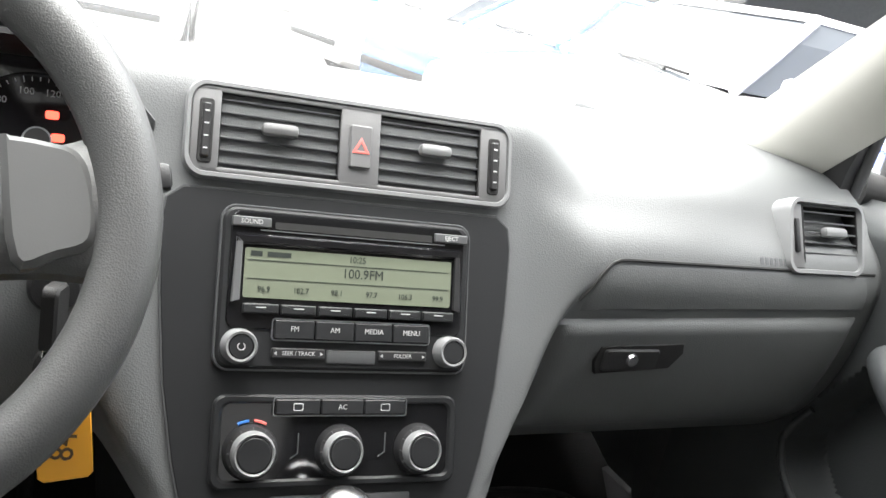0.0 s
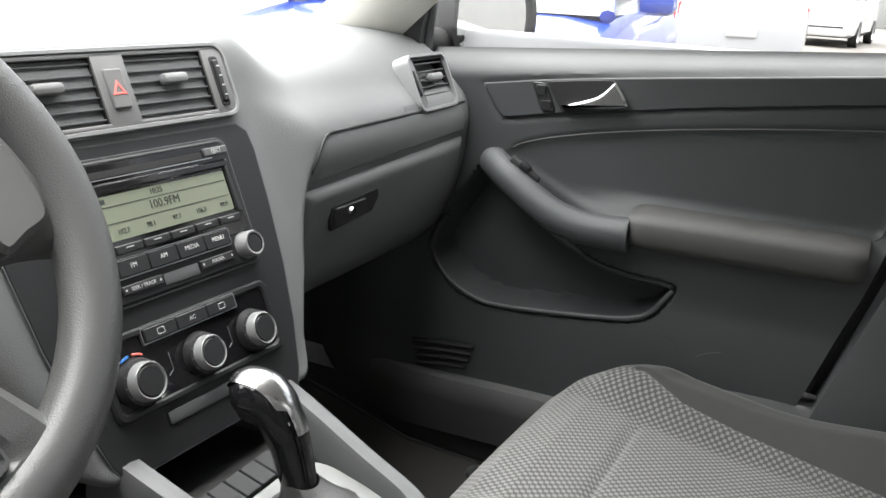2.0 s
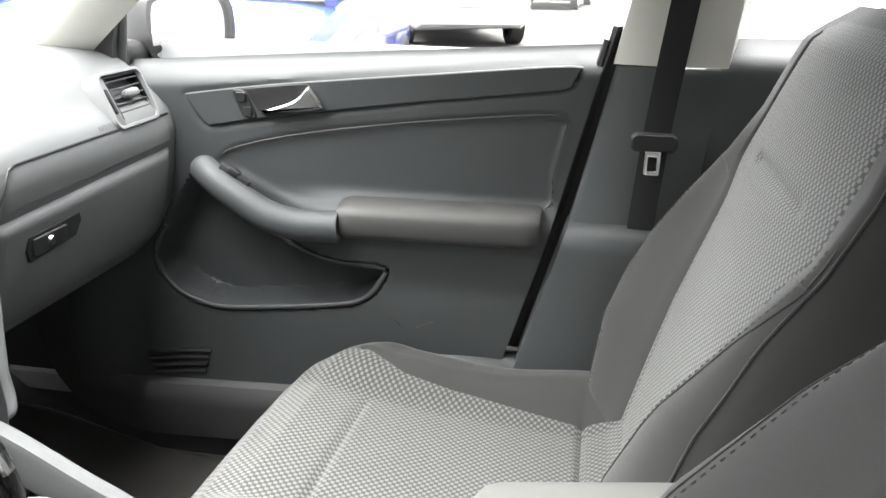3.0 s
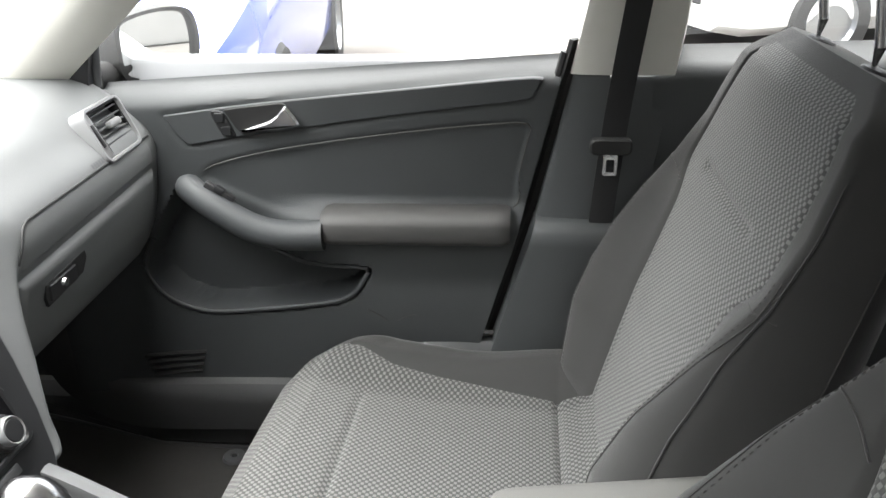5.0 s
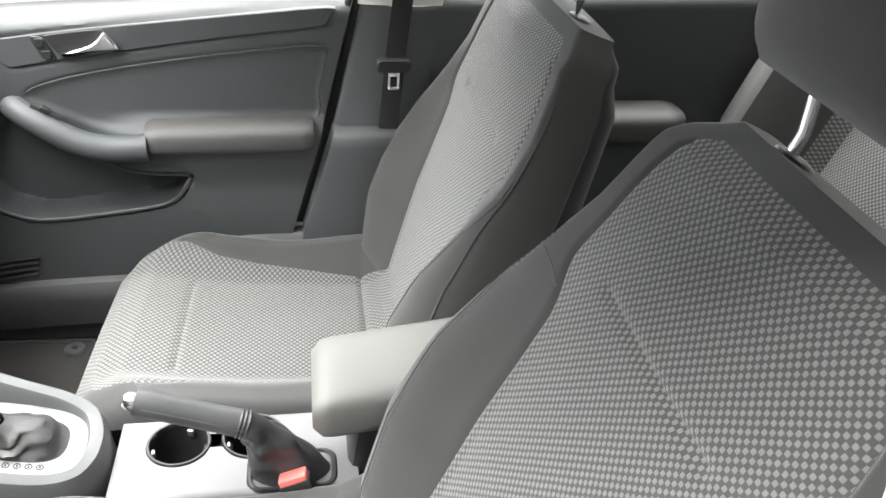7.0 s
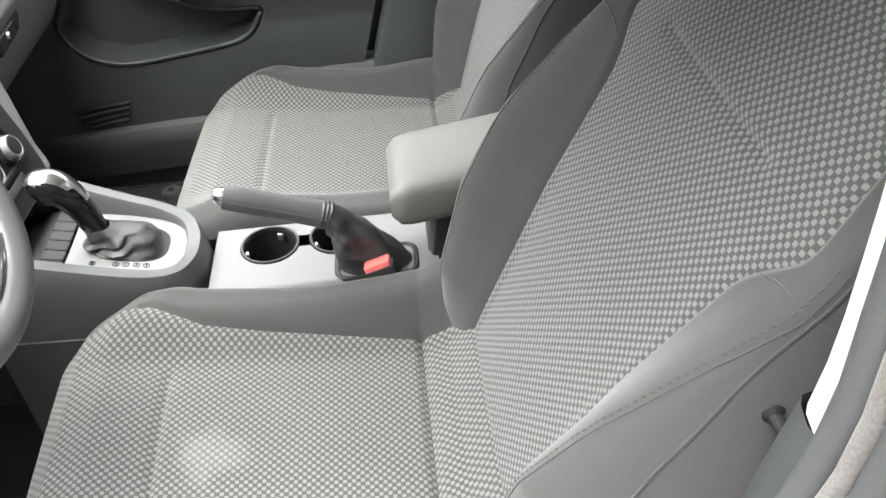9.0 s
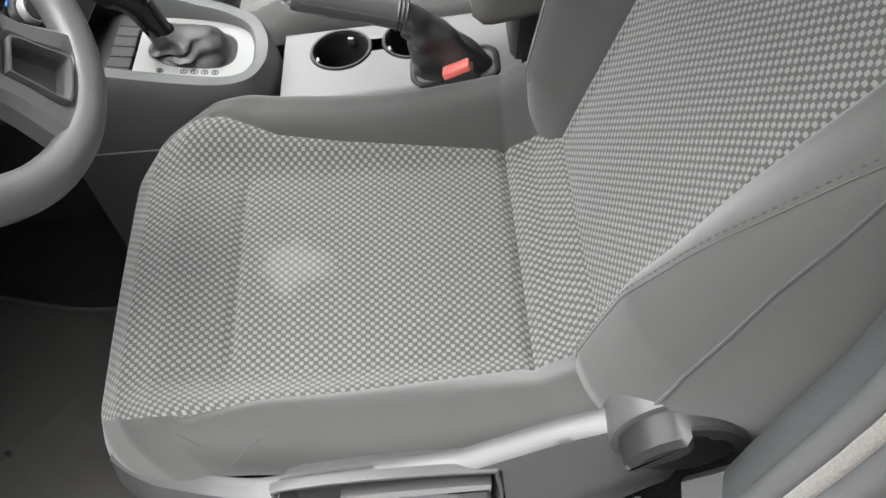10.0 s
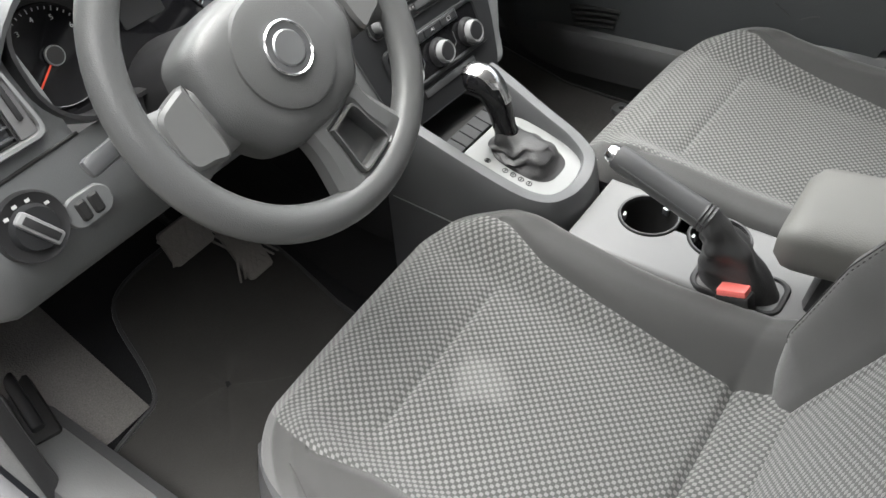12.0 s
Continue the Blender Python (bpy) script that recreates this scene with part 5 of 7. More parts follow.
    # two turning knobs
    for x, pw in ((-0.0985, True), (0.0985, False)):
        k = part("knob", bend(lathe([(0.0, 0.014), (0.0088, 0.014), (0.0098, 0.013), (0.0100, 0.0)], 32), knob_m @ shift(0.92 * x, -0.0465, 0.006)), STACK, th, "round knob with a chrome ring")
        part("knob_ring", bend(lathe([(0.0100, 0.0145), (0.0118, 0.0150), (0.0132, 0.0125), (0.0132, 0.002), (0.0142, 0.0)], 36), knob_m @ shift(0.92 * x, -0.0465, 0.006)), TRIM, k)
        if pw:
            part("power_mark", bend(tube([(0.0028 * math.sin(a), 0.0028 * math.cos(a), 0.0145) for a in np.linspace(0.6, 5.7, 14)], 0.0004, 5), knob_m @ shift(0.92 * x, -0.0465, 0.006)), WHITE, k)
    return th


radio()


def climate():
    th = thing("climate_control", stack_at(0.003, -0.02), "glossy black climate panel with three chrome-ringed knobs", "heater controls")
    m = STK @ shift(-0.002, 0.005, 0.0035) @ Matrix.Diagonal((0.97, 1, 1, 1))
    part("frame", bend(ring(rrect(0.216, 0.074, 0.010, 5), rrect(0.200, 0.060, 0.007, 5), -0.002, 0.005), m), STACK, th)
    part("gloss_panel", bend(slab(rrect(0.202, 0.062, 0.007, 5), -0.002, 0.0025, 0.001), m), GLOSS, th, "glossy black face")
    part("button_tray", bend(ring(rrect(0.119, 0.0155, 0.002, 2, 0.0, 0.0275), rrect(0.1165, 0.013, 0.0015, 2, 0.0, 0.0275), 0.001, 0.0055), m), SATIN, th)
    for k, s in enumerate(("", "AC", "")):
        x = -0.0385 + 0.0385 * k
        b = part("button", bend(slab(rrect(0.0375, 0.0125, 0.001, 2, x, 0.0275), 0.001, 0.0072, 0.001), m), STACK, th)
        if s:
            words(s, 0.0058, m @ shift(x, 0.0275, 0.0073), WHITE, b)
        else:
            part("mark", bend(ring(rrect(0.0085, 0.006, 0.001, 2, x, 0.0275), rrect(0.0072, 0.0047, 0.0008, 2, x, 0.0275), 0.0068, 0.0074), m), WHITE, b)
    for x, r in ((-0.0755, 1.0), (0.0, 0.94), (0.0715, 0.96)):
        km = m @ shift(x, -0.008, 0.002)
        k = part("knob", bend(lathe([(0.0, 0.0195), (0.0128 * r, 0.0195), (0.0142 * r, 0.018), (0.0145 * r, 0.006)], 40), km), STACK, th, "black knob with a chrome ring")
        part("knob_skirt", bend(lathe([(0.0165 * r, 0.010), (0.0205 * r, 0.0085), (0.0225 * r, 0.002), (0.023 * r, 0.0)], 40), km), DARKP, k)
        part("knob_ring", bend(lathe([(0.0143 * r, 0.0185), (0.0158 * r, 0.0196), (0.0174 * r, 0.0172), (0.0178 * r, 0.009)], 44), km), TRIM, k)
        for q in range(11):
            a = radians(-150 + 30 * q)
            part("tick", bend(box(0.0009, 0.0024, 0.0006, 0), km @ pose(0.0190 * r * math.sin(a), 0.0190 * r * math.cos(a), 0.0092, 0, 0, -math.degrees(a))), SHELL, k)
    # cold and warm arcs over the first knob
    for col, a0, a1 in ((plain("cold_blue", (0.05, 0.2, 0.6), 0.4), -28, -6), (RED, 4, 28)):
        arc = [(0.0245 * math.sin(radians(a)), 0.0245 * math.cos(radians(a)), 0.004) for a in np.linspace(a0, a1, 7)]
        part("scale_arc", bend(tube(arc, 0.0013, 6), m @ shift(-0.0755, -0.008, 0)), col, th)
    for x in (-0.036, 0.041):
        part("indicator", bend(tube([(x, 0.006, 0.0028), (x, -0.010, 0.0028), (x - 0.006, -0.014, 0.0028)], 0.0006, 5), m), SHELL, th)
    return th


climate()


# ---- instrument cluster and steering wheel ----
def cluster():
    th = thing("instrument_cluster", (-0.3575, 0.13, 0.86), "dark instrument cluster with two round dials", "instruments")
    m = plane_frame((-0.3575, 0.155, 0.898), 22)
    part("dial_plate", bend(slab(rrect(0.345, 0.139, 0.055, 8), -0.01, 0.0, 0.002), m), GLOSS, th)
    part("dial_rim", bend(ring(rrect(0.358, 0.152, 0.066, 8), rrect(0.34, 0.134, 0.058, 8), -0.01, 0.050), m), DARKP, th)
    # hood over the dials
    rows = []
    for k in range(25):
        x = -0.20 + 0.40 * k / 24
        h = 0.085 * (1 - abs(x / 0.205) ** 3.2)
        rows.append([tuple(m @ Vector((x, h + dy, n))) for dy, n in ((0.016, -0.06), (0.018, 0.0), (0.016, 0.045), (0.010, 0.055), (0.002, 0.050), (-0.004, 0.02), (-0.006, -0.005))])
    part("hood", sheet(np.array(rows)), DASH, th, "grained hood over the dials")
    for x, names, warm in ((0.118, ("20", "40", "60", "80", "100", "120", "140", "160", "180", "200"), True), (-0.118, ("0", "1", "2", "3", "4", "5", "6", "7", "8"), False)):
        d = part("dial", bend(lathe([(0.0, 0.0015), (0.0525, 0.0015), (0.054, 0.0025), (0.0555, 0.0)], 56), m @ shift(x, 0.0, 0.0)), GLOSS, th, "round dial with white figures")
        n = len(names)
        for k, s in enumerate(names):
            a = radians(-125 + 250 * k / (n - 1))
            words(s, 0.0080, m @ shift(x + 0.0400 * math.sin(a), 0.0400 * math.cos(a), 0.0024), WHITE, d, "figure")
        for k in range(4 * (n - 1) + 1):
            a = radians(-125 + 250 * k / (4 * (n - 1)))
            l = 0.005 if k % 4 == 0 else 0.003
            part("tick", bend(box(0.0008, l, 0.0004, 0), m @ pose(x + 0.0495 * math.sin(a), 0.0495 * math.cos(a), 0.0024, 0, 0, -math.degrees(a))), WHITE, d)
        part("hub", bend(lathe([(0.0, 0.006), (0.0095, 0.006), (0.0105, 0.002)], 28), m @ shift(x, 0.0, 0.001)), BLACK, d)
        part("hub_ring", bend(lathe([(0.0095, 0.0062), (0.0108, 0.0062), (0.0112, 0.003)], 28), m @ shift(x, 0.0, 0.001)), SATIN, d)
        part("needle", bend(box(0.0022, 0.040, 0.0008, 0.0004, (0, 0.026, 0)), m @ shift(x, 0, 0.005) @ pose(0, 0, 0, 0, 0, 125)), NEEDLE, d, "red needle")
        if warm:
            for dx, dy, c in ((0.010, 0.022, REDLAMP), (0.015, 0.004, REDLAMP), (-0.014, -0.007, REDLAMP), (0.016, -0.010, GREENLAMP)):
                part("warning_lamp", bend(slab(rrect(0.010, 0.0065, 0.002, 3, x + dx, dy), 0.0015, 0.0026), m), c, d, "glowing warning symbol")
    part("display", bend(slab(rrect(0.058, 0.045, 0.003, 2, 0, 0.008), 0.0, 0.0015), m), DARKP, th)
    return th


cluster()
WHL = plane_frame((-0.362, -0.061, 0.9045), 33) @ pose(0, 0, 0, 0, 0, 6)


def steering_wheel():
    th = thing("steering_wheel", (-0.362, -0.061, 0.9045), "dark grey three-spoke steering wheel with worn grain", "steering wheel")
    R = 0.1752
    n = 72
    pts, rad = [], []
    for k in range(n):
        a = 2 * math.pi * k / n
        pts.append((R * math.cos(a), R * math.sin(a), 0.0))
        rad.append(0.0190 + 0.0015 * max(0, math.cos(2 * (a - radians(30)))))
    part("rim", bend(tube(pts, rad, 18, closed=True, flat=0.95), WHL), RUBBER, th, "grained grey plastic rim")
    # airbag cover
    cov = [tuple(v)[:2] for v in spline([(-0.100, 0.030, 0), (-0.088, 0.055, 0), (-0.050, 0.071, 0), (0.0, 0.075, 0), (0.050, 0.071, 0), (0.088, 0.055, 0), (0.100, 0.030, 0), (0.104, -0.018, 0), (0.084, -0.052, 0), (0.056, -0.082, 0), (0.0, -0.090, 0), (-0.056, -0.082, 0), (-0.084, -0.052, 0), (-0.104, -0.018, 0), (-0.100, 0.030, 0)], 4)][:-1]
    rows = []
    for sc, z in ((1.0, -0.035), (1.0, -0.005), (0.985, 0.006), (0.94, 0.016), (0.86, 0.022), (0.70, 0.0265), (0.45, 0.029), (0.2, 0.030), (0.02, 0.030)):
        rows.append([(x * sc, y * sc, z) for x, y in cov])
    HUB = WHL @ shift(0, -0.002, -0.006)
    pad = part("airbag_cover", bend(sheet(np.array(rows), closed=True), HUB), RUBBER, th, "smooth grey airbag cover")
    part("centre_disc", bend(lathe([(0.0, 0.0335), (0.052, 0.0325), (0.060, 0.030), (0.063, 0.024)], 48), HUB @ shift(0, 0.0, 0)), RUBBER, pad)
    em = part("emblem", bend(lathe([(0.0, 0.0355), (0.026, 0.0355), (0.0275, 0.034)], 40), HUB), SHELL, pad, "round chrome-ringed badge")
    part("emblem_ring", bend(lathe([(0.0255, 0.0356), (0.0272, 0.0372), (0.0288, 0.036), (0.0292, 0.033)], 48), HUB), CHROME, em)
    part("emblem_disc", bend(lathe([(0.0, 0.0372), (0.0172, 0.0372), (0.0190, 0.0355)], 32), HUB), SATIN, em)
    # side spokes: broad wings from the cover to the rim
    for s in (-1, 1):
        rows = []
        for k in range(11):
            t = k / 10
            x = s * (0.070 + t * 0.098)
            top = 0.030 - 0.004 * math.sin(math.pi * t) + 0.010 * t ** 4
            bot = -0.044 - 0.014 * t ** 4
            zc = -0.002 + 0.006 * t
            rows.append([(x, top, zc - 0.03), (x, top + 0.001, zc - 0.006), (x, top - 0.006, zc), (x, (top + bot) / 2, zc + 0.004), (x, bot + 0.006, zc), (x, bot - 0.001, zc - 0.006), (x, bot, zc - 0.03)])
        part("spoke", bend(sheet(np.array(rows)), WHL), RUBBER, th)
    # slit between cover and side wings
    for s in (-1, 1):
        cap = [(s * x, y) for x, y in ((0.107, 0.034), (0.130, 0.030), (0.149, 0.022), (0.156, -0.004), (0.153, -0.032), (0.134, -0.040), (0.110, -0.040))]
        part("spoke_cap", bend(slab([tuple(v)[:2] for v in spline([(x, y, 0) for x, y in cap] + [(*cap[0], 0)], 4)][:-1], -0.012, 0.0085, 0.004), WHL), CAPM, th, "smooth satin grey spoke cap")
        part("slit", bend(tube(spline([(s * 0.103, 0.030, -0.004), (s * 0.107, 0.0, -0.002), (s * 0.104, -0.036, -0.006)], 5), 0.0024, 6), WHL), BLACK, th)
    # lower spoke with a rounded window through it
    LOW = WHL @ pose(0, 0, 0, 0, 0, 8)

    def outl(pts):
        return [tuple(v)[:2] for v in spline([(x, y, 0) for x, y in pts] + [(*pts[0], 0)], 4)][:-1]
    out = outl([(-0.046, -0.060), (0.0, -0.060), (0.046, -0.060), (0.050, -0.105), (0.066, -0.155), (0.062, -0.172), (0.0, -0.176), (-0.062, -0.172), (-0.066, -0.155), (-0.050, -0.105)])
    win = outl([(-0.018, -0.098), (0.0, -0.097), (0.018, -0.098), (0.021, -0.122), (0.024, -0.144), (0.020, -0.150), (0.0, -0.151), (-0.020, -0.150), (-0.024, -0.144), (-0.021, -0.122)])
    part("lower_spoke", bend(ring(out, win, -0.016, 0.011), LOW), RUBBER, th, "lower spoke with a rounded opening")
    part("opening_floor", bend(slab([(x * 1.1, y) for x, y in win], -0.016, -0.010), LOW), RUBBER, th)
    lip = outl([(-0.021, -0.094), (0.0, -0.093), (0.021, -0.094), (0.0245, -0.122), (0.0275, -0.147), (0.023, -0.154), (0.0, -0.155), (-0.023, -0.154), (-0.0275, -0.147), (-0.0245, -0.122)])
    part("opening_lip", bend(ring(lip, win, 0.0, 0.014), LOW), RUBBER, th)
    # column shroud and stalks
    part("column_shroud", bend(lathe([(0.062, -0.030), (0.070, -0.045), (0.070, -0.12), (0.080, -0.22)], 32), WHL), DARKP, th, "black steering column shroud")
    return th


steering_wheel()
for sx, lab in ((-1, "black turn signal stalk on the column"), (1, "black wiper stalk on the column")):
    st = thing("column_stalk", tuple(WHL @ Vector((sx * 0.06, 0.01, -0.075))), lab, "stalk", "column stalks")
    part("arm", bend(tube([(sx * 0.055, 0.005, -0.075), (sx * 0.10, 0.012, -0.070), (sx * 0.15, 0.02, -0.058)], [0.011, 0.009, 0.008], 12, flat=0.8), WHL), DARKP, st)
    part("grip", bend(box(0.060, 0.020, 0.014, 0.005), WHL @ shift(sx * 0.180, 0.025, -0.050)), SHELL if sx < 0 else DARKP, st, "flat ribbed grip")

# ignition key with a ring and an orange tag
ky = thing("ignition_key", (-0.232, -0.005, 0.81), "black ignition key with an orange tag marked 84", "key")
part("lock_barrel", bend(lathe([(0.0, 0.006), (0.016, 0.006), (0.019, 0.0), (0.019, -0.03)], 28), plane_frame((-0.240, 0.012, 0.815), 10)), DARKP, ky)
part("key_head", bend(slab(rrect(0.026, 0.048, 0.007, 4), -0.005, 0.006, 0.002), plane_frame((-0.240, -0.006, 0.800), 5) @ pose(0, 0, 0, 0, 70, 0)), BLACK, ky, "black folding key head")
part("key_ring", tube([(-0.236 + 0.010 * math.cos(a), -0.016, 0.775 + 0.013 * math.sin(a)) for a in np.linspace(0, 2 * math.pi, 24, endpoint=False)], 0.0010, 6, closed=True, up=(0, 1, 0)), CHROME, ky)
part("fob", bend(slab(rrect(0.034, 0.050, 0.012, 5), -0.006, 0.006, 0.003), plane_frame((-0.233, -0.012, 0.752), 4) @ pose(0, 0, 0, 0, 0, 8)), BLACK, ky, "black remote fob")
part("tag_ring", tube([(-0.234 + 0.012 * math.cos(a), -0.022, 0.748 + 0.013 * math.sin(a)) for a in np.linspace(0, 2 * math.pi, 24, endpoint=False)], 0.0010, 6, closed=True, up=(0, 1, 0)), CHROME, ky)
tm = plane_frame((-0.228, -0.024, 0.712), 4) @ pose(0, 0, 0, 0, 0, 6)
tag = part("key_tag", bend(slab([(-0.010, 0.033), (0.010, 0.033), (0.019, 0.022), (0.019, -0.030), (0.015, -0.034), (-0.015, -0.034), (-0.019, -0.030), (-0.019, 0.022)], -0.0015, 0.0015, 0.0008), tm), ORANGE, ky, "orange plastic tag with a handwritten 84")
words("84", 0.024, tm @ pose(0, -0.006, 0.0016, 0, 0, 78), INK, tag)

ky.location = Vector(ky.location) + Vector((0.019, 0.040, 0.0))

# dark groove that runs across the driver's dash below the vent
line = [(x, face_y(x, z) - 0.0005, z) for x, z in ((-0.690, 0.842), (-0.660, 0.843), (-0.620, 0.844), (-0.580, 0.845), (-0.545, 0.846), (-0.515, 0.847))]
part("trim_groove", tube(line, 0.0022, 8), BLACK, DASHBOARD, "dark groove under the driver's vent")

# light switch and dimmers on the driver's side
ls = thing("light_switch", (-0.632, 0.05, 0.79), "round black headlamp switch with a silver bar", "switch")
m = plane_frame((-0.609, face_y(-0.609, 0.797) - 0.006, 0.797), 20)
part("bezel", bend(lathe([(0.0, 0.004), (0.032, 0.004), (0.036, 0.006), (0.038, 0.0), (0.038, -0.02)], 44), m), DARKP, ls)
part("knob", bend(lathe([(0.0, 0.016), (0.022, 0.015), (0.025, 0.004)], 40), m), STACK, ls)
gb = part("grip_bar", bend(box(0.016, 0.050, 0.012, 0.004), m @ shift(0, 0, 0.017) @ pose(0, 0, 0, 0, 0, 30)), TRIM, ls, "silver-edged turning bar")
part("bar_inset", bend(box(0.009, 0.040, 0.002, 0.001), m @ shift(0, 0, 0.0235) @ pose(0, 0, 0, 0, 0, 30)), DARKP, gb)
for a in (-40, -10, 20, 60):
    part("mark", bend(box(0.005, 0.0035, 0.0006, 0), m @ pose(0.028 * math.sin(radians(a)), 0.028 * math.cos(radians(a)), 0.0044)), WHITE, ls)
dm = thing("dimmer_switch", (-0.568, 0.05, 0.785), "black dimmer wheels beside the headlamp switch", "switch")
m = plane_frame((-0.548, face_y(-0.548, 0.781) - 0.005, 0.781), 20)
part("bezel", bend(slab(rrect(0.058, 0.036, 0.017, 6), -0.012, 0.003, 0.002), m), DASH, dm)
for dx in (-0.008, 0.008):
    part("thumbwheel", bend(slab(rrect(0.013, 0.024, 0.004, 4, dx, 0), 0, 0.0065, 0.003), m), BLACK, dm)


# ---- centre console ----
def console():
    th = thing("centre_console", (0, -0.25, 0.30), "grey plastic centre console between the front seats", "console")
    # raised front part: a horseshoe rim over side walls
    def rim(t):
        """Outer edge from the left front, round the rear, to the right front."""
        pts = [(-0.112, 0.010, 0.645), (-0.108, -0.06, 0.620), (-0.099, -0.14, 0.588), (-0.090, -0.203, 0.566), (-0.070, -0.241, 0.555), (-0.035, -0.258, 0.549), (0.0, -0.262, 0.547), (0.035, -0.258, 0.549), (0.070, -0.241, 0.555), (0.090, -0.203, 0.566), (0.099, -0.14, 0.588), (0.108, -0.06, 0.620), (0.112, 0.010, 0.645)]
        return spline(pts, 5)

    out = rim(0)
    n = len(out)
    rows = []
    for v in out:
        c = Vector((0, max(v.y, -0.190), v.z))
        d = (v - c)
        d.z = 0
        d.normalize()
        if v.y > -0.18:
            d = Vector((math.copysign(1, v.x), 0, 0))
        rows.append([
            v + d * 0.016 - Vector((0, 0, v.z - 0.27)), v + d * 0.012 - Vector((0, 0, 0.10)), v + d * 0.004 - Vector((0, 0, 0.030)), v - Vector((0, 0, 0.008)), v - d * 0.004,
            v - d * 0.012 + Vector((0, 0, 0.001)), v - d * 0.021, v - d * 0.025 - Vector((0, 0, 0.006)), v - d * 0.030 - Vector((0, 0, 0.040))])
    part("raised_shell", sheet(np.array([[tuple(p) for p in r] for r in rows])), SHELL, th, "grey horseshoe shell round the selector")
    # thin seam along the sides
    for s in (-1, 1):
        line = [(s * 0.1235, y, 0.505 + 0.05 * (y + 0.02)) for y in np.linspace(0.0, -0.22, 8)]
        part("side_seam", tube(line, 0.0012, 5), SATIN, th)
    # dark floor of the tray ahead of the selector
    part("tray_floor", bend(box(0.170, 0.16, 0.006, 0.002), pose(0, 0.005, 0.566, -6)), BLACK, th, "black storage tray")
    part("tray_back", box(0.20, 0.006, 0.10, 0.001, (0, 0.075, 0.615)), BLACK, th)
    # flat rear panel with two round wells cut through
    wells = ((0.026, -0.352, 0.0405), (0.032, -0.455, 0.0405))
    xs, ys = np.linspace(-0.088, 0.092, 62), np.linspace(-0.27, -0.60, 110)
    X, Y = np.meshgrid(xs, ys, indexing="ij")
    Z = 0.512 - 0.03 * sm(0.070, 0.095, np.abs(X - 0.002))
    mid = lambda i, j: ((xs[i] + xs[i + 1]) / 2, (ys[j] + ys[j + 1]) / 2)
    keep = lambda i, j: all(math.hypot(mid(i, j)[0] - a, mid(i, j)[1] - b) > r for a, b, r in wells) and not (abs(mid(i, j)[0] - 0.029) < 0.014 and -0.455 < mid(i, j)[1] < -0.352)
    part("rear_panel", sheet(np.stack([X, Y, Z], -1), keep=keep), PANEL, th, "pale grey flat panel")
    for s, x in ((-1, -0.088), (1, 0.092)):
        part("side_wall", sheet(np.array([[(x, y, 0.484), (x + s * 0.012, y, 0.46), (x + s * 0.018, y, 0.25)] for y in np.linspace(-0.22, -0.95, 12)])), DOORP, th)
    for a, b, r in wells:
        w = part("cup_well", lathe([(r + 0.004, 0.001), (r - 0.001, -0.002), (r - 0.002, -0.06), (r - 0.006, -0.072), (0.0, -0.072)], 48, (a, b, 0.512)), BLACK, th, "deep black cup holder well")
        part("well_rim", lathe([(r + 0.0045, 0.000), (r + 0.003, 0.0028), (r, 0.0025), (r - 0.0015, -0.003)], 48, (a, b, 0.512)), DARKP, w)
        for ang in (100, 220, 340):
            q = radians(ang)
            part("clip", bend(box(0.005, 0.010, 0.012, 0.0015), Matrix.Translation((a + (r - 0.005) * math.cos(q), b + (r - 0.005) * math.sin(q), 0.500)) @ Matrix.Rotation(q, 4, "Z")), SATIN, w, "small pale spring clip")
    part("well_bridge", box(0.028, 0.04, 0.05, 0.002, (0.029, -0.4035, 0.468)), BLACK, th)
    return th


CONSOLE = console()

# selector: plate, leather boot, lever with a chrome-topped knob
PLT = Matrix.Translation((0.0, -0.165, 0.556)) @ Matrix.Rotation(radians(13), 4, "X")


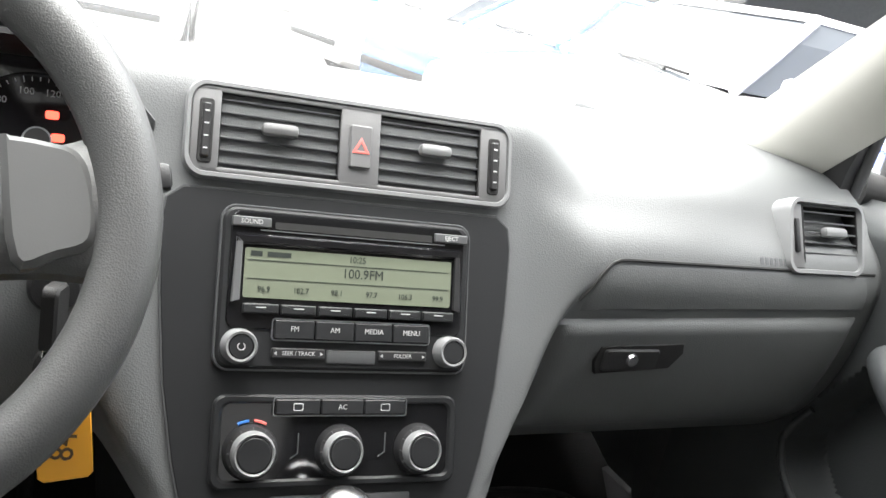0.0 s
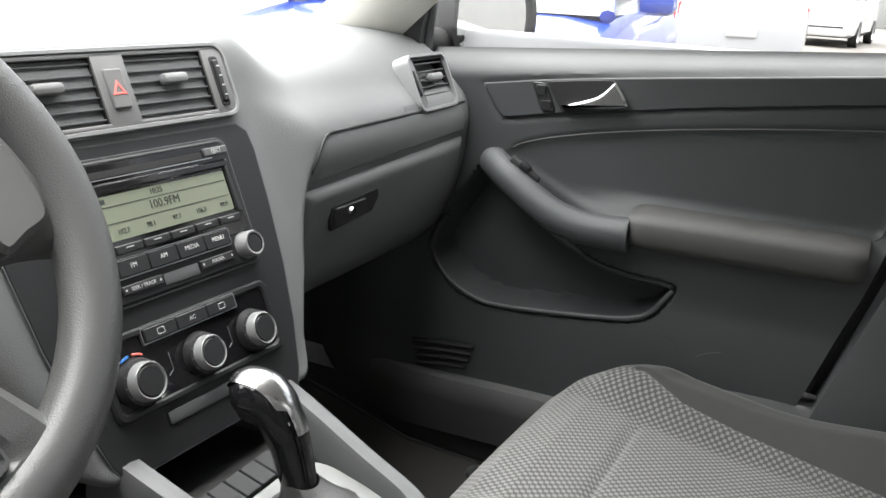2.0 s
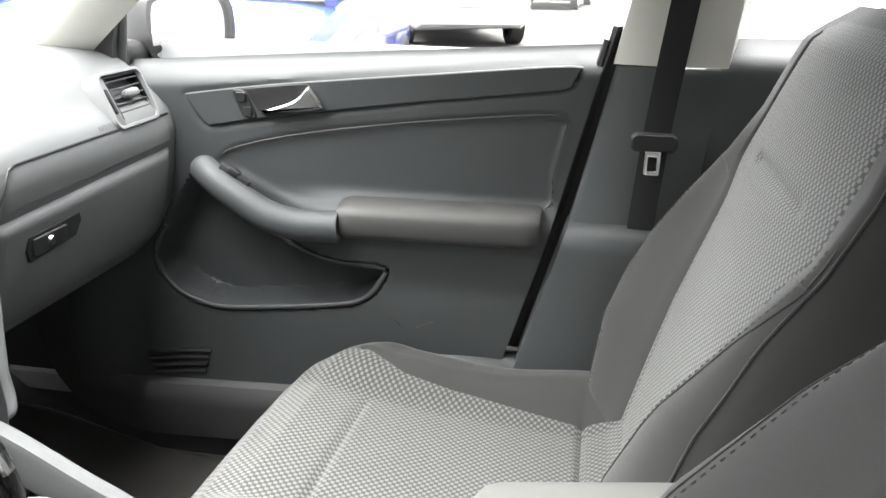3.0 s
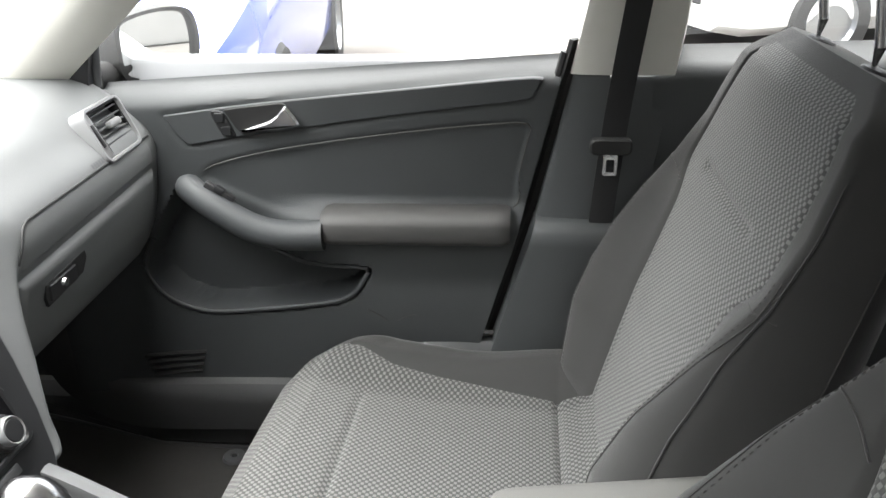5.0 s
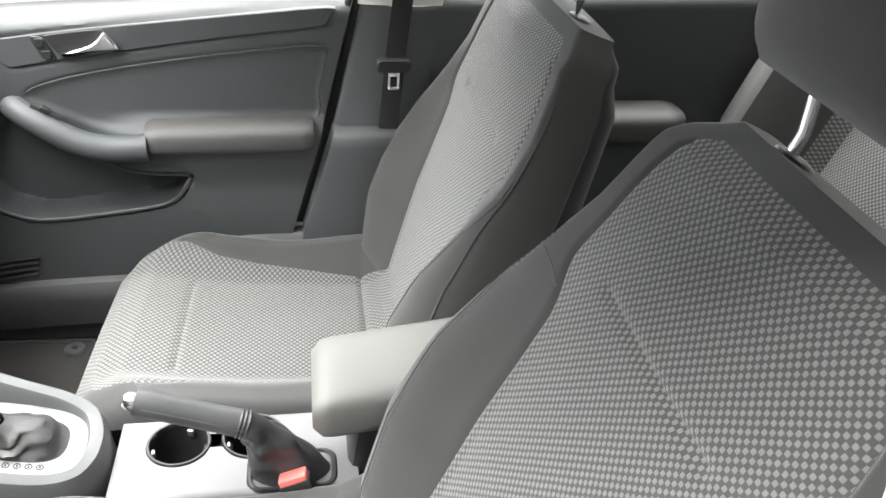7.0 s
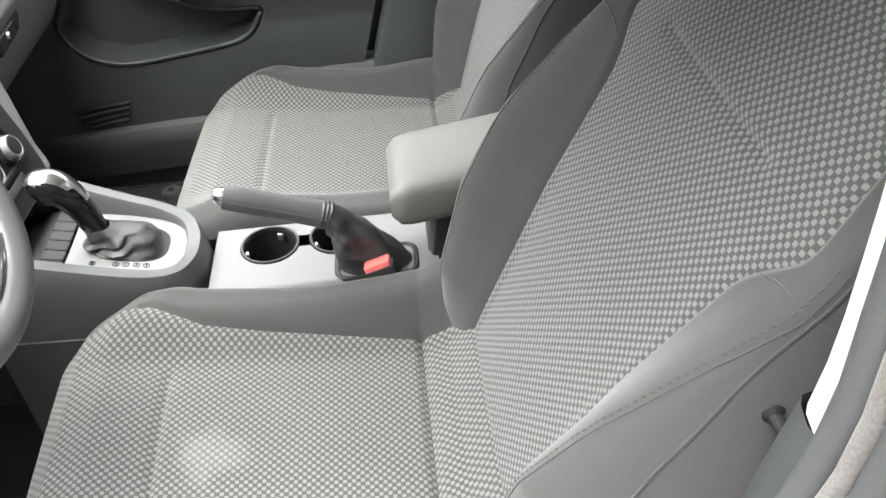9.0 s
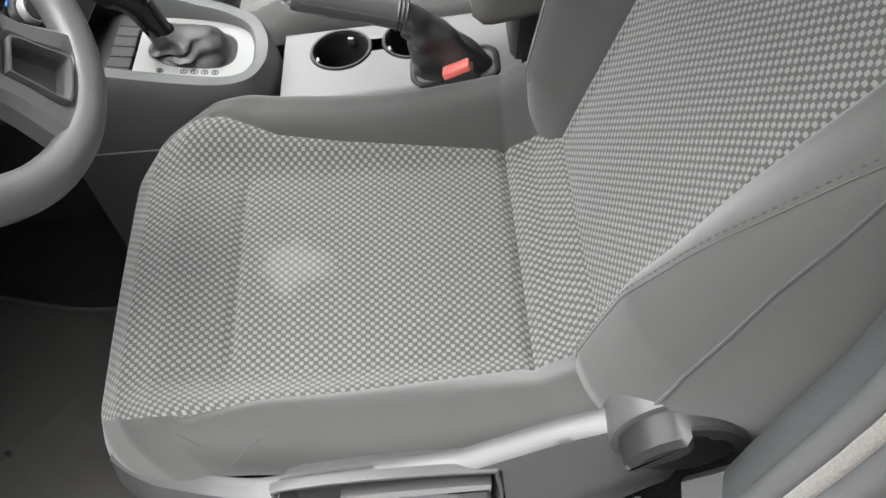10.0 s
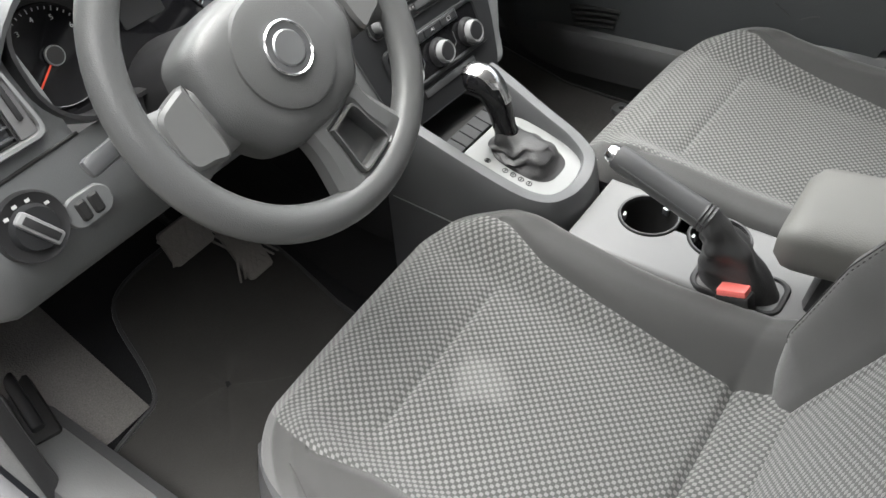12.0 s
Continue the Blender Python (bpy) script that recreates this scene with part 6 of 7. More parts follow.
def selector():
    th = thing("gear_selector", (0, -0.15, 0.55), "automatic gear selector with black leather boot on a silver plate", "gear lever")
    outl = [(x, y) for x, y in rrect(0.142, 0.164, 0.046, 7, 0, 0.008)]
    outl = [(x, min(y, 0.080)) for x, y in outl]
    part("plate", bend(slab(outl, -0.006, 0.002, 0.001), PLT), SILVER, th, "silver selector plate")
    for k in range(6):
        part("blank_cover", bend(slab(rrect(0.0205, 0.030, 0.001, 2, -0.0545 + 0.0218 * k, 0.098), -0.004, 0.003, 0.001), PLT), STACK, th)
    # position marks: one round lock mark and a row of ringed letters too small to read
    for k, (x, y) in enumerate(((-0.044, 0.045), (-0.0435, 0.014), (-0.043, 0.0005), (-0.0425, -0.013), (-0.042, -0.0265))):
        part("position_mark", bend(ring([(x + 0.0048 * math.cos(a), y + 0.0048 * math.sin(a)) for a in np.linspace(0, 2 * math.pi, 16, endpoint=False)], [(x + 0.0034 * math.cos(a), y + 0.0034 * math.sin(a)) for a in np.linspace(0, 2 * math.pi, 16, endpoint=False)], 0.001, 0.0026), PLT), STACK, th)
        part("position_dot", bend(box(0.0034 if k else 0.006, 0.0020 if k else 0.0045, 0.0006, 0, (x, y, 0.0024)), PLT), STACK, th)
    part("position_bar", bend(box(0.006, 0.016, 0.0006, 0, (-0.0315, -0.010, 0.0024)), PLT), STACK, th)
    # boot with soft folds
    rows = []
    top, base = Vector((0.0, 0.046, 0.036)), Vector((0.006, 0.004, 0.002))
    for k in range(19):
        t = k / 18
        row = []
        for j in range(44):
            a = 2 * math.pi * j / 44
            bx, by = 0.042 * math.copysign(abs(math.cos(a)) ** 0.7, math.cos(a)), 0.055 * math.copysign(abs(math.sin(a)) ** 0.7, math.sin(a))
            tx, ty = 0.0165 * math.cos(a), 0.0175 * math.sin(a)
            e = t ** 0.75
            fold = 0.0055 * math.sin(math.pi * t) * math.sin(5 * a + 7 * t + 1.3 * math.sin(2 * a)) + 0.003 * math.sin(math.pi * t) * math.sin(22 * t + 2 * math.sin(a * 2))
            c = top.lerp(base, e)
            sag = -0.012 * math.sin(math.pi * t) * (1 - e) + 0.020 * math.sin(math.pi * min(1, t * 1.15)) * max(0, -math.sin(a))
            row.append((c.x + tx * (1 - e) + bx * e + fold * math.cos(a), c.y + ty * (1 - e) + by * e + fold * math.sin(a), c.z + sag))
        rows.append(row)
    part("boot", bend(sheet(np.array(rows), closed=True), PLT), LEATHER, th, "creased black leather boot")
    # lever and knob
    path = spline([(0.0, -0.130, 0.584), (0.0, -0.124, 0.604), (0.0, -0.117, 0.630), (-0.003, -0.109, 0.654), (-0.006, -0.096, 0.671), (-0.010, -0.081, 0.675), (-0.012, -0.070, 0.671)], 6)
    n = len(path)
    rad = list(np.interp(np.linspace(0, 1, n), [0, 0.15, 0.35, 0.55, 0.72, 0.86, 0.95, 1.0], [0.0165, 0.0165, 0.0185, 0.0215, 0.0240, 0.0235, 0.0185, 0.008]))
    kb = part("knob", tube(path, rad, 24, flat=1.05, up=(1, 0, 0)), GLOSS, th, "glossy dark selector knob")
    # bright cap over the top of the knob
    rows = []
    for i in range(int(n * 0.42), n):
        p = path[i]
        d = (path[min(i + 1, n - 1)] - path[max(i - 1, 0)]).normalized()
        s = Vector((1, 0, 0))
        w = s.cross(d).normalized()
        if w.z < 0:
            w = -w
        r = float(rad[i]) * 1.03 + 0.0005
        half = 0.75 if i > n * 0.55 else 0.42
        rows.append([tuple(p + r * (math.sin(b) * s + math.cos(b) * w * 1.05)) for b in np.linspace(-half, half, 11)])
    part("knob_cap", sheet(np.array(rows)), CHROME, kb, "polished chrome cap")
    part("release_button", bend(box(0.012, 0.010, 0.018, 0.004), pose(-0.0125, -0.0705, 0.676, -35)), CHROME, kb, "chrome release button")
    return th


SELECTOR = selector()


def handbrake():
    th = thing("handbrake", (-0.04, -0.50, 0.512), "grey handbrake lever with chrome button and leather boot", "handbrake")
    tip, root = Vector((-0.040, -0.312, 0.655)), Vector((-0.046, -0.455, 0.607))
    g = [tip.lerp(root, t) for t in np.linspace(0.06, 1, 14)]
    part("grip", tube(g, list(np.interp(np.linspace(0, 1, 14), [0, 0.1, 0.6, 1], [0.0155, 0.0170, 0.0165, 0.0180])), 20, flat=1.1), GRIP, th, "grey plastic grip")
    part("release_button", tube([tip + Vector((0, 0.004, 0.0015)), tip, tip.lerp(root, 0.08)], [0.0085, 0.0120, 0.0125], 18), CHROME, th, "chrome push button")
    d = (root - tip).normalized()
    for s in (-1, 1):
        part("grip_seam", tube([g[1] + Vector((s * 0.0165, 0, 0.004)), g[7] + Vector((s * 0.0165, 0, 0.004)), g[13] + Vector((s * 0.0178, 0, 0.004))], 0.0011, 5), SHELL, th)
    for k in range(3):
        c = tip.lerp(root, 0.94 + 0.035 * k)
        part("collar", tube([c - d * 0.002, c, c + d * 0.002], [0.0178, 0.0192, 0.0178], 20, flat=1.1), LEATHER, th)
    rows = []
    for k in range(19):
        t = k / 18
        c = root.lerp(Vector((-0.038, -0.508, 0.512)), t)
        c.z += 0.012 * math.sin(math.pi * t)
        row = []
        for j in range(40):
            a = 2 * math.pi * j / 40
            f = 0.005 * math.sin(math.pi * t) * math.sin(4 * a + 6 * t) + 0.003 * math.sin(math.pi * t) * math.sin(18 * t + math.sin(a))
            rx, ry = 0.018 + 0.014 * t ** 0.8 + f, 0.016 + 0.038 * t ** 0.9 + f
            tilt = (1 - t) * 1.1
            row.append((c.x + rx * math.cos(a), c.y + ry * math.sin(a) * math.cos(tilt), c.z + 0.018 * (1 - t) * math.sin(a) * math.sin(tilt) * -1))
        rows.append(row)
    part("boot", sheet(np.array(rows), closed=True), LEATHER, th, "creased black leather boot")
    part("boot_frame", bend(ring(rrect(0.072, 0.122, 0.02, 4), rrect(0.060, 0.106, 0.016, 4), -0.004, 0.003), shift(-0.038, -0.510, 0.512)), DARKP, th)
    return th


HANDBRAKE = handbrake()

# padded armrest on its post, hinged to the console
rows = []
for k in range(29):
    t = k / 28
    y = -0.540 - 0.36 * t
    e = (1 - (1 - min(1, t / 0.10)) ** 2.5) ** 0.5 if t < 0.10 else 1.0
    zc = 0.612 + 0.050 * t
    rows.append([(0.012 + 0.076 * (0.86 + 0.14 * e) * math.copysign(abs(math.cos(a)) ** 0.45, math.cos(a)), y, zc + 0.040 * (0.55 + 0.45 * e) * math.copysign(abs(math.sin(a)) ** 0.5, math.sin(a))) for a in np.linspace(0, 2 * math.pi, 40, endpoint=False)])
bm = sheet(np.array(rows), closed=True)
bmesh.ops.holes_fill(bm, edges=bm.edges[:])
ar = part("armrest", bm, VINYL, CONSOLE, "padded grey vinyl centre armrest")
part("armrest_post", bend(box(0.10, 0.16, 0.30, 0.02), pose(0.005, -0.66, 0.46, 8)), DARKP, ar, "dark plastic support")

# driver's belt buckle
bk = thing("belt_buckle", (-0.085, -0.53, 0.45), "black belt buckle with a red release button", "buckle")
bmx = Matrix.Translation((-0.083, -0.520, 0.520)) @ Matrix.Rotation(radians(-18), 4, "X") @ Matrix.Rotation(radians(10), 4, "Y")
part("case", bend(box(0.026, 0.044, 0.075, 0.005, (0, 0, -0.018)), bmx), BLACK, bk)
part("release_button", bend(box(0.022, 0.038, 0.012, 0.003, (0, 0.001, 0.021)), bmx), RED, bk, "red release button")
part("stalk", tube([bmx @ Vector((0, 0, -0.04)), (-0.085, -0.56, 0.42), (-0.09, -0.60, 0.30)], 0.012, 10, flat=1.6), BLACK, bk)

# the console group stands a little ahead of and above its first datum
for ob in (CONSOLE, SELECTOR, HANDBRAKE, bk):
    ob.location = Vector(ob.location) + Vector((-0.007, 0.010, 0.010))

# ---- belts ----
def belt(name, pts, label):
    th = thing(name, pts[-1], label, "seat belt", "seat belts")
    line = spline(pts, 8)
    rows = []
    for i, p in enumerate(line):
        rows.append([tuple(p + Vector((dx, dy, 0))) for dx, dy in ((0.0, 0.019), (-0.0012, 0.008), (-0.0012, -0.008), (0.0, -0.019), (0.0014, -0.019), (0.0014, 0.019))])
    part("webbing", sheet(np.array(rows), closed=True), BELT, th, "black belt webbing")
    return th


pb = belt("seat_belt", [(0.590, -0.735, 1.215), (0.605, -0.724, 1.10), (0.622, -0.708, 0.95), (0.617, -0.697, 0.84), (0.63, -0.69, 0.70), (0.64, -0.69, 0.45), (0.645, -0.70, 0.34)], "black passenger seat belt on the pillar")
part("upper_guide", bend(box(0.030, 0.075, 0.060, 0.012), pose(0.587, -0.735, 1.225)), PILLAR, pb, "pale belt height guide")
tg = part("tongue", bend(slab(rrect(0.064, 0.026, 0.010, 5), -0.006, 0.009, 0.003), Matrix(((0, 0, -1, 0.613), (1, 0, 0, -0.697), (0, 1, 0, 0.868), (0, 0, 0, 1)))), BLACK, pb, "black belt tongue")
part("tongue_plate", bend(ring(rrect(0.022, 0.036, 0.003, 2), rrect(0.012, 0.020, 0.002, 2, 0, -0.002), -0.001, 0.002), Matrix(((0, 0, -1, 0.608), (1, 0, 0, -0.697), (0, 1, 0, 0.840), (0, 0, 0, 1)))), CHROME, tg, "chrome slotted plate")
db = belt("seat_belt", [(-0.585, -0.915, 1.25), (-0.615, -0.88, 1.05), (-0.645, -0.85, 0.85), (-0.650, -0.83, 0.60), (-0.655, -0.81, 0.36)], "black driver's seat belt beside the pillar")
pg = part("belt_peg", tube([(-0.664, -0.785, 0.838), (-0.650, -0.784, 0.837), (-0.634, -0.783, 0.835)], [0.0055, 0.005, 0.0055], 12, flat=0.8), BLACK, db, "black belt end peg")
part("peg_head", bend(lathe([(0.0, 0.007), (0.006, 0.006), (0.0095, 0.001), (0.009, -0.005), (0.004, -0.009)], 20), Matrix(((0, 0, 1, -0.628), (1, 0, 0, -0.783), (0, 1, 0, 0.8345), (0, 0, 0, 1)))), BLACK, pg)


# ---- floor mats, footrest, pedals ----
def floor_z(y):
    return 0.235 + 0.42 * max(0.0, y - 0.12) ** 1.15


def mat(name, outline, button, label):
    th = thing(name, (outline[0][0], outline[0][1], 0.24), label, "floor mat", "floor mats")
    edge = [(v.x, v.y) for v in spline([(x, y, 0) for x, y in outline] + [(*outline[0], 0)], 4)][:-1]
    cx, cy = sum(p[0] for p in edge) / len(edge), sum(p[1] for p in edge) / len(edge)
    rows = [[(cx + (x - cx) * s, cy + (y - cy) * s, floor_z(cy + (y - cy) * s) + 0.010 + 0.002 * math.sin(9 * x + 14 * y)) for x, y in edge] for s in (0.02, 0.2, 0.4, 0.6, 0.8, 0.93, 1.0)]
    rows.append([(x, y, floor_z(y) + 0.001) for x, y in edge])
    part("carpet_face", sheet(np.array(rows), closed=True), MATC, th, "dusty dark grey pile")
    part("binding", tube([(x, y, floor_z(y) + 0.010) for x, y in edge], 0.0042, 8, closed=True), EDGE, th, "stitched edge binding")
    b = part("fixing", lathe([(0.0, 0.004), (0.006, 0.004), (0.0075, 0.0075), (0.020, 0.0065), (0.0225, 0.0)], 32, (button[0], button[1], floor_z(button[1]) + 0.011)), SHELL, th, "round grey mat fixing")
    part("fixing_centre", lathe([(0.0, 0.0055), (0.0055, 0.005), (0.006, 0.003)], 16, (button[0], button[1], floor_z(button[1]) + 0.012)), BLACK, b)
    return th


mat("floor_mat", [(-0.630, -0.050), (-0.60, -0.068), (-0.42, -0.070), (-0.21, -0.065), (-0.190, -0.04), (-0.185, 0.09), (-0.165, 0.27), (-0.185, 0.385), (-0.28, 0.41), (-0.40, 0.405), (-0.455, 0.37), (-0.49, 0.27), (-0.515, 0.225), (-0.56, 0.215), (-0.615, 0.205), (-0.630, 0.18), (-0.635, 0.04)], (-0.590, -0.026), "dusty dark grey carpet mat in the driver's footwell")
mat("floor_mat", [(0.640, -0.065), (0.60, -0.08), (0.40, -0.105), (0.22, -0.10), (0.19, -0.06), (0.19, 0.15), (0.20, 0.36), (0.30, 0.41), (0.52, 0.41), (0.61, 0.36), (0.640, 0.18)], (0.607, -0.034), "dark grey carpet mat in the passenger footwell")
P = np.array([[(x, y, floor_z(y) + 0.022 + 0.10 * (y - 0.22) + 0.012 * sm(-0.60, -0.66, x)) for x in np.linspace(-0.662, -0.530, 12)] for y in np.linspace(0.215, 0.52, 16)])
solo("footrest", sheet(P), DUSTY, "dusty worn grey carpet footrest", "footrest")
for x0, x1 in ((0.105, 0.185), (-0.185, -0.115)):
    P = np.array([[(x, y, 0.246 + 0.03 * (1 - abs(x - x0) / (x1 - x0))) for x in np.linspace(x0, x1, 6)] for y in np.linspace(-0.45, -0.10, 12)])
    solo("tunnel_carpet", sheet(P), DUSTY if x0 > 0 else CARPET, "dusty grey carpet beside the console", "carpet", kind="structure")


def pedal(name, c, w, h, tilt, label):
    th = thing(name, c, label, "pedal", "pedals")
    m = plane_frame(c, tilt)
    part("pad", bend(slab(rrect(w, h, 0.008, 4), -0.006, 0.004, 0.002), m), TREAD, th)
    for k in range(5):
        for s in (-1, 1):
            part("tread", bend(box(0.004, h * 0.9, 0.003, 0.001, (0, 0, 0.004)), m @ shift(-w / 2 + w * (k + 0.5) / 5, 0, 0) @ pose(0, 0, 0, 0, 0, s * 28)), TREAD, th)
    part("arm", tube([m @ Vector((0, h * 0.2, -0.006)), m @ Vector((0, h * 0.9, -0.05)), m @ Vector((0, h * 2.2, -0.06))], 0.009, 8), DARKP, th)


pedal("brake_pedal", (-0.312, 0.315, 0.424), 0.085, 0.065, 25, "worn black rubber brake pedal")
pedal("accelerator_pedal", (-0.228, 0.290, 0.350), 0.055, 0.12, 35, "black rubber accelerator pedal in the footwell")
bl = thing("bonnet_lever", (-0.672, 0.30, 0.33), "black bonnet release lever on the sill trim", "lever")
part("base", bend(box(0.045, 0.20, 0.02, 0.008), pose(-0.646, 0.335, 0.350, 0, 0, -14)), BLACK, bl)
part("handle", bend(box(0.020, 0.16, 0.018, 0.006), pose(-0.650, 0.335, 0.361, 0, 0, -14)), DARKP, bl)


# ---- rear bench ----
def rear_bench():
    th = thing("rear_bench", (0, -1.35, 0.25), "grey cloth rear bench with woven centres", "seat")
    prof = spline([(0, -0.98, 0.36), (0, -0.965, 0.45), (0, -1.0, 0.50), (0, -1.1, 0.505), (0, -1.3, 0.475), (0, -1.43, 0.46), (0, -1.475, 0.50), (0, -1.53, 0.66), (0, -1.60, 0.84), (0, -1.655, 0.97), (0, -1.69, 0.985), (0, -1.76, 0.97), (0, -1.86, 0.95)], 6)
    xs = np.linspace(-0.63, 0.63, 90)
    P, uv = [], []
    for x in xs:
        row, r2, run = [], [], 0.0
        for k, p in enumerate(prof):
            if k:
                run += (p - prof[k - 1]).length
            t = k / (len(prof) - 1)
            d = 0.022 * math.cos((abs(x) - 0.34) / 0.34 * math.pi) * (0.2 < t < 0.8)
            g = 0.008 * (math.exp(-((abs(x) - 0.17) / 0.006) ** 2) + math.exp(-((abs(x) - 0.50) / 0.006) ** 2))
            n = Vector((0, 0.5, 0.86)) if t < 0.45 else Vector((0, 0.93, 0.37))
            d += 0.19 * float(sm(0.47, 0.57, abs(x))) * float(sm(0.46, 0.60, t)) * float(sm(0.95, 0.80, t))
            row.append(tuple(Vector((x, p.y, p.z)) + n * (d - g)))
            r2.append((x, run))
        P.append(row)
        uv.append(r2)
    P = np.array(P)
    uv = np.array(uv)
    n = len(prof)
    wov = lambda i, j: 0.17 < abs((xs[i] + xs[i + 1]) / 2) < 0.50 and (0.07 < j / n < 0.40 or 0.48 < j / n < 0.78)
    b = part("bench_cloth", sheet(P, uv, keep=lambda i, j: not wov(i, j)), PLAINC, th, "plain grey cloth borders")
    for sx in (-1, 1):
        for lo in (True, False):
            pick = lambda i, j: wov(i, j) and (xs[i] > 0) == (sx > 0) and (j / n < 0.44) == lo
            part("cushion_centre" if lo else "back_centre", sheet(P, uv, keep=pick), WOVEN, b, "grey woven cloth centre")
    for x in (-0.36, 0.36):
        rows = []
        for k in range(13):
            q = -1 + k / 6
            e = (1 - abs(q) ** 4) ** 0.5 + 0.002
            rows.append([(x + 0.125 * (1 - 0.25 * abs(q) ** 3) * math.cos(a), -1.71 + 0.055 * e * math.sin(a) - 0.02 * q, 1.045 + 0.075 * q) for a in np.linspace(0, 2 * math.pi, 24, endpoint=False)])
        bm = sheet(np.array(rows), closed=True)
        bmesh.ops.holes_fill(bm, edges=bm.edges[:])
        part("headrest", bm, PLAINC, th, "low rear headrest")


rear_bench()

# ---- passenger door mirror ----
mr = thing("door_mirror", (0.70, 0.12, 0.94), "black passenger door mirror", "mirror")
ax = Vector((0.89, -0.456, 0.0)).normalized()
nr = Vector((-0.456, -0.89, 0.0)).normalized()
MM = Matrix(((ax.x, 0, nr.x, 0.805), (ax.y, 0, nr.y, 0.085), (0, 1, 0, 0.985), (0, 0, 0, 1)))
shape = [tuple(v)[:2] for v in spline([(-0.088, 0.030, 0), (-0.075, 0.052, 0), (0.0, 0.062, 0), (0.070, 0.055, 0), (0.092, 0.030, 0), (0.094, -0.020, 0), (0.078, -0.050, 0), (0.0, -0.060, 0), (-0.066, -0.056, 0), (-0.088, -0.030, 0), (-0.088, 0.030, 0)], 4)][:-1]
rows = [[(x * s, y * s, z) for x, y in shape] for s, z in ((0.85, -0.004), (0.88, 0.008), (0.98, 0.008), (1.02, -0.02), (0.97, -0.05), (0.80, -0.085), (0.45, -0.105), (0.02, -0.11))]
hs = part("housing", bend(sheet(np.array(rows), closed=True), MM), BLACK, mr, "glossy black housing")
part("glass", bend(slab([(x * 0.86, y * 0.86) for x, y in shape], -0.008, -0.001), MM), MIRROR, hs, "mirror glass")
part("foot", tube([(0.70, 0.16, 0.945), (0.735, 0.145, 0.945), (0.765, 0.13, 0.955)], [0.030, 0.024, 0.022], 12), BLACK, mr)


# ---- parked vehicles ----
CARGLASS = plain("car_glass", (0.10, 0.11, 0.12), 0.05)
TYRE = plain("tyre", (0.02, 0.02, 0.02), 0.8)
LAMP = plain("lamp_glass", (0.75, 0.75, 0.76), 0.1)
REDL = plain("tail_lamp", (0.45, 0.02, 0.02), 0.15)


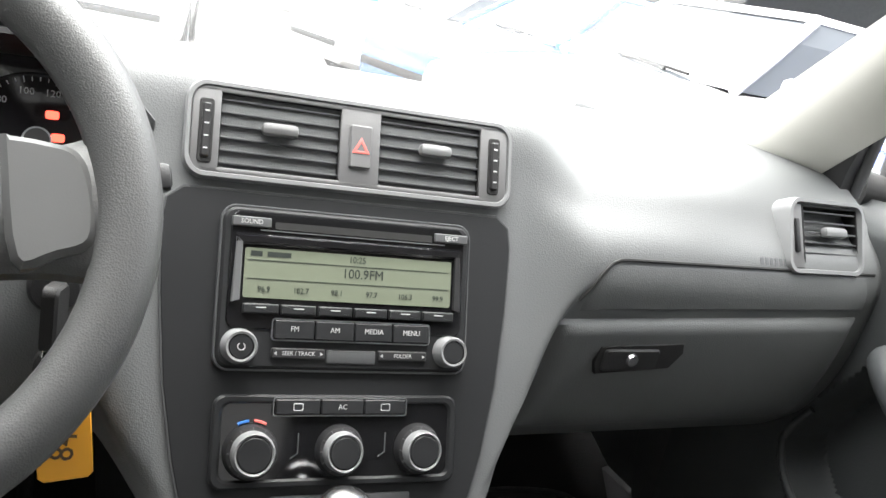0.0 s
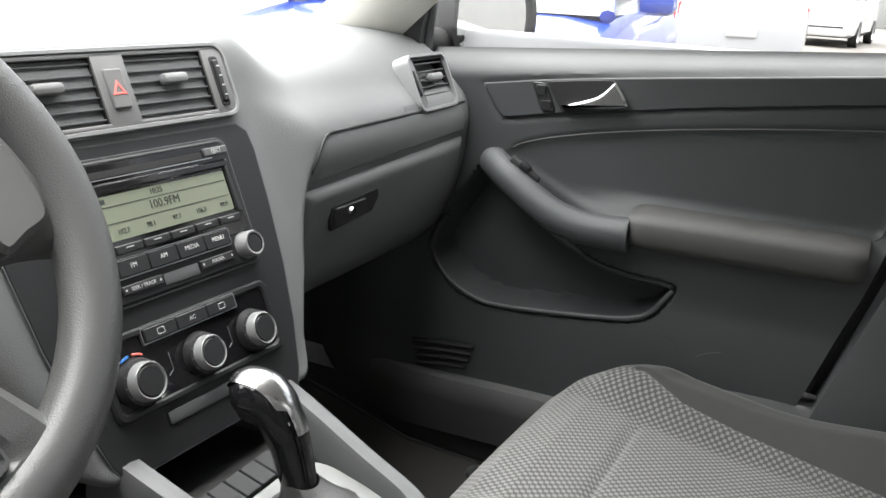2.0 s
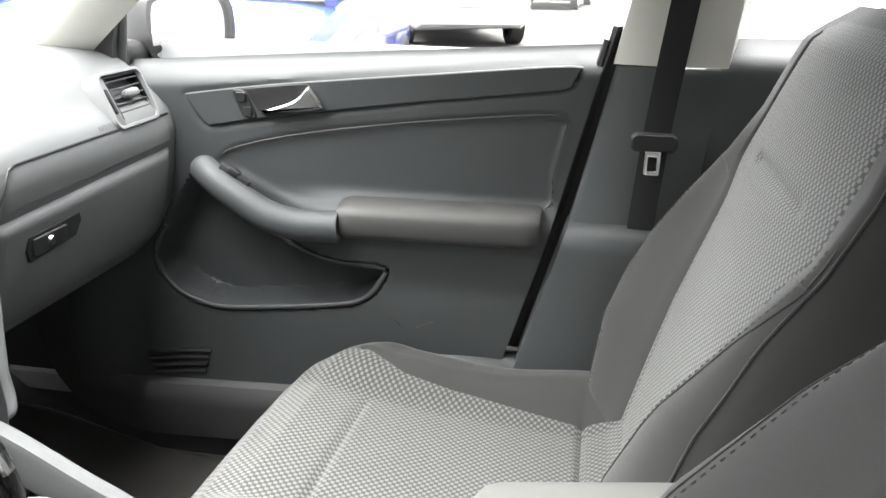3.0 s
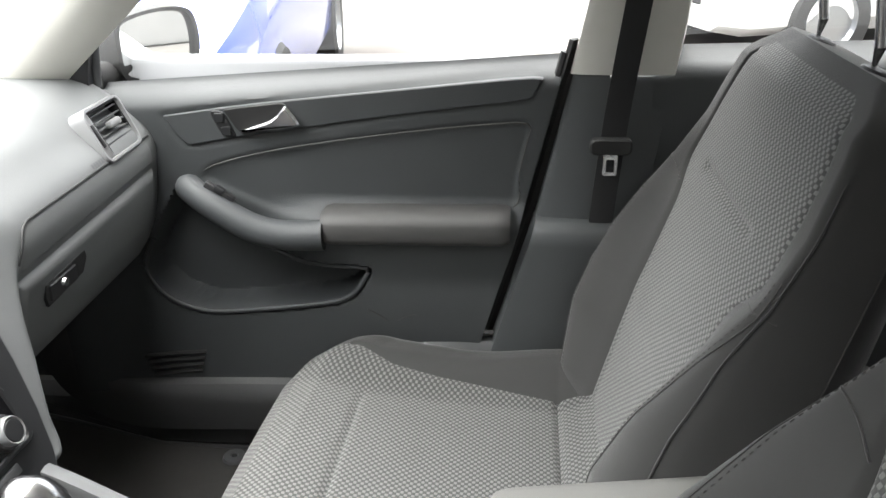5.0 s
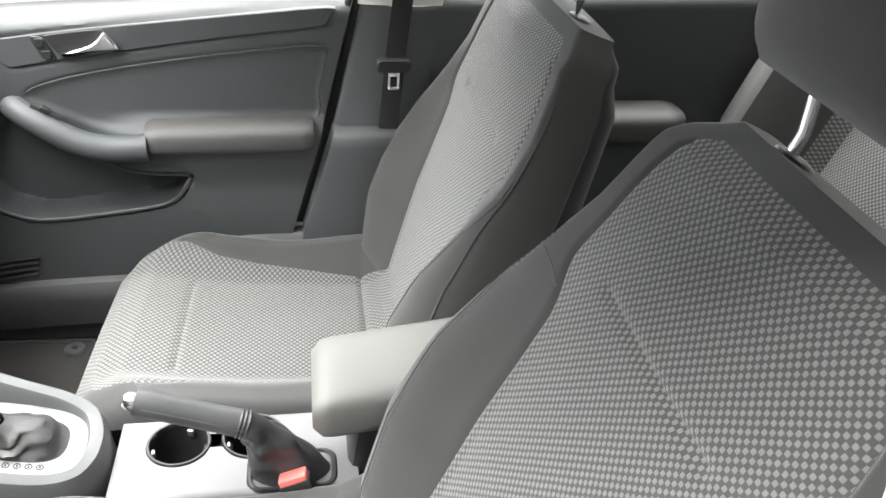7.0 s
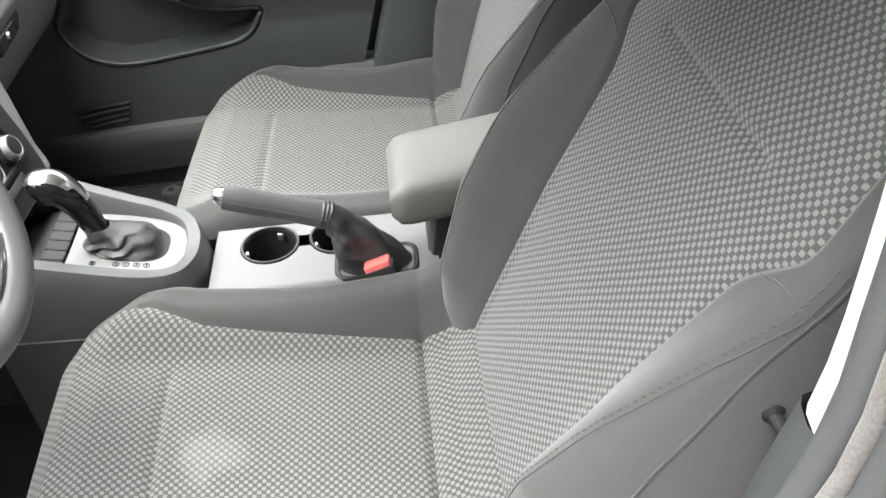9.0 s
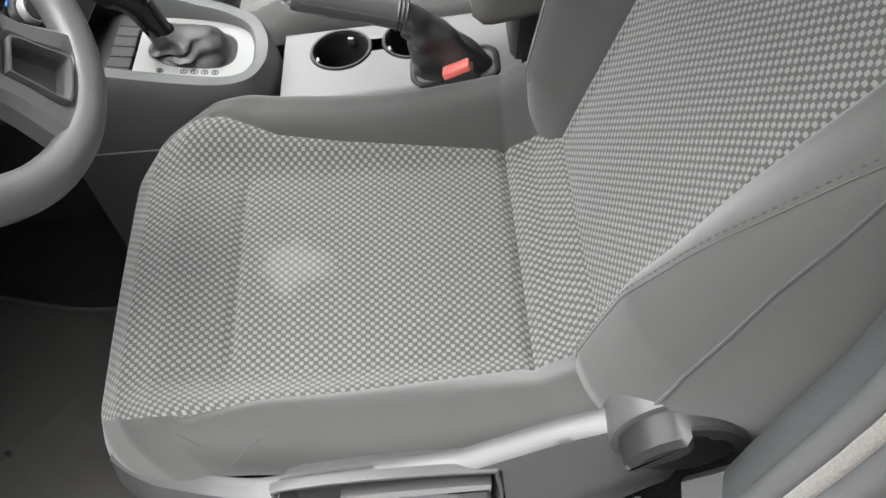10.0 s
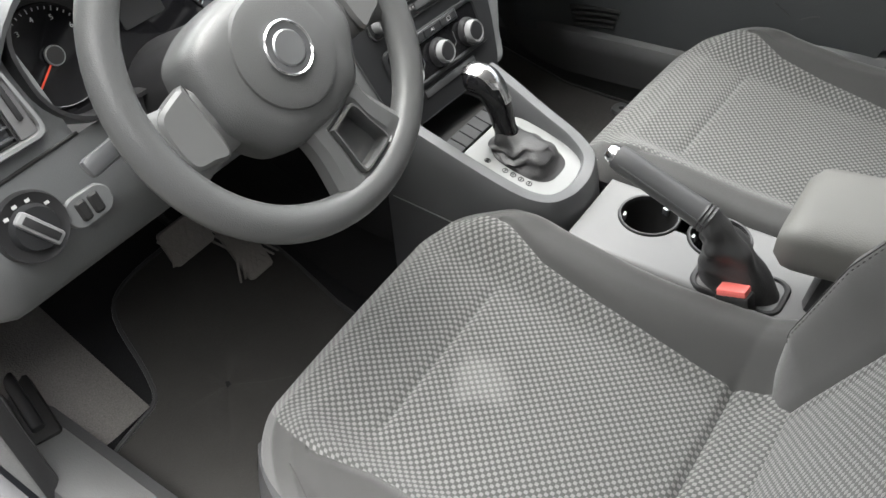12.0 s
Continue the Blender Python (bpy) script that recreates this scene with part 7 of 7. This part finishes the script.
def vehicle(name, m, paint, label, L=4.1, W=1.72, H=1.46, kind_of="hatch"):
    """A parked car in its own frame: nose to +y, on z = 0."""
    th = thing(name, tuple(m.translation), label, "car", "parked cars")
    tall = kind_of in ("van", "pickup")
    hw = W / 2
    bz = 0.95 if not tall else 1.12
    st = [(0.50, 0.78, 0.36, 0.58), (0.485, 0.92, 0.26, 0.70), (0.44, 0.98, 0.22, 0.78), (0.34, 1.0, 0.22, 0.86), (0.22, 1.0, 0.22, bz - 0.02), (0.10, 1.0, 0.22, bz), (-0.15, 1.0, 0.22, bz), (-0.36, 1.0, 0.22, bz + 0.02), (-0.46, 0.97, 0.26, bz - 0.02), (-0.495, 0.90, 0.32, bz - 0.10), (-0.50, 0.80, 0.40, bz - 0.25)]
    rows = []
    for f, w, z0, z1 in st:
        x = hw * w
        rows.append([(sx * a * x, f * L, z0 + (z1 - z0) * b) for sx, a, b in ((-1, 0.85, 0.0), (-1, 0.97, 0.12), (-1, 1.0, 0.45), (-1, 0.985, 0.80), (-1, 0.93, 0.97), (-1, 0.70, 1.0), (1, 0.0, 1.02), (1, 0.70, 1.0), (1, 0.93, 0.97), (1, 0.985, 0.80), (1, 1.0, 0.45), (1, 0.97, 0.12), (1, 0.85, 0.0))])
    bm = sheet(np.array(rows), closed=True)
    bmesh.ops.holes_fill(bm, edges=bm.edges[:])
    body = part("body", bend(bm, m), paint, th)
    rear = -0.44 if kind_of in ("hatch", "van") else (-0.12 if kind_of == "pickup" else -0.36)
    roof_f, roof_r = 0.06, (rear + 0.07 if kind_of != "sedan" else rear + 0.14)
    def cab(s, inset, z, f0, f1):
        return [(-hw * s, f0 * L, z), (hw * s, f0 * L, z), (hw * s, f1 * L, z), (-hw * s, f1 * L, z)]
    q = [cab(0.90, 0, bz - 0.02, 0.235, rear), cab(0.80, 0, bz + (H - bz) * 0.62, 0.115, (rear + roof_r) / 2), cab(0.70, 0, H - 0.04, roof_f, roof_r)]
    bm = sheet(np.array(q), closed=True)
    part("glazing", bend(bm, m), CARGLASS, th, "dark window glass", smooth=False)
    a = cab(0.715, 0, H - 0.045, roof_f + 0.008, roof_r - 0.008)
    part("roof", bend(slab([(x, y) for x, y, z in a], H - 0.05, H, 0.04), m), paint, th)
    for s in (-1, 1):
        for (fa, za, fb, zb, sa, sb) in ((0.237, bz - 0.02, roof_f, H - 0.03, 0.905, 0.705), (-0.08, bz - 0.02, -0.09, H - 0.03, 0.91, 0.71), (rear - 0.002, bz - 0.02, roof_r, H - 0.03, 0.905, 0.705)):
            part("pillar", bend(tube([(s * hw * sa, fa * L, za), (s * hw * (sa + sb) / 2 * 1.012, (fa + fb) / 2 * L, (za + zb) / 2), (s * hw * sb, fb * L, zb)], 0.035, 8), m), paint, body)
        part("mirror", bend(box(0.17, 0.09, 0.12, 0.04, (s * (hw + 0.09), 0.17 * L, bz + 0.05)), m), paint, body)
        part("headlight", bend(box(0.34, 0.12, 0.13, 0.05, (s * hw * 0.68, 0.474 * L, 0.66)), m), LAMP, body)
        part("tail_light", bend(box(0.20, 0.08, 0.30, 0.03, (s * hw * 0.80, -0.482 * L, 0.80)), m), REDL, body)
        part("wiper", bend(tube([(s * 0.10 - 0.3, 0.232 * L, bz + 0.015), (s * 0.10 + 0.22, 0.215 * L, bz + 0.045)], 0.010, 6), m), TYRE, body)
        for f in (0.31, -0.31):
            wm = m @ Matrix.Translation((s * (hw - 0.09), f * L, 0.31)) @ Matrix.Rotation(radians(90 * s), 4, "Y")
            w = part("wheel", bend(lathe([(0.20, 0.10), (0.29, 0.105), (0.31, 0.085), (0.31, -0.085), (0.29, -0.10), (0.2, -0.1)], 28), wm), TYRE, th)
            part("rim", bend(lathe([(0.0, 0.075), (0.06, 0.08), (0.19, 0.06), (0.205, 0.10)], 20), wm), SATIN, w)
    part("bumper_bar", bend(box(W * 0.78, 0.08, 0.10, 0.03, (0, 0.492 * L, 0.46)), m), TYRE, body)
    part("number_plate", bend(box(0.38, 0.02, 0.13, 0.004, (0, -0.503 * L, 0.62)), m), WHITE, body)
    if kind_of == "pickup":
        part("cargo_bed", bend(box(W * 0.86, L * 0.30, 0.02, 0.005, (0, -0.31 * L, bz + 0.03)), m), TYRE, body)
    return th


def paint(name, col):
    m, t, b = nodes_of(name)
    b.inputs["Base Color"].default_value = (*col, 1)
    b.inputs["Roughness"].default_value = 0.25
    b.inputs["Coat Weight"].default_value = 0.8
    b.inputs["Coat Roughness"].default_value = 0.04
    return m


BLUE = paint("blue_paint", (0.02, 0.05, 0.32))
WPAINT = paint("white_paint", (0.78, 0.78, 0.78))
GPAINT = paint("grey_paint", (0.40, 0.41, 0.42))
LBLUE = paint("light_blue_paint", (0.05, 0.18, 0.45))
REDP = paint("red_paint", (0.45, 0.04, 0.03))


def park(x, y, heading):
    return pose(x, y, 0, 0, 0, heading)


vehicle("hatchback", park(3.95, 1.45, 97), BLUE, "dark blue hatchback parked alongside")
vehicle("sedan", park(4.2, 4.0, 97), WPAINT, "white sedan in the parked row", L=4.4, kind_of="sedan")
vehicle("hatchback", park(4.5, 6.5, 97), LBLUE, "blue hatchback in the parked row")
vehicle("sedan", park(4.6, 9.0, 97), WPAINT, "white sedan in the parked row", L=4.4, kind_of="sedan")
vehicle("sedan", park(0.4, 9.6, 170), WPAINT, "white sedan facing the camera car", L=4.4, kind_of="sedan")
vehicle("hatchback", park(-2.6, 9.2, 175), GPAINT, "silver hatchback facing the camera car")
vehicle("pickup_truck", park(13.0, 1.9, -70), GPAINT, "grey pickup with its tail to the yard", L=4.6, W=1.75, H=1.6, kind_of="pickup")
vehicle("van", park(24.0, 0.9, 85), WPAINT, "white van across the yard", L=4.8, W=1.9, H=2.1, kind_of="van")
vehicle("van", park(24.5, -2.6, 95), WPAINT, "white van across the yard", L=4.8, W=1.9, H=2.1, kind_of="van")
vehicle("sports_utility_car", park(6.6, -3.6, 20), WPAINT, "white off-roader behind the camera car", L=4.5, W=1.8, H=1.75, kind_of="van")
vehicle("sedan", park(0.9, -9.0, 5), WPAINT, "white sedan behind the camera car", L=4.4, kind_of="sedan")
vehicle("sedan", park(3.4, -9.5, 5), GPAINT, "silver sedan behind the camera car", L=4.4, kind_of="sedan")

# ---- open shed with a blue fence far ahead ----
SHED = Matrix.Translation((12.5, 23.0, 0)) @ Matrix.Rotation(radians(-28), 4, "Z")
sh = thing("open_shed", tuple(SHED.translation), "long open shed with grey back wall and pale roof", "shed")
part("back_wall", bend(box(44, 0.3, 5.2, 0.02, (0, 6.0, 2.6)), SHED), plastic("shed_wall", (0.30, 0.32, 0.34), 0.8, 3, 0.1), sh, "grey back wall")
part("roof", bend(box(46, 9.0, 0.25, 0.03, (0, 2.5, 5.3)), SHED), plastic("shed_roof", (0.65, 0.66, 0.66), 0.7, 3, 0.1), sh, "pale sheet roof")
part("plinth", bend(box(46, 0.6, 0.75, 0.03, (0, -1.2, 0.37)), SHED), plastic("plinth_paint", (0.62, 0.62, 0.62), 0.8, 4, 0.1), sh)
fence = thing("fence", tuple(SHED @ Vector((0, -1.0, 0.7))), "blue sheet fence along the shed", "fence")
FB = plastic("fence_blue", (0.03, 0.22, 0.60), 0.5, 4, 0.1)
for k in range(28):
    part("fence_panel", bend(box(1.5, 0.06, 0.95, 0.01, (-21 + 1.56 * k, -1.0, 1.22)), SHED), FB, fence)
part("rail", bend(box(44, 0.05, 0.06, 0.01, (0, -1.06, 1.74)), SHED), WPAINT, fence)
for k in range(7):
    x = -19 + 6.2 * k
    po = thing("shed_post", tuple(SHED @ Vector((x, -1.6, 0))), "white steel post with two braces", "post", "shed posts")
    part("shaft", bend(tube([(x, -1.6, 0), (x, -1.6, 5.2)], 0.07, 10), SHED), WPAINT, po)
    for s in (-1, 1):
        part("brace", bend(tube([(x, -1.6, 1.9), (x + s * 0.9, -1.6, 0.9)], 0.05, 8), SHED), WPAINT, po)
# added walls: right closes the yard, left and back block low skylight
for nm, sx, sy, x, y in (("yard_wall_right", 0.3, 90, 42, 0), ("light_block_left", 0.3, 24, -2.2, 2.0), ("light_block_back", 46, 0.3, 19, -5.6)):
    # left blocker kept dark so little light bounces into the driver's side
    tone = 0.08 if nm == "light_block_left" else 0.26
    solo(nm, box(sx, sy, 3.2, 0.05, (x, y, 1.6)), plastic(nm + "_paint", (tone, tone, tone * 0.98), 0.85, 2, 0.1), "added plain grey wall closing the yard", "wall", kind="structure")
